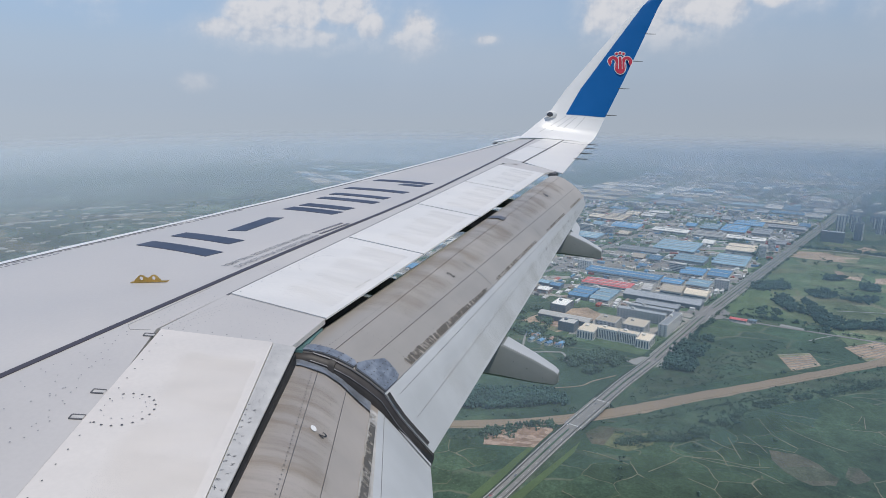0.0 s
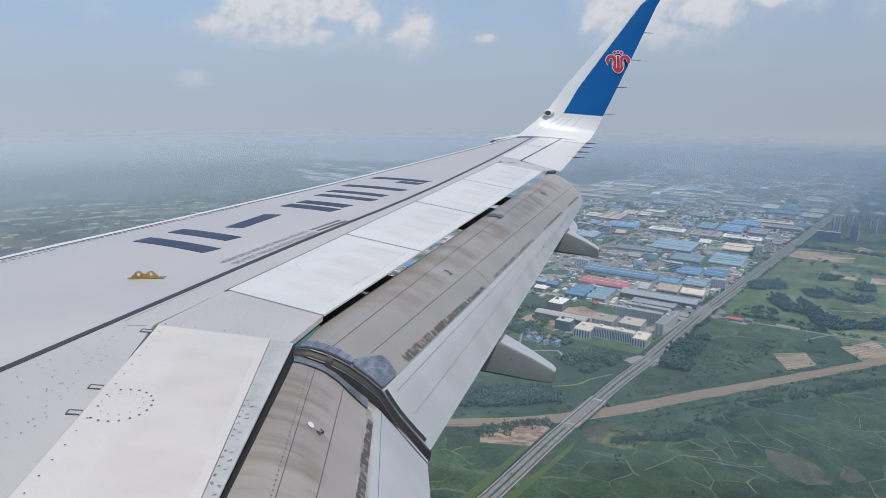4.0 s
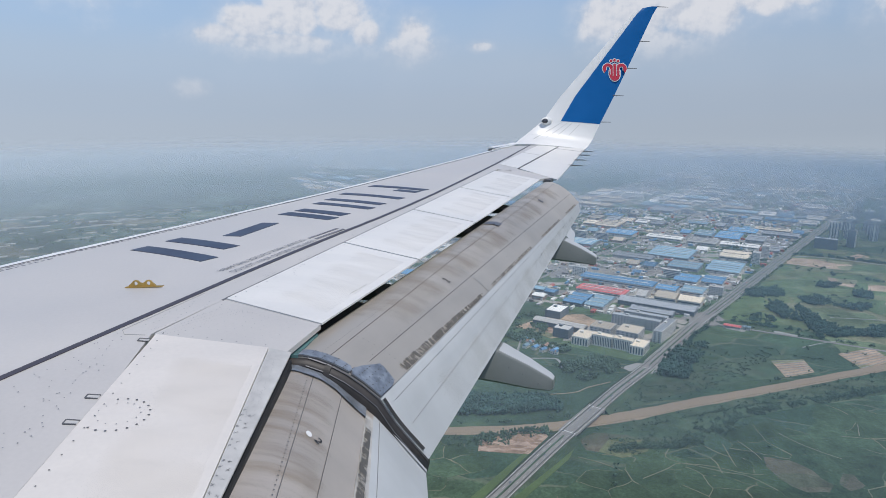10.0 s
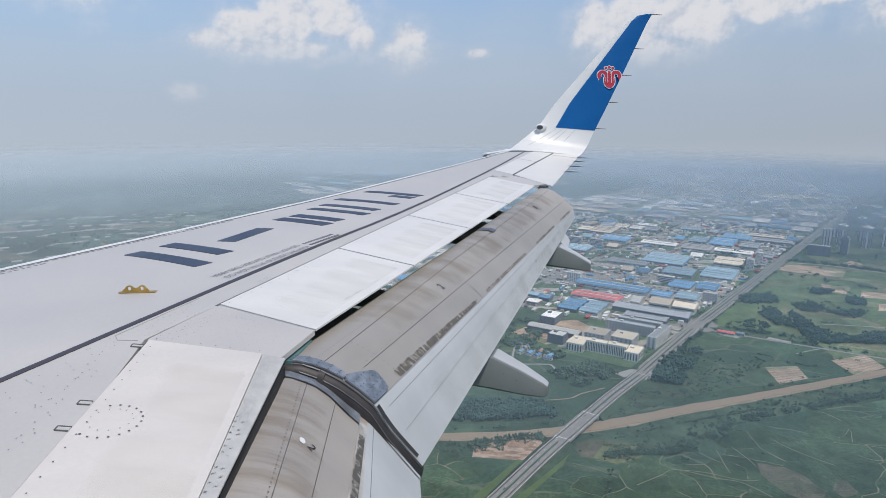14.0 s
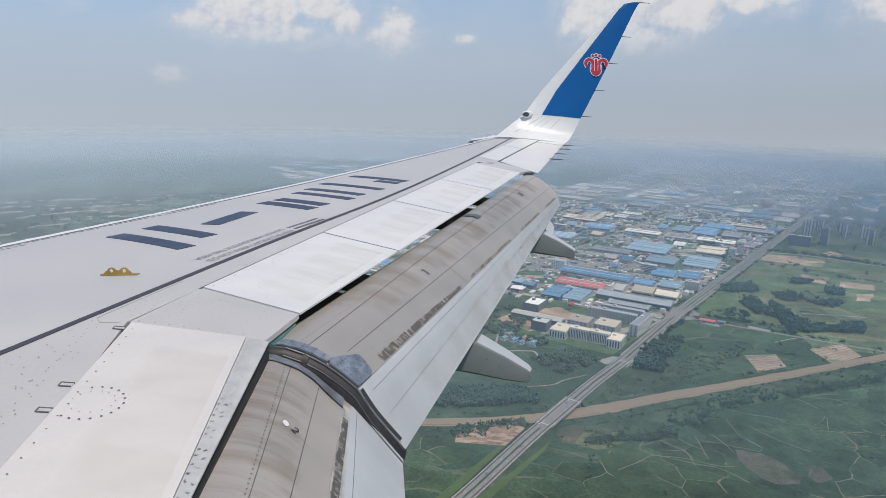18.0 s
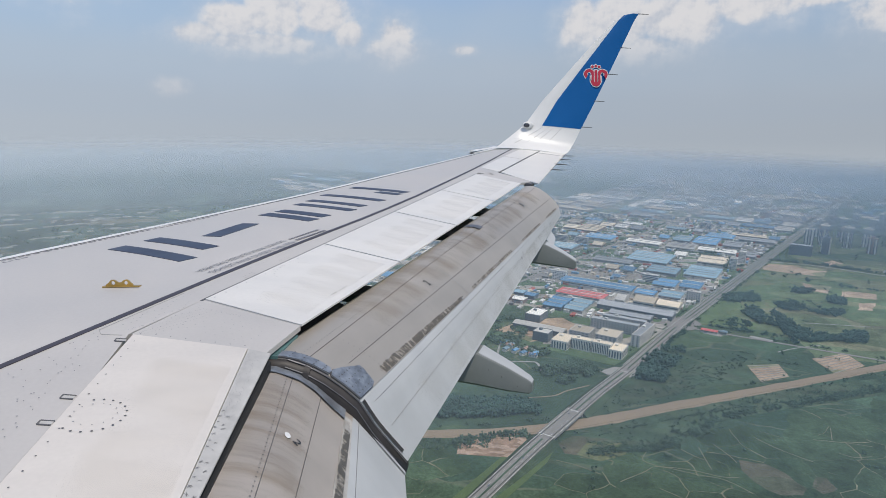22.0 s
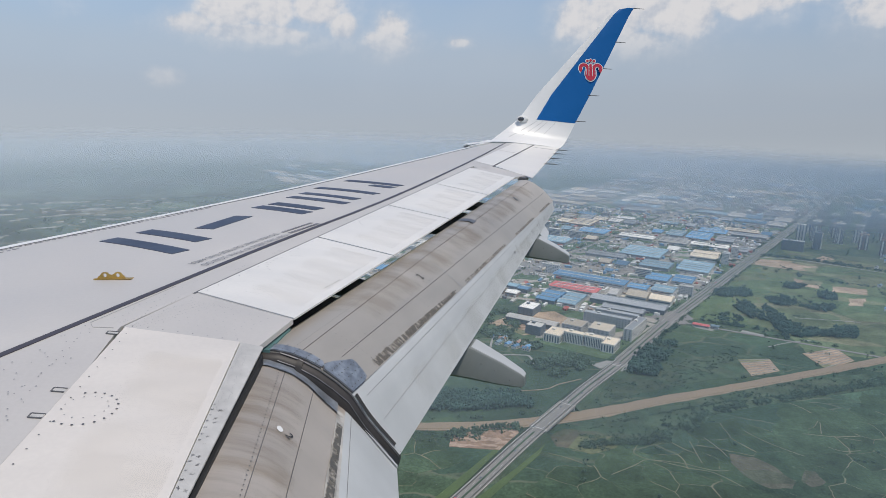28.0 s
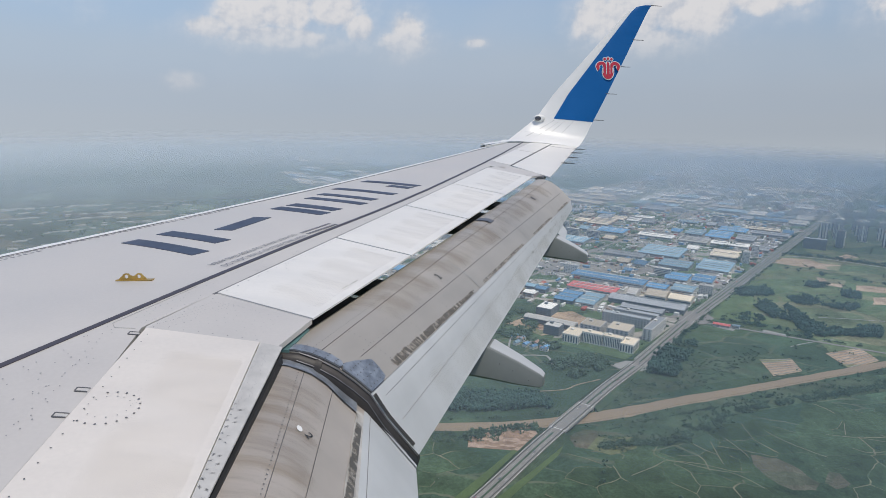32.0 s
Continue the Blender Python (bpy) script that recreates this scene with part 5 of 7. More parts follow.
def slab(points, z, material, name, label, category, depth=0.6):
    """A flat piece of ground with a rim, from (a, b) corners."""
    bm = bmesh.new()
    top = [bm.verts.new(gp(a, b, z)) for a, b in points]
    low = [bm.verts.new(gp(a, b, z - depth)) for a, b in points]
    bm.faces.new(top)
    for i in range(len(top)):
        j = (i + 1) % len(top)
        bm.faces.new((top[i], low[i], low[j], top[j]))
    return tagged(part(name, bm, material, None, label, 0), category=category, kind="structure")


def ribbon(points, widths, z, material, name, label, category, parent=None, smooth_steps=6, offset=0.0):
    """A strip along a smoothed line of world (x, y) points."""
    pts = [Vector((x, y, 0)) for x, y in points]
    line, ws = [], []
    for i in range(len(pts) - 1):
        p0, p1, p2, p3 = pts[max(i - 1, 0)], pts[i], pts[i + 1], pts[min(i + 2, len(pts) - 1)]
        for k in range(smooth_steps):
            t = k / smooth_steps
            line.append(0.5 * ((2 * p1) + (p2 - p0) * t + (2 * p0 - 5 * p1 + 4 * p2 - p3) * t * t + (3 * p1 - p0 - 3 * p2 + p3) * t ** 3))
            ws.append(lerp(widths[i], widths[i + 1], t))
    line.append(pts[-1])
    ws.append(widths[-1])
    bm = bmesh.new()
    rows = []
    for i, p in enumerate(line):
        d = (line[min(i + 1, len(line) - 1)] - line[max(i - 1, 0)]).normalized()
        n = Vector((-d.y, d.x, 0))
        w = ws[i] / 2
        ja, jb = random.uniform(-0.06, 0.06) * ws[i], random.uniform(-0.06, 0.06) * ws[i]
        c = p + n * offset
        rows.append([bm.verts.new((q.x, q.y, GROUND + z + h)) for q, h in ((c - n * (w + ja), -0.5), (c - n * (w + ja), 0), (c + n * (w + jb), 0), (c + n * (w + jb), -0.5))])
    for r, s in zip(rows, rows[1:]):
        for k in range(3):
            bm.faces.new((r[k], r[k + 1], s[k + 1], s[k]))
    ob = part(name, bm, material, parent, label, 0)
    return ob if parent else tagged(ob, category=category, kind="structure")


bm = bmesh.new()
bmesh.ops.create_circle(bm, cap_ends=True, cap_tris=True, segments=96, radius=4900, matrix=Matrix.Translation((0, 0, GROUND)))
ground = tagged(part("ground", bm, M_FIELDS, None, "flat green farmland with patchwork fields", 0), category="ground", kind="structure")

RIVER = [(1290, -1120), (1226, -892), (1127, -679), (1091, -605), (1038, -492), (988, -388), (943, -291), (898, -201), (861, -110), (838, -20), (826, 73), (833, 141), (850, 215), (868, 277), (898, 357), (941, 491), (987, 635), (1032, 792), (1100, 1010)]
RIVER_W = [15, 15, 16, 16, 17, 18, 20, 22, 20, 17, 17, 18, 18, 18, 18, 18, 18, 18, 18]
ribbon(RIVER, [w + 4 for w in RIVER_W], 0.35, M_SAND, "river_bank", "pale sandy river bank", "river bank", offset=2)
ribbon(RIVER, RIVER_W, 0.75, M_WATER, "river", "brown silty river winding through fields", "river")


def near_river(x, y, d):
    """Whether a place lies within d of the river's line."""
    p = Vector((x, y))
    for (x0, y0), (x1, y1) in zip(RIVER, RIVER[1:]):
        u = Vector((x1 - x0, y1 - y0))
        k = min(1.0, max(0.0, (p - Vector((x0, y0))).dot(u) / u.length_squared))
        if (p - Vector((x0, y0)) - u * k).length < d:
            return True
    return False


def estate_front(b):
    """Where the works estate begins, for a place b left of the road."""
    return -50 if b < 130 else (-95 if b < 300 else -110 - 0.18 * (b - 300))


# works estate ground, bare patches, plots
bm = bmesh.new()
last = None
for i in range(60):
    row = []
    for k in range(25):
        b = lerp(16, 960, k / 24)
        row.append(bm.verts.new(gp(lerp(estate_front(b), 3000, (i / 59) ** 1.6), b, 0.25)))
    if last:
        for k in range(24):
            bm.faces.new((last[k], row[k], row[k + 1], last[k + 1]))
    last = row
tagged(part("works_ground", bm, M_YARD, None, "pale yards and paved ground of a works estate", 0), category="ground", kind="structure")
slab([(-292, 12), (-300, 150), (-250, 165), (-110, 175), (-55, 130), (-55, 12)], 0.32, M_YARD, "campus_ground", "paved yard round pale office blocks", "ground")
slab([(-285, 178), (-230, 150), (-140, 158), (-120, 200), (-180, 250), (-270, 262)], 0.55, M_TAN, "building_site", "brown bare building site", "ground")
slab([(-262, 190), (-235, 176), (-222, 212), (-256, 232)], 0.75, M_RUBBLE, "rubble_patch", "heaps of brown rubble on the building site", "ground")
slab([(612, -16), (618, -90), (640, -165), (735, -160), (728, -90), (690, -14)], 0.35, M_TAN, "bare_field", "pale brown bare field beside the road", "ground")
slab([(60, -18), (330, -16), (600, -16), (610, -160), (735, -170), (860, -180), (840, -420), (560, -480), (330, -420), (250, -300), (330, -180), (220, -90), (60, -60)], 0.2, M_PASTURE, "pasture", "olive and tan pasture beside the road", "ground")
slab([(30, -30), (90, -22), (140, -60), (110, -120), (60, -130)], 0.3, M_PASTURE, "garden_plot", "bright green plots beside the junction", "ground")
PLOTS = (((-140, -162), (-99, -204), (-146, -230), (-200, -199)), ((-31, -245), (39, -288), (-7, -323), (-84, -290)))
for quad in PLOTS:
    slab(quad, 0.4, M_TAN, "earth_plot", "sandy plot cut into rows", "ground")
    for k in range(7):
        f = (k + 0.5) / 7
        p, q = (lerp(quad[0][i], quad[3][i], f) for i in (0, 1)), (lerp(quad[1][i], quad[2][i], f) for i in (0, 1))
        (pa, pb), (qa, qb) = tuple(p), tuple(q)
        bm = bmesh.new()
        box(bm, place((pa + qa) / 2, (pb + qb) / 2, math.degrees(math.atan2(qb - pb, qa - pa)), 0.4), math.hypot(qa - pa, qb - pb) * 0.94, 1.3, 0.7)
        tagged(part("earth_ridge", bm, M_CONC, None, "pale low retaining row across a sandy plot", 0), category="earth ridge", kind="structure")
slab([(-695, 48), (-672, 62), (-640, 46), (-600, 4), (-618, -10), (-660, -8)], 0.4, M_RUBBLE, "rubble_patch", "brown patch of rubble beside the road", "ground")
ribbon([tuple(gp(a, b).xy) for a, b in ((-600, 260), (-560, 150), (-520, 90), (-468, 38), (-435, 28), (-394, 10))], [2.0] * 6, 0.6, M_SAND, "footpath", "pale winding earth path", "path")
ribbon([tuple(gp(a, b).xy) for a, b in ((-330, 215), (-395, 176), (-372, 134), (-365, 122), (-378, 106), (-396, 92))], [4] * 6, 0.6, M_CONC, "lane", "pale winding concrete lane", "path")
slab([(-560, -48), (-480, -74), (-400, -112), (-300, -168), (-180, -252), (-60, -345), (-110, -372), (-267, -262), (-379, -190), (-451, -178), (-517, -155), (-557, -112), (-575, -70)], 0.25, M_ROUGH, "rough_bank", "rough olive grass on the river bank", "ground")
slab([(-520, -16), (-330, -24), (-240, -60), (-160, -120), (-90, -180), (-150, -240), (-260, -150), (-380, -82), (-500, -38)], 0.25, M_ROUGH, "rough_bank", "rough olive grass on the river bank", "ground")
slab([(-600, -70), (-560, -66), (-530, -110), (-560, -118), (-596, -100)], 0.32, M_PASTURE, "dry_patch", "dry olive patch beside the river bank", "ground")


# ponds and farmyard in the fields along the flight line
def blob(a, b, ra, rb, turn, n=16, rough=0.22):
    r = random.Random(int(a * 7 + b))
    c, s = math.cos(radians(turn)), math.sin(radians(turn))
    out = []
    for i in range(n):
        w = 2 * math.pi * i / n
        k = 1 + r.uniform(-rough, rough)
        x, y = ra * k * math.cos(w), rb * k * math.sin(w)
        out.append((a + c * x - s * y, b + s * x + c * y))
    return out


for a, b, ra, rb, turn in ((-925, 250, 62, 17, -36), (-925, 615, 44, 12, -28), (-975, 570, 26, 14, 60), (-120, -565, 40, 26, 20), (-865, -60, 20, 8, 40)):
    slab(blob(a, b, ra + 5, rb + 5, turn), 0.3, M_SAND, "pond_bank", "muddy bank of a field pond", "pond bank")
    slab(blob(a, b, ra, rb, turn), 0.5, M_POND, "pond", "still grey-green field pond", "pond")
slab(blob(-1005, 425, 34, 24, 30), 0.3, M_TAN, "farmyard", "bare sandy farmyard", "ground")
# the near fields: many small plots parted by trodden edges
def clip(poly, m, n):
    """The part of a polygon on the near side of the line through m across n."""
    out = []
    for p, q in zip(poly, poly[1:] + poly[:1]):
        dp, dq = (p - m).dot(n), (q - m).dot(n)
        if dp <= 0:
            out.append(p)
        if dp * dq < 0:
            out.append(p.lerp(q, dp / (dp - dq)))
    return out


def bend(p, amount):
    """Field edges wander instead of running straight."""
    return Vector((p.x + amount * noise.noise(Vector((p.x / 48, p.y / 48, 4.0))) + 0.3 * amount * noise.noise(Vector((p.x / 15, p.y / 15, 1.0))),
                   p.y + amount * noise.noise(Vector((p.x / 48, p.y / 48, 17.0))) + 0.3 * amount * noise.noise(Vector((p.x / 15, p.y / 15, 6.0)))))


def sheet(name, rings, z, material, parent=None, label=""):
    """Level sheets of ground, facing up, from rings of points."""
    vs, fs = [], []
    for ring in rings:
        turn = sum(p.x * q.y - p.y * q.x for p, q in zip(ring, ring[1:] + ring[:1]))
        fs.append(tuple(range(len(vs), len(vs) + len(ring))))
        vs += [(p.x, p.y, GROUND + z) for p in (ring if turn > 0 else ring[::-1])]
    me = bpy.data.meshes.new(name)
    me.from_pydata(vs, [], fs)
    me.materials.append(material)
    ob = new(name, me)
    ob.parent = parent
    return tagged(ob, label)


def patchwork(inside, span_x, span_y, step, turn, material, edge, wander, seed, label):
    """Plots of uneven shape round scattered middles, each a low sheet of its own on a common sheet of trodden edges."""
    r = random.Random(seed)
    c, s_ = math.cos(turn), math.sin(turn)
    seeds = []
    for i in range(-30, 31):
        for j in range(-30, 31):
            x, y = (i + r.uniform(-0.42, 0.42)) * step[0], (j + r.uniform(-0.42, 0.42) + 0.5 * (i % 2)) * step[1]
            p = Vector((sum(span_x) / 2 + c * x - s_ * y, sum(span_y) / 2 + s_ * x + c * y))
            if span_x[0] < p.x < span_x[1] and span_y[0] < p.y < span_y[1]:
                seeds.append(p)
    under = []
    for k, p in enumerate(seeds):
        if not inside(p):
            continue
        reach = 1.3 * max(step)
        cell = [p + Vector((x, y)) * reach for x, y in ((-1, -1), (1, -1), (1, 1), (-1, 1))]
        full = list(cell)
        for m, q in enumerate(seeds):
            d = q - p
            if m != k and d.length < 2.6 * reach:
                w = edge * (0.25, 1.0, 0.1, 0.5, 0.2, 0.8, 0.15)[(k * m + k + m) % 7]
                d.normalize()
                cell = clip(cell, (p + q) / 2 - d * w, d)
                full = clip(full, (p + q) / 2, d)
        for poly in (cell, full):
            ring = []
            for u, v in zip(poly, poly[1:] + poly[:1]):
                n = max(1, int((v - u).length / 7))
                ring += [bend(u.lerp(v, i / n), wander) for i in range(n)]
            if len(ring) > 2 and poly is cell:
                sheet("field_plot", [ring], 0.14, material, ground)
            elif len(ring) > 2:
                under.append(ring)
    tagged(sheet("field_edges", under, 0.07, M_BAULK), label, category="field edges", kind="stuff")


def river_side(p):
    """Distance to the river's line, positive on its near side."""
    best = (1e9, 1)
    for (x0, y0), (x1, y1) in zip(RIVER, RIVER[1:]):
        u = Vector((x1 - x0, y1 - y0))
        k = min(1.0, max(0.0, (p - Vector((x0, y0))).dot(u) / u.length_squared))
        d = p - Vector((x0, y0)) - u * k
        best = min(best, (d.length, 1 if u.x * d.y - u.y * d.x > 0 else -1))
    return best[0] * best[1]


def road_gap(p):
    """How far a place lies from the middle of the main road."""
    q = p - JUNCTION
    a, b = q.dot(ROAD_DIR), q.dot(ROAD_LEFT)
    return abs(b - 0.037 * min(a, 0))


def near_plots(p):
    return river_side(p) > (96 if p.y < -110 else 44) and road_gap(p) > 62


def pasture_plots(p):
    q = p - JUNCTION
    a, b = q.dot(ROAD_DIR), q.dot(ROAD_LEFT)
    return 60 < a < 860 and -440 < b < -44


patchwork(near_plots, (560, 1040), (-760, 430), (37, 54), 0.12, M_CROP, 0.75, 11.0, 5, "thin pale trodden edges between green crop plots")
patchwork(pasture_plots, (1250, 2150), (-1300, -380), (62, 84), -0.6, M_GRASS, 0.6, 14.0, 8, "thin pale edges between mown meadows")
patchwork(lambda p: p.length < 3300 and p.y > 0.30 * p.x, (1500, 3100), (420, 2150), (70, 190), 0.75, M_FAR, 5.0, 22.0, 3, "pale edges between far fields")
M_PATH = surface("trodden_path", (0.19, 0.18, 0.115), 0.95, vary=0.35, grain=0.5, blotch=0.05)
PATHS = (((733, -180), (757, -213), (772, -234), (757, -278), (749, -306), (722, -329)), ((775, -109), (764, -135), (747, -160)), ((772, -234), (768, -270), (755, -305), (756, -325)),
         ((772, -234), (785, -218), (806, -227)), ((861, -383), (839, -396), (817, -416), (801, -435)), ((825, -299), (792, -298), (770, -298)), ((861, -461), (856, -504), (849, -533)),
         ((819, -273), (802, -286), (791, -300)), ((784, -140), (781, -178), (770, -176)), ((836, -321), (806, -332), (789, -335)), ((828, -478), (818, -493), (823, -517)), ((899, -502), (864, -487)))
for row in PATHS:
    ribbon(row, [0.85 + 0.3 * (k % 2) for k in range(len(row))], 0.3, M_PATH, "field_path", "thin pale path between green fields", "path", smooth_steps=3)


def ground_patch(points, z, material, name, label):
    """A patch of ground with a ragged rim, from world (x, y) corners."""
    ring = []
    for p, q in zip(points, points[1:] + points[:1]):
        p, q = Vector(p), Vector(q)
        n = max(1, int((q - p).length / 5))
        ring += [bend(p.lerp(q, i / n), 9.0) for i in range(n)]
    tagged(sheet(name, [ring], z, material), label, "ground", kind="structure")


ground_patch([(793, -342), (792, -368), (767, -388), (742, -399), (724, -388), (722, -363), (752, -343), (773, -333)], 0.22, M_FALLOW, "fallow_field", "brownish fallow field among green plots")
ground_patch([(811, -113), (838, -135), (842, -180), (818, -194), (798, -172), (788, -125)], 0.30, M_FALLOW, "fallow_field", "dark fallow earth beside the bridge")
ground_patch([(770, -420), (765, -432), (745, -433), (733, -414), (748, -407)], 0.22, M_FALLOW, "fallow_field", "brownish fallow field among green plots")
for quad in (((529, -133), (544, -194), (469, -202), (466, -144)), ((518, -219), (543, -288), (482, -294), (457, -227)), ((426, -265), (453, -297), (379, -303), (366, -269)), ((815, -136), (873, -154), (844, -188), (790, -160))):
    ground_patch([tuple(gp(a, b).xy) for a, b in quad], 0.3, M_TAN, "dry_field", "dry tan coloured field among meadows")
for row, w in ((((716, -12), (760, -109), (765, -269), (770, -420)), 5.0), (((182, -196), (212, -247), (244, -306)), 2.2), (((-37, -190), (8, -212), (55, -244)), 2.0)):
    ribbon([tuple(gp(a, b).xy) for a, b in row], [w] * len(row), 0.45, M_CONC, "lane", "pale lane through the meadows", "path")


# main road with its bridge; it bends a little at the junction
def road_z(a):
    up = min(1.0, max(0.0, (a + 800) / 190)) * min(1.0, max(0.0, (-280 - a) / 170))
    return 0.7 + 6.3 * up * up * (3 - 2 * up)


def rp(a, b, z=0.0):
    return gp(a, b + (0.037 * a if a < 0 else 0.0), z)


def road_strip(b0, b1, a0, a1, dz, depth, material, name, parent=None, label="", step=25.0):
    bm = bmesh.new()
    n = max(1, int((a1 - a0) / step))
    rows = []
    for i in range(n + 1):
        a = lerp(a0, a1, i / n)
        z = road_z(a) + dz
        rows.append([bm.verts.new(rp(a, b, zz)) for b, zz in ((b0, z - depth), (b0, z), (b1, z), (b1, z - depth))])
    for r, s in zip(rows, rows[1:]):
        for k in range(4):
            bm.faces.new((r[k], r[(k + 1) % 4], s[(k + 1) % 4], s[k]))
    return part(name, bm, material, parent, label, 0)


road = tagged(road_strip(-10.6, 10.6, -1150, 3300, 0.0, 1.0, M_ASPHALT, "road", None, "straight grey dual carriageway"), category="road", kind="structure")
for a0, a1 in ((-1150, -604), (-500, -312), (-290, -26), (40, 3000)):
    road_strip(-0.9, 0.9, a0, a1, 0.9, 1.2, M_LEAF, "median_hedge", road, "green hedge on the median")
for b in (-7.6, 7.6):
    road_strip(b - 0.35, b + 0.35, -1150, -40, 0.9, 0.95, M_RAIL, "lane_railing", road, "dark railing between the lanes")
    road_strip(b - 0.5, b + 0.5, 60, 1800, 0.6, 0.7, M_LEAF, "side_hedge", road, "low hedge beside the lanes")
for b in (-4.3, 4.3):
    for k in range(60):
        a = -1100 + 16 * k
        road_strip(b - 0.12, b + 0.12, a, a + 6, 0.05, 0.04, M_MARK, "lane_dash", road)
for b in (-10.0, 10.0):
    road_strip(b - 0.14, b + 0.14, -1150, 1600, 0.05, 0.04, M_MARK, "road_line", road)
for b in (-12.6, 12.6):
    road_strip(b - 0.9, b + 0.9, -280, 2900, -0.1, 0.5, M_CONC, "pavement", road, "pale side path")
for s in (-1, 1):
    slab([(-1100, s * 13 - 40), (-1100, s * 24 - 40), (-800, s * 24 - 29), (-640, s * 26 - 24), (-612, s * 20 - 23), (-612, s * 13 - 23), (-800, s * 13 - 29)], 0.35, M_VERGE, "grass_verge", "bright green grass verge beside the road", "grass")
bridge = thing("bridge", "concrete road bridge across the brown river", "bridge", place=rp(-546, 0))
BRIDGE_TURN = math.degrees(math.atan(0.037))


def in_bridge(bm):
    for v in bm.verts:
        v.co -= rp(-546, 0)
    return bm


def on_road(a, b, z):
    return Matrix.Translation(rp(a, b, z)) @ Matrix.Rotation(ROAD_TURN + radians(BRIDGE_TURN), 4, "Z")


bm = bmesh.new()
box(bm, on_road(-546, 0, 5.2), 92, 24.4, 1.6)
part("deck", in_bridge(bm), M_CONC, bridge, "", 0)
for b in (-12.0, 12.0):
    bm = bmesh.new()
    box(bm, on_road(-546, b, 5.6), 96, 0.5, 2.6)
    part("parapet", in_bridge(bm), M_CONC, bridge, "", 0)
for a in (-572, -546, -520):
    bm = bmesh.new()
    for b in (-8.5, 0, 8.5):
        box(bm, on_road(a, b, 0), 1.8, 1.8, 5.3)
    box(bm, on_road(a, 0, 4.4), 2.4, 21.5, 0.9)
    part("pier", in_bridge(bm), M_CONC, bridge, "", 0)
for a in (-591, -501):
    bm = bmesh.new()
    box(bm, on_road(a, 0, 0), 3, 23.6, 5.2)
    part("abutment", in_bridge(bm), M_CONC, bridge, "", 0)
for a in (-590, -502, -306):
    bm = bmesh.new()
    box(bm, on_road(a, 0, road_z(a) + 0.03), 1.3, 22.8, 0.04)
    part("expansion_joint", in_bridge(bm), M_MARK, bridge, "", 0)
for side in (-1, 1):
    for a0, a1 in ((-800, -592), (-500, -285)):
        bm = bmesh.new()
        rows = []
        for i in range(9):
            a = lerp(a0, a1, i / 8)
            z = road_z(a)
            rows.append((bm.verts.new(rp(a, side * 11.4, z - 0.2)), bm.verts.new(rp(a, side * (12.4 + z * 1.2), 0.0))))
        for r, s in zip(rows, rows[1:]):
            bm.faces.new((r[0], r[1], s[1], s[0]))
        for (t, f), a in ((rows[0], a0), (rows[-1], a1)):
            bm.faces.new((t, f, bm.verts.new(rp(a, side * 11.4, 0.0))))
        tagged(part("embankment", bm, M_ROUGH, None, "grassy slope beside the raised road", 0), category="embankment", kind="structure")


def straight(a0, b0, a1, b1, w, z, material, name, label):
    d = Vector((a1 - a0, b1 - b0)).normalized() * (w / 2)
    n = max(1, int(math.hypot(a1 - a0, b1 - b0) / 60))
    bm = bmesh.new()
    rows = []
    for i in range(n + 1):
        a, b = lerp(a0, a1, i / n), lerp(b0, b1, i / n)
        rows.append([bm.verts.new(gp(a + x * d.y, b - x * d.x, z + h)) for x, h in ((-1, -0.5), (-1, 0), (1, 0), (1, -0.5))])
    for r, s in zip(rows, rows[1:]):
        for k in range(3):
            bm.faces.new((r[k], r[k + 1], s[k + 1], s[k]))
    return tagged(part(name, bm, material, None, label, 0), category="road", kind="structure")


slab([(-30, -16), (-18, -34), (30, -36), (48, -18), (48, 16), (34, 34), (-14, 36), (-30, 18)], 0.66, M_ASPHALT, "junction_apron", "wide grey road junction apron", "road")
slab([(-330, 22), (-335, 6), (-322, -28), (-296, -34), (-284, -20), (-296, 10)], 0.62, M_CONC, "crossing_apron", "pale paved crossing beside the bridge ramp", "road")
STREETS = ((-8, -30, 90, -640, 10), (-20, 30, -130, 960, 12), (330, 14, 210, 960, 10), (700, -14, 560, 960, 12), (1180, 14, 1040, 960, 12), (1750, 14, 1600, 960, 12), (-110, 405, 2900, 420, 12), (-180, 700, 2900, 720, 12), (2300, -1200, 2200, 1000, 12))
for a0, b0, a1, b1, w in STREETS:
    straight(a0, b0, a1, b1, w * 0.7, 0.62, M_ASPHALT, "side_road", "grey side road through the works")
for a, b, la, lb in ((-8, -70, 26, 34), (20, -150, 12, 40)):
    slab([(a - la / 2, b - lb / 2), (a + la / 2, b - lb / 2), (a + la / 2, b + lb / 2), (a - la / 2, b + lb / 2)], 0.5, M_CONC, "forecourt", "pale paved roadside forecourt", "ground")

# ---- buildings ----
ROOFS = {"blue": (0.13, 0.31, 0.50), "pale_blue": (0.27, 0.42, 0.50), "white": (0.84, 0.80, 0.72), "grey": (0.34, 0.355, 0.36), "red": (0.58, 0.13, 0.115), "cream": (0.76, 0.65, 0.48), "brown": (0.32, 0.20, 0.14)}


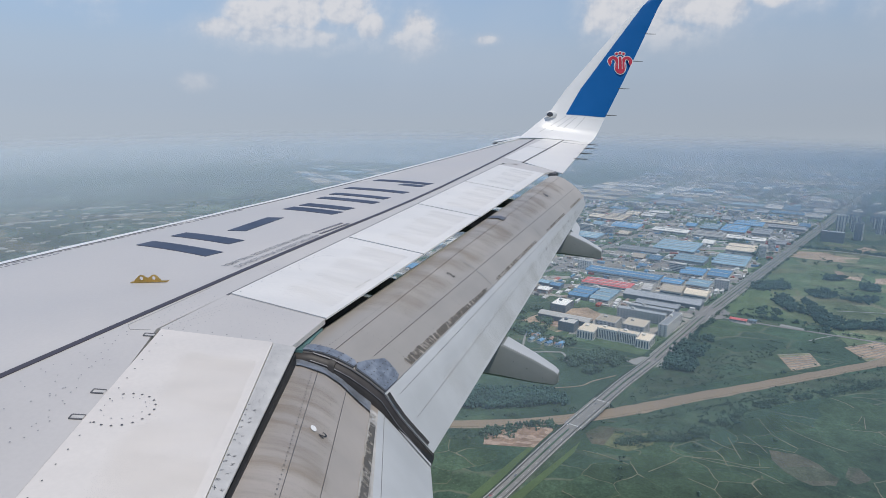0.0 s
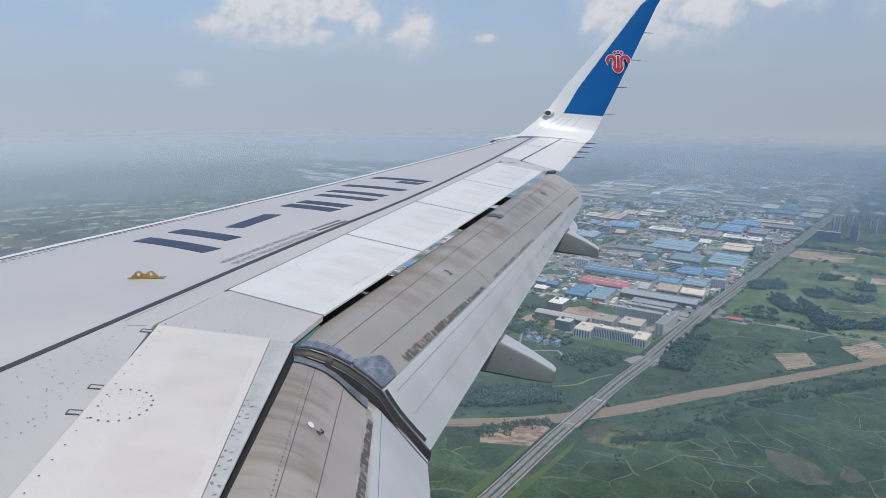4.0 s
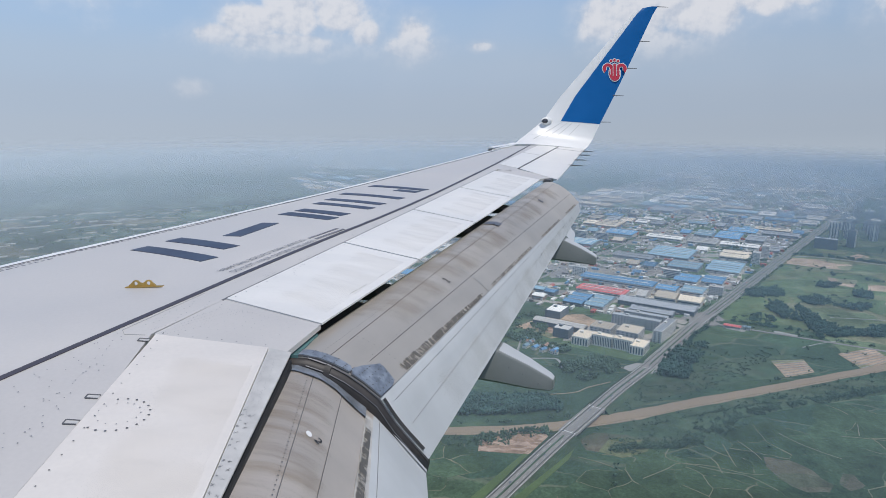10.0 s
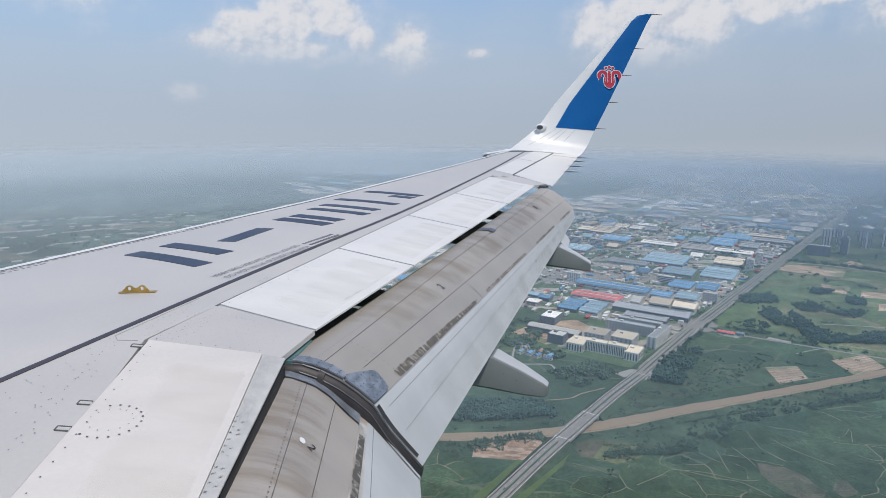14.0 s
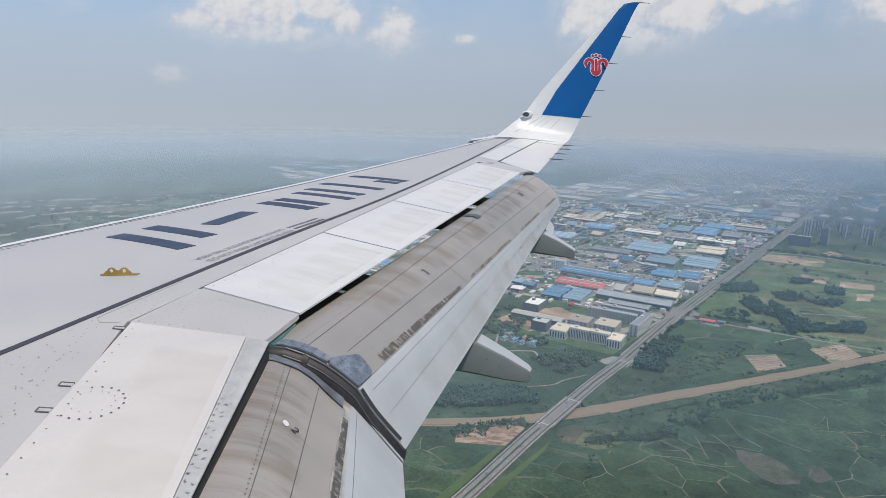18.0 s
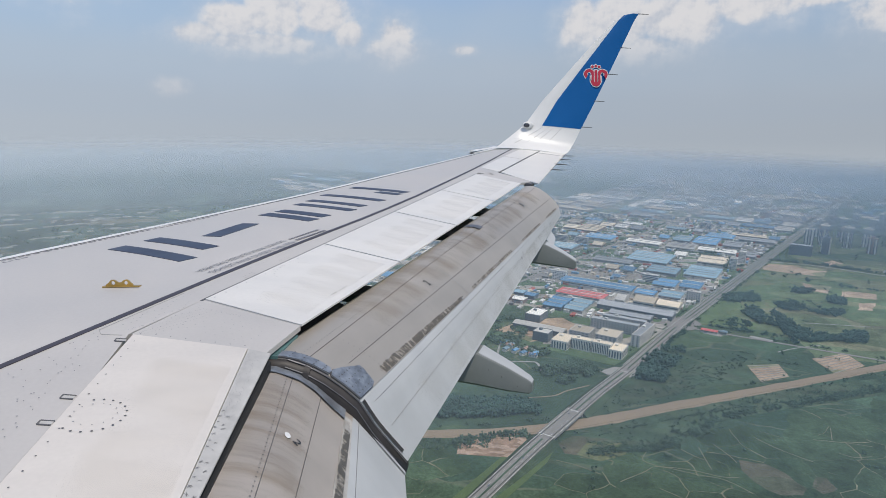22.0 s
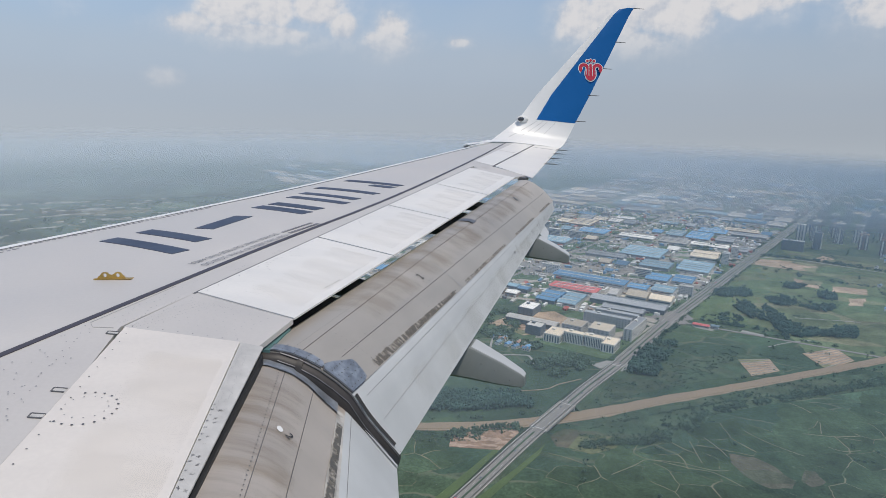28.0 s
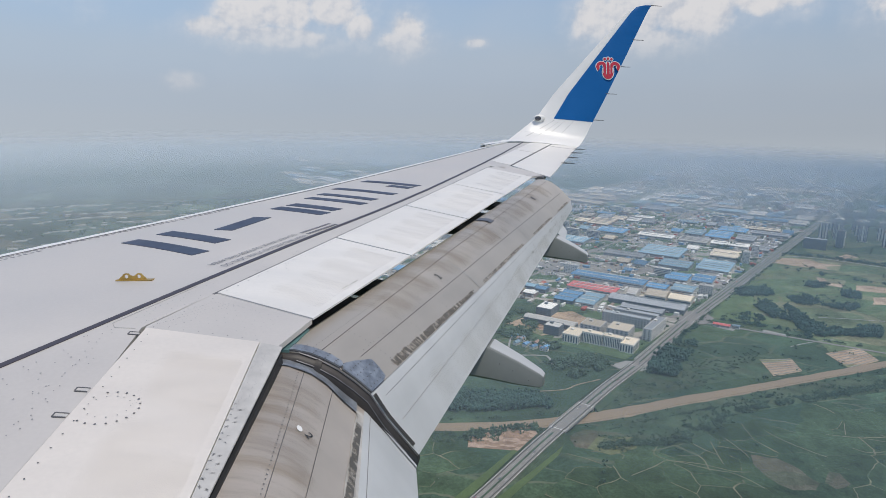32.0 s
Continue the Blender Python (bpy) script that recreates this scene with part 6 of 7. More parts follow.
def sheet_roof(name, colour):
    """Profiled sheet with paler rooflight strips and rusty streaks down the slope."""
    m = surface(name, colour, 0.5, vary=0.22, grain=0.6, blotch=0.05, streak=(0, (1, 5, 1)))
    nt = m.node_tree
    N, L = nt.nodes.new, nt.links.new
    b = nt.nodes["Principled BSDF"]
    was = b.inputs["Base Color"].links[0].from_socket
    wave = N("ShaderNodeTexWave")
    wave.wave_type, wave.bands_direction = "BANDS", "Y"
    wave.inputs["Scale"].default_value, wave.inputs["Distortion"].default_value = 0.045, 0.0
    L(N("ShaderNodeTexCoord").outputs["Object"], wave.inputs["Vector"])
    cut = N("ShaderNodeMapRange")
    L(wave.outputs["Fac"], cut.inputs[0])
    cut.inputs[1].default_value, cut.inputs[2].default_value = 0.93, 0.97
    cut.inputs[4].default_value = 0.35
    info = N("ShaderNodeObjectInfo")
    tone = N("ShaderNodeMapRange")
    L(info.outputs["Random"], tone.inputs[0])
    tone.inputs[3].default_value, tone.inputs[4].default_value = 0.55, 1.32
    scale = N("ShaderNodeVectorMath")
    scale.operation = "SCALE"
    L(was, scale.inputs[0])
    L(tone.outputs[0], scale.inputs[3])
    mx = N("ShaderNodeMix")
    mx.data_type = "RGBA"
    L(cut.outputs[0], mx.inputs[0])
    L(scale.outputs[0], mx.inputs[6])
    mx.inputs[7].default_value = (0.62, 0.64, 0.64, 1)
    L(mx.outputs[2], b.inputs["Base Color"])
    return m


M_ROOF = {k: sheet_roof(k + "_sheet_roof", c) for k, c in ROOFS.items()}
M_WALL = {"pale": surface("pale_render_wall", (0.56, 0.55, 0.51), 0.85, vary=0.12, grain=0.6, blotch=0.1), "grey": surface("grey_wall", (0.29, 0.31, 0.33), 0.8, vary=0.15, grain=0.6, blotch=0.1),
          "dark": surface("dark_wall", (0.16, 0.19, 0.215), 0.8, vary=0.2, grain=0.6, blotch=0.1), "brick": surface("brown_brick_wall", (0.29, 0.22, 0.19), 0.85, vary=0.15, grain=0.6, blotch=0.1),
          "white": surface("white_wall", (0.76, 0.73, 0.66), 0.8, vary=0.08, grain=0.6, blotch=0.1)}
M_PANE = surface("dark_window_glass", (0.15, 0.18, 0.21), 0.15, vary=0.3, grain=0.5, blotch=0.3)
I4 = Matrix.Identity(4)


def shed(la, lb, h, ridges, roof, wall, label, group="sheds of the works estate"):
    """A works hall: walls, a roof of low ridges along b, a window band, vents."""
    t = thing("factory_shed", label, "factory shed", group)
    bm = bmesh.new()
    box(bm, I4, la, lb, h)
    part("wall", bm, M_WALL[wall], t, "", 0)
    bm = bmesh.new()
    step = la / ridges
    for k in range(ridges):
        x0, x1 = -la / 2 + k * step - (0.6 if k == 0 else 0), -la / 2 + (k + 1) * step + (0.6 if k == ridges - 1 else 0)
        prof = ((x0, h - 0.3), (x0, h + 0.4), ((x0 + x1) / 2, h + 0.4 + step * 0.13), (x1, h + 0.4), (x1, h - 0.3))
        lo = [[Vector((x, y, z)) for x, z in prof] for y in (-lb / 2 - 0.6, lb / 2 + 0.6)]
        loft(lo, True, bm)
    rf = part("roof", bm, M_ROOF[roof], t, "", 0)
    if ridges > 1 or la > 25:
        for k in range(ridges):
            bm = bmesh.new()
            x = -la / 2 + (k + 0.5) * step
            box(bm, Matrix.Translation((x, 0, h + 0.3 + step * 0.13)), 1.6, lb * 0.86, 1.0)
            part("ridge_vent", bm, M_ROOF["white" if roof in ("blue", "pale_blue", "red") else "grey"], rf, "", 0)
    for s in (-1, 1):
        bm = bmesh.new()
        box(bm, Matrix.Translation((s * la / 2, 0, h * 0.55)), 0.3, lb * 0.94, h * 0.2)
        part("window_band", bm, M_PANE, t, "", 0)
    bm = bmesh.new()
    box(bm, Matrix.Translation((-la / 2, lb * 0.2, 0)), 0.35, 5, h * 0.5)
    part("door", bm, M_WALL["grey"], t, "", 0)
    return t


def block(la, lb, h, wall, roof, label, name="office_block", category="office building", group="office blocks", cols=6, storeys=5, strips=False, bands=False):
    """A flat-roofed building with a parapet, windows on all sides and a roof hut."""
    t = thing(name, label, category, group)
    bm = bmesh.new()
    box(bm, I4, la, lb, h)
    part("wall", bm, M_WALL[wall], t, "", 0)
    bm = bmesh.new()
    box(bm, Matrix.Translation((0, 0, h + 0.01)), la - 1.2, lb - 1.2, 0.25)
    rf = part("roof", bm, M_ROOF[roof], t, "", 0)
    bm = bmesh.new()
    for x, y, sx, sy in ((0, -lb / 2 + 0.3, la, 0.6), (0, lb / 2 - 0.3, la, 0.6), (-la / 2 + 0.3, 0, 0.6, lb - 1.2), (la / 2 - 0.3, 0, 0.6, lb - 1.2)):
        box(bm, Matrix.Translation((x, y, h)), sx, sy, 1.1)
    part("parapet", bm, M_WALL[wall], t, "", 0)
    bm = bmesh.new()
    box(bm, Matrix.Translation((la * 0.15, lb * 0.2, h + 0.25)), min(6, la * 0.4), min(6, lb * 0.3), 3.0)
    part("roof_hut", bm, M_WALL[wall], rf, "", 0)
    for axis in (0, 1):
        ln, off = (lb, la) if axis == 0 else (la, lb)
        n = max(2, int(cols * ln / max(la, lb)))
        for s in (-1, 1):
            rows = [(h * 0.12, h * 0.78)] if strips else [(h * (i + 0.3) / storeys, h * 0.5 / storeys) for i in range(storeys)]
            for k in range(1 if bands else n):
                y, wide = (0.0, ln * 0.9) if bands else (-ln / 2 + (k + 0.5) * ln / n, ln / n * 0.46)
                for z, hh in rows:
                    bm = bmesh.new()
                    m = Matrix.Translation((s * off / 2, y, z)) if axis == 0 else Matrix.Translation((y, s * off / 2, z))
                    box(bm, m, *((0.3, wide, hh) if axis == 0 else (wide, 0.3, hh)))
                    part("window_band" if bands else "window", bm, M_PANE, t, "", 0)
    return t


def put(ob, a, b, turn=0.0):
    ob.matrix_basis = place(a, b, turn)
    return ob


# known halls and blocks near the junction; the estate's grid lies a little askew to the road
GRID = 7.0
for la, lb, h, r, roof, wall, label, a, b in (
        (46, 108, 9, 4, "red", "pale", "works hall with red ridged roof", 46, 235), (48, 172, 10, 2, "blue", "pale", "long works hall with blue ridged roof", 145, 242),
        (78, 42, 8, 3, "blue", "dark", "works hall with blue ridged roof", -45, 247), (84, 40, 8, 3, "pale_blue", "pale", "works hall with pale blue roof", -34, 202),
        (42, 156, 10, 1, "grey", "dark", "long hall with dark grey roof", 20, 98), (30, 84, 9, 1, "grey", "dark", "long hall with dark grey roof", -28, 90),
        (54, 44, 12, 1, "cream", "pale", "cream roofed workshop hall", 88, 102), (46, 46, 12, 1, "cream", "pale", "cream roofed workshop hall", 92, 52),
        (54, 20, 9, 1, "white", "pale", "narrow white roofed hall", 78, 152), (66, 52, 9, 2, "blue", "pale", "works hall with blue roof", 270, 121),
        (66, 46, 9, 2, "blue", "pale", "works hall with blue roof", 292, 67), (42, 44, 9, 2, "blue", "pale", "works hall with blue roof", 155, 128),
        (54, 48, 9, 2, "pale_blue", "pale", "works hall with pale blue roof", 178, 76), (70, 74, 9, 3, "pale_blue", "grey", "works hall with faded blue roof", 392, 170),
        (112, 78, 9, 5, "pale_blue", "pale", "wide works hall with faded blue roof", 442, 84), (84, 70, 12, 2, "cream", "pale", "hall with plain cream roof", 584, 100),
        (120, 108, 9, 6, "pale_blue", "grey", "wide works hall with faded blue roof", 512, 248), (24, 102, 10, 1, "white", "dark", "long white roofed open shed", -220, 196),
        (26, 24, 9, 1, "blue", "dark", "small hall with blue roof", -38, 318), (26, 24, 9, 1, "pale_blue", "dark", "small hall with pale blue roof", -34, 348),
        (24, 26, 9, 1, "white", "brick", "small hall with white roof and brick walls", -82, 322), (24, 26, 9, 1, "cream", "brick", "small hall with cream roof and brick walls", -78, 356),
        (118, 104, 11, 2, "white", "white", "big hall with broad white roof", -150, 815), (190, 96, 11, 6, "cream", "pale", "large sunlit hall with cream roof", 345, 860),
        (190, 84, 11, 5, "white", "pale", "large sunlit hall with white roof", 365, 765), (84, 74, 10, 4, "white", "pale", "hall with bright white ridged roof", 290, 605),
        (84, 70, 10, 4, "white", "pale", "hall with bright white ridged roof", 300, 525), (84, 70, 10, 4, "white", "pale", "hall with bright white ridged roof", 318, 446),
        (12, 30, 5, 1, "red", "pale", "low roadside building with red roof", -10, -62), (10, 14, 6, 1, "pale_blue", "pale", "low roadside building with blue roof", -2, -86)):
    t = shed(la, lb, h, r, roof, wall, label, "roadside buildings" if label.startswith("low roadside") else "sheds of the works estate")
    put(t, a, b, GRID)
put(block(46, 32, 15, "dark", "white", "dark walled block with pale roof", storeys=4), -160, 236, GRID)
put(block(26, 30, 17, "dark", "white", "dark walled block with pale roof", storeys=4), -258, 168, GRID)
put(block(18, 30, 22, "pale", "white", "pale many-windowed office block", storeys=6), 188, 30, GRID)
put(block(16, 34, 22, "white", "white", "pale slab office block", storeys=6), 150, 345, GRID)
put(block(18, 18, 30, "white", "white", "white office tower with glass front", storeys=8), 560, 42, GRID)
put(block(18, 18, 32, "white", "white", "white office tower with glass front", storeys=8), 655, 42, GRID)
# campus of pale offices: a front row with tall windows, courts and wings behind it
put(block(44, 30, 15, "white", "cream", "pale office block with tall windows", strips=True, cols=10, storeys=4), -262, 124, GRID)
put(block(16, 36, 20, "white", "cream", "pale office block with tall windows", strips=True, cols=12, storeys=5), -256, 90, GRID)
put(block(16, 34, 20, "white", "cream", "pale office block with tall windows", strips=True, cols=11, storeys=5), -250, 54, GRID)
put(block(40, 24, 15, "white", "cream", "pale office block with tall windows", strips=True, cols=9, storeys=4), -242, 27, GRID)
put(block(40, 38, 19, "pale", "cream", "pale block with beige flat roof", storeys=5), -205, 114, GRID)
put(block(44, 40, 19, "pale", "cream", "pale block with beige flat roof", storeys=5), -192, 66, GRID)
put(block(86, 16, 22, "white", "grey", "long white many-windowed office wing", cols=14, storeys=6), -140, 22, 3)
put(block(15, 92, 20, "pale", "grey", "long grey roofed office wing", cols=16, storeys=5), -124, 84, GRID)
put(block(14, 84, 20, "pale", "grey", "long grey roofed office wing", cols=15, storeys=5), -92, 78, GRID)

# the rest of the works estate
protos = []
for la, lb, h, r in ((80, 52, 8, 3), (58, 40, 7, 2), (110, 70, 9, 5), (46, 30, 7, 1), (70, 84, 9, 4), (44, 104, 8, 2), (26, 20, 6, 1), (36, 62, 7, 2)):
    for roof, wall in (("blue", "pale"), ("pale_blue", "grey"), ("white", "pale"), ("grey", "grey"), ("cream", "brick")):
        words = {"blue": "works hall with blue sheet roof", "pale_blue": "works hall with faded blue roof", "white": "works hall with white sheet roof", "grey": "works hall with grey roof", "cream": "works hall with cream roof and brick walls"}[roof]
        protos.append((la, lb, roof, shed(la, lb, h, r, roof, wall, words)))
blocks = [block(14, 40, 20, "pale", "white", "pale slab office block", bands=True, storeys=5), block(16, 30, 16, "brick", "grey", "brown brick office block", bands=True, storeys=4), block(14, 50, 17, "white", "white", "long white dormitory block", bands=True, storeys=5)]
rng = random.Random(7)
placed, far_sheds = 0, []
weights = {"blue": 4, "pale_blue": 4, "white": 5, "grey": 4, "cream": 4}
taken = set()


def claim(ob, a, b, turn):
    """Put the first copy itself, then copies of it."""
    if ob.name not in taken:
        taken.add(ob.name)
        return put(ob, a, b, turn)
    return copy_thing(ob, place(a, b, turn))


# ground already built on: centre and half sizes in a and b
BUILT = [(50, 180, 175, 190), (390, 120, 100, 100), (510, 250, 80, 75), (585, 90, 70, 70), (-150, 815, 75, 75), (355, 815, 110, 120), (305, 525, 65, 130), (160, 340, 30, 30), (-60, 335, 50, 45)]


def free(a, b, la, lb):
    if any(abs(a - ca) < ha + la / 2 and abs(b - cb) < hb + lb / 2 for ca, cb, ha, hb in BUILT):
        return False
    if min(abs(b - 408), abs(b - 708)) < 12 + lb / 2:
        return False
    return all(abs(a - (a0 + (a1 - a0) * (b - b0) / (b1 - b0))) > 11 + la / 2 for a0, b0, a1, b1, w in STREETS if abs(b1 - b0) > 100 and a0 > 0 and b1 > 0)


row_a = -60
while row_a < 2900:
    depth = rng.choice((36, 48, 60, 72, 84, 112))
    b = 26
    while b < 950:
        a = row_a + depth / 2 - 0.16 * b + 20
        if rng.random() < (0.10 if row_a < 1300 else 0.24) or (row_a > 1500 and noise.noise(Vector((row_a / 420, b / 420, 5))) > 0.10):
            b += rng.uniform(30, 80)
            continue
        fit_in = [p for p in protos if p[0] <= depth]
        if rng.random() < 0.10:
            ob, turn = rng.choice(blocks), rng.choice((0, 90))
            la, span = (20, 54) if turn == 0 else (54, 22)
        else:
            la, lb, roof, ob = rng.choices(fit_in, [weights[p[2]] * (p[0] / 60) ** 1.5 for p in fit_in])[0]
            span, turn = lb, 0
        if a - la / 2 < estate_front(b + span / 2) + 14 or not free(a, b + span / 2, la, span):
            b += 14
            continue
        if placed < 330 or ob.name not in taken:
            claim(ob, a, b + span / 2, turn + GRID)
        else:
            far_sheds.append((a, b + span / 2, la, span, rng.choice((6, 7, 8)), rng.choice((0, 1, 1, 1, 2, 3, 4, 4))))
        placed += 1
        b += span + rng.uniform(6, 18)
    row_a += depth + rng.uniform(9, 20)
# left over prototypes stand further along the estate
for k, (la, lb, roof, ob) in enumerate(protos):
    if ob.name not in taken:
        claim(ob, 3000 + 130 * (k // 6), 100 + 130 * (k % 6), GRID)
for ob in blocks:
    if ob.name not in taken:
        claim(ob, 3000, -60, 90)

# small stores, containers, tanks and lorries in the yards
M_YARD_BITS = bpy.data.materials.new("yard_bits_paint")
M_YARD_BITS.use_nodes = True
nt = M_YARD_BITS.node_tree
pick = nt.nodes.new("ShaderNodeValToRGB")
pick.color_ramp.interpolation = "CONSTANT"
for i, (at, c) in enumerate(((0.0, (0.80, 0.78, 0.72)), (0.93, (0.45, 0.12, 0.09)), (0.34, (0.55, 0.52, 0.47)), (0.52, (0.16, 0.33, 0.50)), (0.64, (0.20, 0.19, 0.18)), (0.78, (0.70, 0.62, 0.48)), (0.86, (0.36, 0.27, 0.20)))):
    e = pick.color_ramp.elements[i] if i < 2 else pick.color_ramp.elements.new(at)
    e.position, e.color = at, (*c, 1)
nt.links.new(nt.nodes.new("ShaderNodeNewGeometry").outputs["Random Per Island"], pick.inputs[0])
nt.links.new(pick.outputs[0], nt.nodes["Principled BSDF"].inputs["Base Color"])
nt.nodes["Principled BSDF"].inputs["Roughness"].default_value = 0.7
bits = bmesh.new()
for k in range(3600):
    b = rng.uniform(20, 950)
    a = rng.uniform(estate_front(b) + 10, 2500)
    if min(abs(b - 408), abs(b - 708)) > 9:
        box(bits, place(a - 0.16 * b + 20, b, GRID + rng.choice((0, 90)), 0.2), rng.uniform(4, 9), rng.uniform(5, 24), rng.uniform(2.5, 6))
tagged(part("yard_bits", bits, M_YARD_BITS, None, "small stores, containers and lorries in the works yards", 0), category="yard clutter", kind="stuff")

# far estate: rows of plain halls too distant to pick apart
for k in range(210):
    x = rng.uniform(2300, 4300)
    y = x * rng.uniform(-0.10, 0.30)
    q = Vector((x, y)) - JUNCTION
    far_sheds.append((q.dot(ROAD_DIR), q.dot(ROAD_LEFT), rng.uniform(30, 70), rng.uniform(60, 150), 9, rng.choice((0, 1, 1, 1, 3, 4, 4))))
for k in range(170):
    a = rng.uniform(1200, 2800)
    far_sheds.append((a, -rng.uniform(40 if a > 1700 else 380, 1500), rng.uniform(20, 50), rng.uniform(30, 90), 9, rng.randrange(6)))
for k, roof in enumerate(("blue", "white", "grey", "pale_blue", "cream", "brown")):
    bm = bmesh.new()
    for a, b, la, lb, h, pick in far_sheds:
        if pick == k and gp(a, b).xy.length < 4850:
            m = place(a, b, GRID)
            lo = [[m @ Vector((x, y, z)) for x, z in ((-la / 2, 0), (-la / 2, h), (0, h + la * 0.06), (la / 2, h), (la / 2, 0))] for y in (-lb / 2, lb / 2)]
            loft(lo, True, bm)
    tagged(part("distant_sheds", bm, M_ROOF[roof], None, "distant works sheds with %s roofs" % roof.replace("_", " "), 0), category="sheds", kind="stuff")

# pale crop covers and yards on the far plain ahead
far_rng = random.Random(5)
bm = bmesh.new()
for k in range(190):
    if k < 120:
        d = 2080 + 90 * far_rng.randrange(8) + far_rng.gauss(0, 14)
        an = radians(far_rng.uniform(24, 41))
    else:
        d, an = far_rng.uniform(2700, 4300), radians(far_rng.uniform(8, 42))
    ln, wd = far_rng.uniform(12, 34) * far_rng.choice((1, 1, 3)), far_rng.uniform(3, 12)
    box(bm, Matrix.Translation((d * math.cos(an), d * math.sin(an), GROUND)) @ Matrix.Rotation(an + math.pi / 2 + far_rng.gauss(0, 0.12), 4, "Z"), ln, wd, 2.5)
tagged(part("crop_covers", bm, M_NET, None, "pale strips of crop covers and roofs on the far plain", 0), category="crop covers", kind="stuff")


# residential towers
def tower(h, wall, label):
    t = thing("apartment_tower", label, "apartment tower", "apartment towers")
    bm = bmesh.new()
    box(bm, I4, 16, 26, h)
    box(bm, Matrix.Translation((0, -8, 0)), 20, 6, h - 2)
    box(bm, Matrix.Translation((0, 8, 0)), 20, 6, h - 2)
    part("wall", bm, M_WALL[wall], t, "", 0)
    bm = bmesh.new()
    box(bm, Matrix.Translation((0, 0, h + 0.02)), 8, 10, 5)
    part("roof_hut", bm, M_WALL[wall], t, "", 0)
    for y in (-12, -4, 4, 12):
        for s in (-1, 1):
            bm = bmesh.new()
            box(bm, Matrix.Translation((s * 8.05, y, 2)), 0.5, 2.2, h - 5)
            part("window_strip", bm, M_PANE, t, "", 0)
    for y in (-8, 8):
        for s in (-1, 1):
            bm = bmesh.new()
            box(bm, Matrix.Translation((s * 10.5, y, 0.6)), 1.4, 4.2, h - 4)
            part("balcony_column", bm, M_WALL["white" if wall != "white" else "grey"], t, "", 0)
    return t


tw = [tower(58, "pale", "tall pale apartment tower"), tower(48, "brick", "tall brown apartment tower"), tower(66, "white", "tall white apartment tower"), tower(52, "dark", "unfinished dark grey apartment tower")]
spots = [(1034, -62), (1090, -95), (1144, -83), (1195, -140), (1162, -206), (1290, -120), (1337, -205), (1408, -70), (1478, -140), (1240, -60), (1100, -160), (1060, -230), (1260, -270), (1420, -250), (1530, -60), (1600, -130), (1010, -290), (1180, -330), (1380, -330), (1500, -220)]
for k, (a, b) in enumerate(spots):
    claim(tw[(k * 5 + k // 3) % 3], a, b, GRID)
claim(tw[3], 960, -120, 90)
put(block(24, 60, 30, "dark", "grey", "unfinished dark concrete frame building", "frame_building", "building", "", bands=True, storeys=9), 885, -66, GRID)


# cars on the main road
def car(colour, label):
    t = thing("car", label, "car", "cars on the road")
    bm = bmesh.new()
    loft([[Vector((x, y, z)) for x, z in ((-2.2, 0.3), (-2.2, 0.8), (-1.9, 0.95), (1.3, 0.95), (2.1, 0.75), (2.2, 0.35))] for y in (-0.88, 0.88)], True, bm)
    part("body", bm, colour, t, "", 0)
    bm = bmesh.new()
    loft([[Vector((x, y * k, z)) for x, z in ((-1.7, 0.95), (-1.2, 1.5), (0.3, 1.5), (1.0, 0.95))] for y, k in ((-0.8, 1), (0.8, 1))], True, bm)
    part("cabin", bm, M_PANE, t, "", 0)
    for x in (-1.35, 1.35):
        for y in (-0.8, 0.8):
            bm = bmesh.new()
            bmesh.ops.create_cone(bm, cap_ends=True, segments=10, radius1=0.33, radius2=0.33, depth=0.22, matrix=Matrix.Translation((x, y, 0.33)) @ Matrix.Rotation(radians(90), 4, "X"))
            part("wheel", bm, M_DARK, t, "", 0)
    return t


cars = [car(M_WALL["white"], "small white car on the road"), car(M_ROOF["red"], "small red car on the road"), car(M_WALL["dark"], "small dark car on the road"), car(M_WALL["grey"], "small grey car on the road")]
for k in range(30):
    a = -840 + 62 * k + rng.uniform(-20, 20)
    b = rng.choice((-6.0, -2.9, 2.9, 6.0))
    m = on_road(a, b, road_z(a) + 0.02) @ Matrix.Rotation(0 if b < 0 else math.pi, 4, "Z")
    ob = cars[(k * 3) % 4 if k > 3 else k]
    if k < 4:
        ob.matrix_basis = m
    else:
        copy_thing(ob, m)


# village houses
def house(roof, label):
    t = thing("village_house", label, "house", "village houses")
    bm = bmesh.new()
    box(bm, I4, 8, 13, 5.5)
    part("wall", bm, M_WALL["white"], t, "", 0)
    bm = bmesh.new()
    prof = ((-4.6, 5.3), (0, 7.6), (4.6, 5.3), (4.6, 5.0), (-4.6, 5.0))
    loft([[Vector((x, y, z)) for x, z in prof] for y in (-7, 7)], True, bm)
    part("roof", bm, M_ROOF[roof], t, "", 0)
    for s in (-1, 1):
        for y in (-4, 0, 4):
            bm = bmesh.new()
            box(bm, Matrix.Translation((s * 4, y, 1.5)), 0.25, 1.6, 1.8)
            part("window", bm, M_PANE, t, "", 0)
    return t


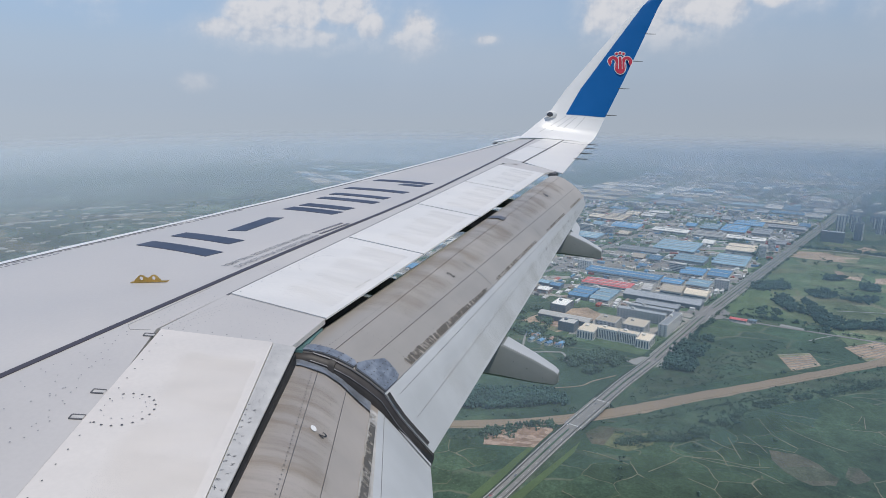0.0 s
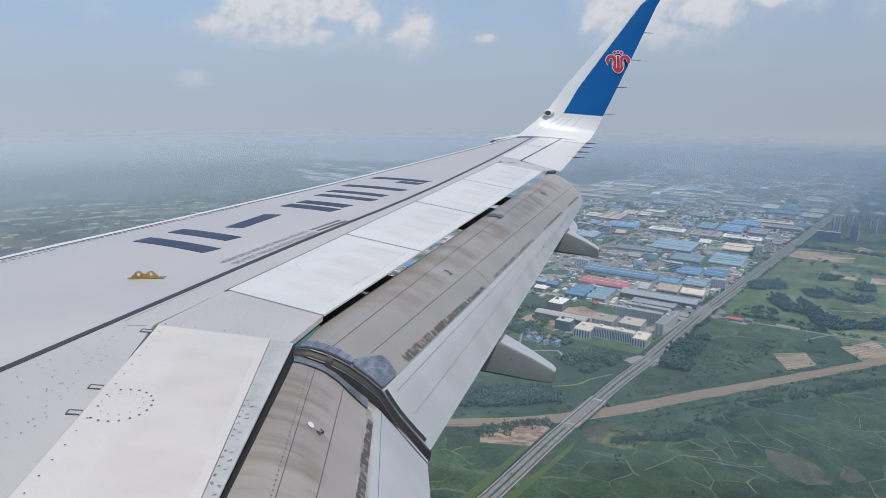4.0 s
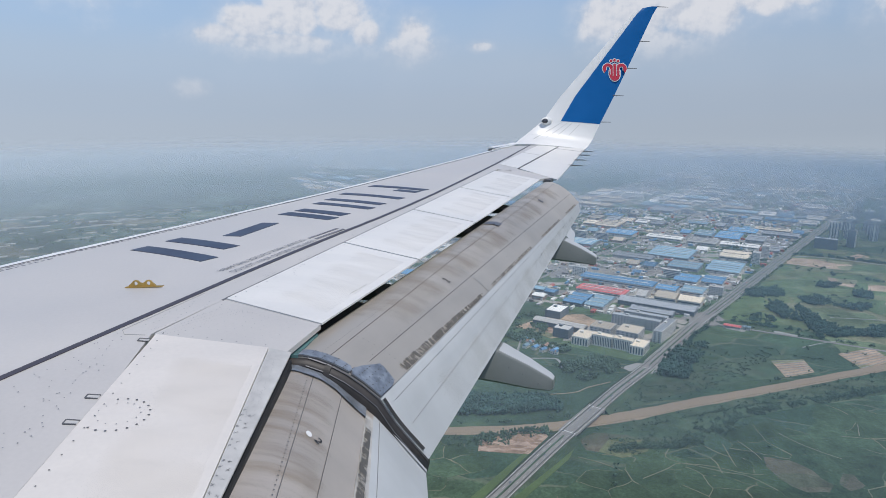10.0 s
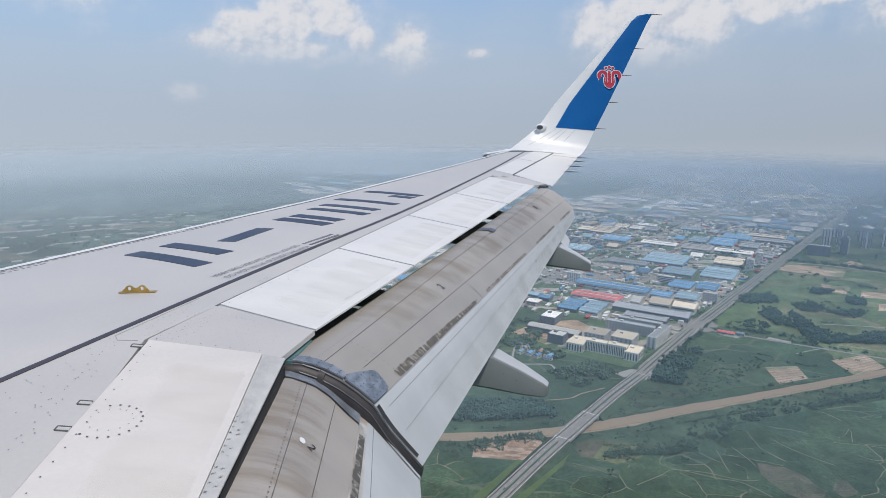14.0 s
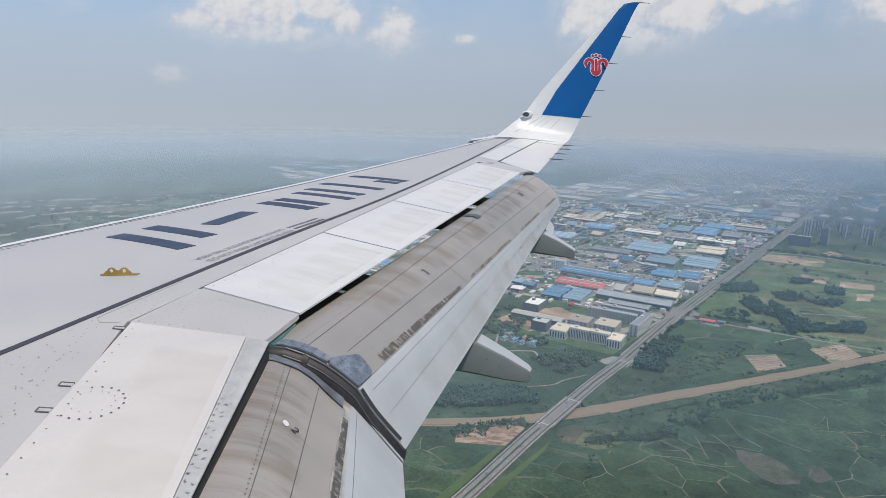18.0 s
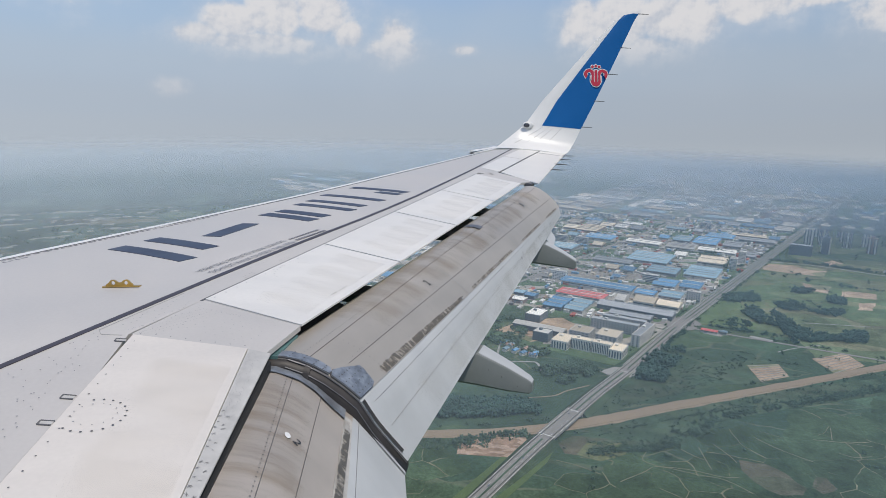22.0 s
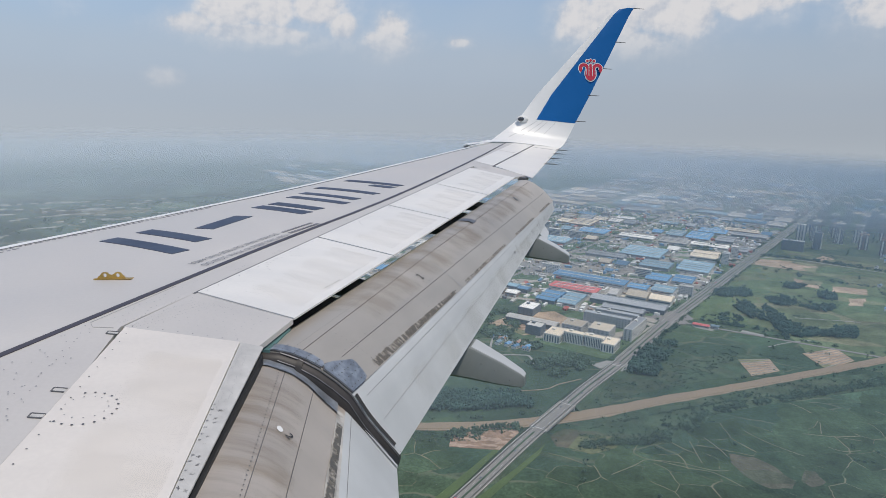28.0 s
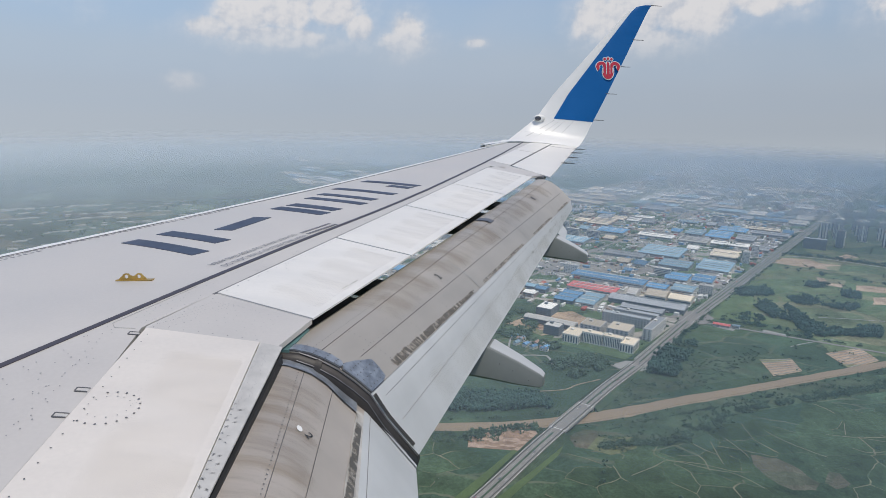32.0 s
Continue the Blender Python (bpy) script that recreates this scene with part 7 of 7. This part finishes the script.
homes = [house("blue", "small white house with blue roof"), house("brown", "small white house with brown tiled roof"), house("grey", "small white house with grey roof"), house("pale_blue", "small white house with pale blue roof")]
VILLAGE = [(160, -490), (280, -425), (390, -375), (650, -370), (1050, -330)]
for k in range(120):
    if k < 12:
        a, b = -rng.uniform(318, 352), rng.uniform(130, 215)
    elif k < 80:
        s = rng.random() * 3.999
        (a0, b0), (a1, b1) = VILLAGE[int(s)], VILLAGE[int(s) + 1]
        a, b = lerp(a0, a1, s % 1) + rng.gauss(0, 30), lerp(b0, b1, s % 1) + rng.gauss(0, 26)
    elif k < 86:
        a, b = -1005 + rng.uniform(-18, 18), 425 + rng.uniform(-12, 12)
    elif k < 96:
        a, b = rng.uniform(-330, -270), rng.uniform(640, 1000)
    else:
        a, b = rng.uniform(-100, 1600), -rng.uniform(430, 1100)
    claim(homes[rng.randrange(4)], a, b, rng.choice((0, 90, 12, 80)))

# ---- trees ----
ICO = bmesh.new()
bmesh.ops.create_icosphere(ICO, subdivisions=1, radius=1.0)
ICO_V = np.array([v.co[:] for v in ICO.verts])
ICO_F = np.array([[v.index for v in f.verts] for f in ICO.faces])
ICO.free()


def woods(name, spots, label, size=(3.0, 5.5), category="trees", material=None):
    """Many small leafy crowns of uneven lumps as one mesh; spots are (x, y, scale)."""
    r = np.random.RandomState(len(spots))
    vs, fs = [], []
    base = 0
    for x, y, k in spots:
        s = r.uniform(*size) * k
        for j in range(9):
            off = r.normal(0, 0.70, 3) * s * np.array((1, 1, 0.5))
            ss = s * r.uniform(0.20, 0.50)
            jit = 1 + r.uniform(-0.28, 0.28, (len(ICO_V), 1))
            v = ICO_V * jit * ss * np.array((1, 1, 1.15)) + off + np.array((x, y, GROUND + s * 0.95))
            vs.append(v)
            fs.append(ICO_F + base)
            base += len(ICO_V)
    me = bpy.data.meshes.new(name)
    me.from_pydata(np.concatenate(vs).tolist(), [], np.concatenate(fs).tolist())
    me.materials.append(material or M_LEAF)
    return tagged(new(name, me), label, category, kind="stuff")


def ab_xy(a, b):
    q = gp(a, b)
    return q.x, q.y


def in_area(corners, n, k=1.0):
    """Spots spread over a quadrilateral of (a, b) corners, in loose clusters."""
    out = []
    for _ in range(n):
        s, t = rng.random(), rng.random()
        a = lerp(lerp(corners[0][0], corners[1][0], s), lerp(corners[3][0], corners[2][0], s), t)
        b = lerp(lerp(corners[0][1], corners[1][1], s), lerp(corners[3][1], corners[2][1], s), t)
        if noise.noise(Vector((a / 40, b / 40, 3))) > -0.22:
            out.append((*ab_xy(a, b), k * rng.uniform(0.7, 1.2)))
    return out


def in_line(p, q, n, wide=2.0, k=1.0):
    return [(*ab_xy(lerp(p[0], q[0], t) + rng.gauss(0, wide), lerp(p[1], q[1], t) + rng.gauss(0, wide)), k * rng.uniform(0.7, 1.2)) for t in [rng.random() for _ in range(n)]]


def along(points, n, wide, k):
    """Spots along a line of (a, b) points."""
    out = []
    for p, q in zip(points, points[1:]):
        out += in_line(p, q, int(n * math.hypot(q[0] - p[0], q[1] - p[1]) / 100), wide, k)
    return out


# the dense wood behind the river's outer bank follows its bend
wood = []
for _ in range(3400):
    t = rng.random()
    k = t * 7.999 + 8
    (x0, y0), (x1, y1) = RIVER[int(k)], RIVER[int(k) + 1]
    f = k % 1
    u = Vector((x1 - x0, y1 - y0)).normalized()
    d = rng.uniform(44, 44 + 95 * min(1.0, 0.35 + t * 1.6) * (1.0 if t < 0.75 else 0.8))
    q = Vector((lerp(x0, x1, f) + u.y * d, lerp(y0, y1, f) - u.x * d))
    if (q - JUNCTION).dot(ROAD_LEFT) > 14 and noise.noise(Vector((q.x / 55, q.y / 55, 3))) > -0.42:
        wood.append((q.x, q.y, rng.uniform(0.8, 1.25)))
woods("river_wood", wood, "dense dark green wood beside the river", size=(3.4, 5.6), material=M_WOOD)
woods("campus_trees", in_area(((-420, 40), (-330, 20), (-310, 70), (-400, 110)), 190) + in_area(((-345, 130), (-310, 120), (-290, 240), (-330, 260)), 120) + in_area(((-300, 190), (-240, 215), (-180, 262), (-260, 330)), 170, 0.9), "trees round the pale offices")
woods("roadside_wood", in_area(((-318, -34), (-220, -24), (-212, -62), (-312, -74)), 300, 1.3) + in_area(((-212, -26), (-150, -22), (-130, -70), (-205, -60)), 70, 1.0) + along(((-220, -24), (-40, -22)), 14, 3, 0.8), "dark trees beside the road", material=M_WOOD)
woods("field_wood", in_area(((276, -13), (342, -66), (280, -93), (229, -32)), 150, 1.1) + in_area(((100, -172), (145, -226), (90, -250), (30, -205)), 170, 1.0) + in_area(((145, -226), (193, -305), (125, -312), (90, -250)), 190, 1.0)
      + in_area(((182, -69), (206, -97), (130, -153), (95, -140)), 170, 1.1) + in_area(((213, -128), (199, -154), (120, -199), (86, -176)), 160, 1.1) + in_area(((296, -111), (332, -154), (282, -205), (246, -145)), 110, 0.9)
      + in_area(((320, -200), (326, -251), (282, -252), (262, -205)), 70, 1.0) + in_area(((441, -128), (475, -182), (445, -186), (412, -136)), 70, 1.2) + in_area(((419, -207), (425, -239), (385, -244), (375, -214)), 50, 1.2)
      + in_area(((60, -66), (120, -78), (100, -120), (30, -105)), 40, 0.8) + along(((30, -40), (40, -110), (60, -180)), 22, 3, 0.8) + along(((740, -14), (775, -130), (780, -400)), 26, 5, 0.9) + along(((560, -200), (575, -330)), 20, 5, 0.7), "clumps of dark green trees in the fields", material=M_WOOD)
bank = []
for (x0, y0), (x1, y1) in zip(RIVER, RIVER[1:]):
    ln = math.hypot(x1 - x0, y1 - y0)
    for _ in range(int(ln / 8)):
        t, side, d = rng.random(), rng.choice((-1, 1)), 17 + abs(rng.gauss(0, 7))
        bank.append((lerp(x0, x1, t) + side * d * (y1 - y0) / ln * -1, lerp(y0, y1, t) + side * d * (x1 - x0) / ln, rng.uniform(0.25, 0.7)))
bank = [s for s in bank if abs((Vector(s[:2]) - JUNCTION).dot(ROAD_LEFT) + 20) > 22]
woods("bank_shrubs", bank, "shrubs along the river banks", category="shrubs")
BELT = [(-585, -80), (-557, -104), (-517, -148), (-451, -170), (-379, -182), (-320, -214), (-267, -250), (-190, -300), (-107, -356), (0, -440), (90, -520)]
belt = along(BELT, 170, 4, 0.50) + along([(a + 8, b + 10) for a, b in BELT], 80, 12, 0.34)
belt = [s for s in belt if noise.noise(Vector((s[0] / 30, s[1] / 30, 1))) > -0.25]
woods("scrub", belt, "belt of low dark scrub along the river bank", category="shrubs")
tufts = in_area(((-560, -60), (-480, -90), (-260, -240), (-330, -180)), 260, 0.26) + in_area(((-520, -22), (-280, -30), (-120, -170), (-260, -140)), 330, 0.30) + in_area(((-690, 60), (-600, 0), (-590, 10), (-660, 70)), 110, 0.7) + in_area(((-330, -80), (-150, -40), (-60, -170), (-200, -150)), 120, 0.4)
woods("tufts", tufts, "scattered low bushes on the rough banks", category="shrubs")
# young rows of saplings on the river's near bank
sapling = []
for (x0, y0), (x1, y1) in zip(RIVER[9:], RIVER[10:]):
    ln = math.hypot(x1 - x0, y1 - y0)
    for _ in range(int(ln * 1.1)):
        t, d = rng.random(), rng.choice((20, 27, 34, 41)) + rng.gauss(0, 0.8)
        sapling.append((lerp(x0, x1, t) - d * (y1 - y0) / ln, lerp(y0, y1, t) + d * (x1 - x0) / ln, rng.uniform(0.22, 0.38)))
woods("saplings", sapling, "rows of young trees along the river", category="saplings")
hedges = []
for _ in range(210):
    a, b = rng.uniform(-900, 1000), rng.uniform(-1000, 760)
    if b > -40 and a > -430 or abs(b) < 40:
        continue
    ang = rng.choice((0.35, 1.9)) + rng.gauss(0, 0.15)
    ln = rng.uniform(20, 140)
    hedges += in_line((a, b), (a + ln * math.cos(ang), b + ln * math.sin(ang)), int(ln / 10), 1.5, 0.5)
hedges = [h for h in hedges if not near_river(h[0], h[1], 22) and abs((Vector(h[:2]) - JUNCTION).dot(ROAD_LEFT) + 18) > 30]
woods("hedges", hedges, "thin hedges and single trees between fields", category="hedges")
meadow = in_area(((-480, 150), (-300, 260), (-260, 900), (-520, 760)), 260, 0.7) + in_area(((-330, 300), (-200, 280), (-250, 520), (-360, 480)), 260, 1.0) + in_area(((-430, 600), (-330, 600), (-330, 720), (-430, 720)), 160, 1.1)
woods("meadow_trees", meadow, "scattered trees in the meadows before the works")
street = []
for b in (18.5, -18.5):
    street += in_line((-210, b), (2900, b), 230, 0.8, 0.65)
for a0, b0, a1, b1, w in STREETS:
    street += in_line((a0 + 10, b0 + 10), (a1 + 10, b1 + 10), int(math.hypot(a1 - a0, b1 - b0) / 14), 1.2, 0.6)
for _ in range(2600):
    b = rng.uniform(20, 950)
    a = rng.uniform(estate_front(b), 2600)
    if free(a, b, -20, -20):
        street.append((*ab_xy(a, b), rng.uniform(0.2, 0.6)))
woods("estate_trees", street, "rows of street trees among the works")
far = []
for _ in range(3400):
    r_, an = 1900 + 1900 * rng.random(), rng.uniform(-0.75, 0.75)
    x, y = r_ * math.cos(an), r_ * math.sin(an)
    q = Vector((x, y)) - JUNCTION
    a, b = q.dot(ROAD_DIR), q.dot(ROAD_LEFT)
    if noise.noise(Vector((x / 300, y / 300, 9))) > (0.12 if b > 980 or b < -300 else 0.36) and abs(b) > 24:
        far.append((x, y, rng.uniform(0.9, 2.0)))
woods("far_woods", far, "distant woods behind the haze sheets")

# ---- tinted sheets that imitate haze over the plain ----
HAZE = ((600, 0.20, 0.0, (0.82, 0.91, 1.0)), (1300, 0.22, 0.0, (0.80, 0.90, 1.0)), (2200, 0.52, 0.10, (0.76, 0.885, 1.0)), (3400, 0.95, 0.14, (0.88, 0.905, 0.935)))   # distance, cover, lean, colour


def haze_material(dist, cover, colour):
    """A tinted sheet imitating haze at one distance: clear at its foot, where it meets the ground, full above that, and
    gone over the far plain's edge.
    """
    m = bpy.data.materials.new("haze_tinted_sheet")
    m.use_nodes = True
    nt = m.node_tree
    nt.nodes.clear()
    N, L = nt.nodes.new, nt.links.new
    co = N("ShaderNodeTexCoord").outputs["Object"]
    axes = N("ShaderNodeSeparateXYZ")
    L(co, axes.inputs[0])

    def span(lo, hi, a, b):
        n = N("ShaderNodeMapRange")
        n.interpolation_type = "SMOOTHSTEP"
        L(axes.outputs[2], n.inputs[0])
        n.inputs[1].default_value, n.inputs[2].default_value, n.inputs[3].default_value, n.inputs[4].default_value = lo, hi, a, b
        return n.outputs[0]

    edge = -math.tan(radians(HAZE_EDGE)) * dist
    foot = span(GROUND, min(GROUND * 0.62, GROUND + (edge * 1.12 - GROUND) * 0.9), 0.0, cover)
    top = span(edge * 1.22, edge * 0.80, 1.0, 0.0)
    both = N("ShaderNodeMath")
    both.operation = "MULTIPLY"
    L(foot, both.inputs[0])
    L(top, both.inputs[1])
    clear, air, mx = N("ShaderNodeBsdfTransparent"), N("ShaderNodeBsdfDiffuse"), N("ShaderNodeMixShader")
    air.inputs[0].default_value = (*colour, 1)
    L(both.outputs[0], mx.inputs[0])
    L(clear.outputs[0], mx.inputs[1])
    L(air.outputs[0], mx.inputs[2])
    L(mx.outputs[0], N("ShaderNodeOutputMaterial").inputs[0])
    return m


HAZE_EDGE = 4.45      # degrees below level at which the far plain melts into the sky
# each curved sheet is tinted to stand in for haze; lean catches more sun
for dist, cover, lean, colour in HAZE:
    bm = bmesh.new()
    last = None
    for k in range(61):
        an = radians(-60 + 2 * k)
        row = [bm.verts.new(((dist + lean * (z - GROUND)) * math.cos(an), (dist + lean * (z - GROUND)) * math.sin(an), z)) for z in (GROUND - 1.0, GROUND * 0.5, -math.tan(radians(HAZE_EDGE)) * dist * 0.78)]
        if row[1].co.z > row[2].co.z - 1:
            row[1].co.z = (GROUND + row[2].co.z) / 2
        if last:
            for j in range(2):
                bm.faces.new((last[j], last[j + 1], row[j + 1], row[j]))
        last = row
    haze = part("haze_sheet", bm, haze_material(dist, cover, colour), None, "tinted see-through sheet imitating haze over the plain", 60)
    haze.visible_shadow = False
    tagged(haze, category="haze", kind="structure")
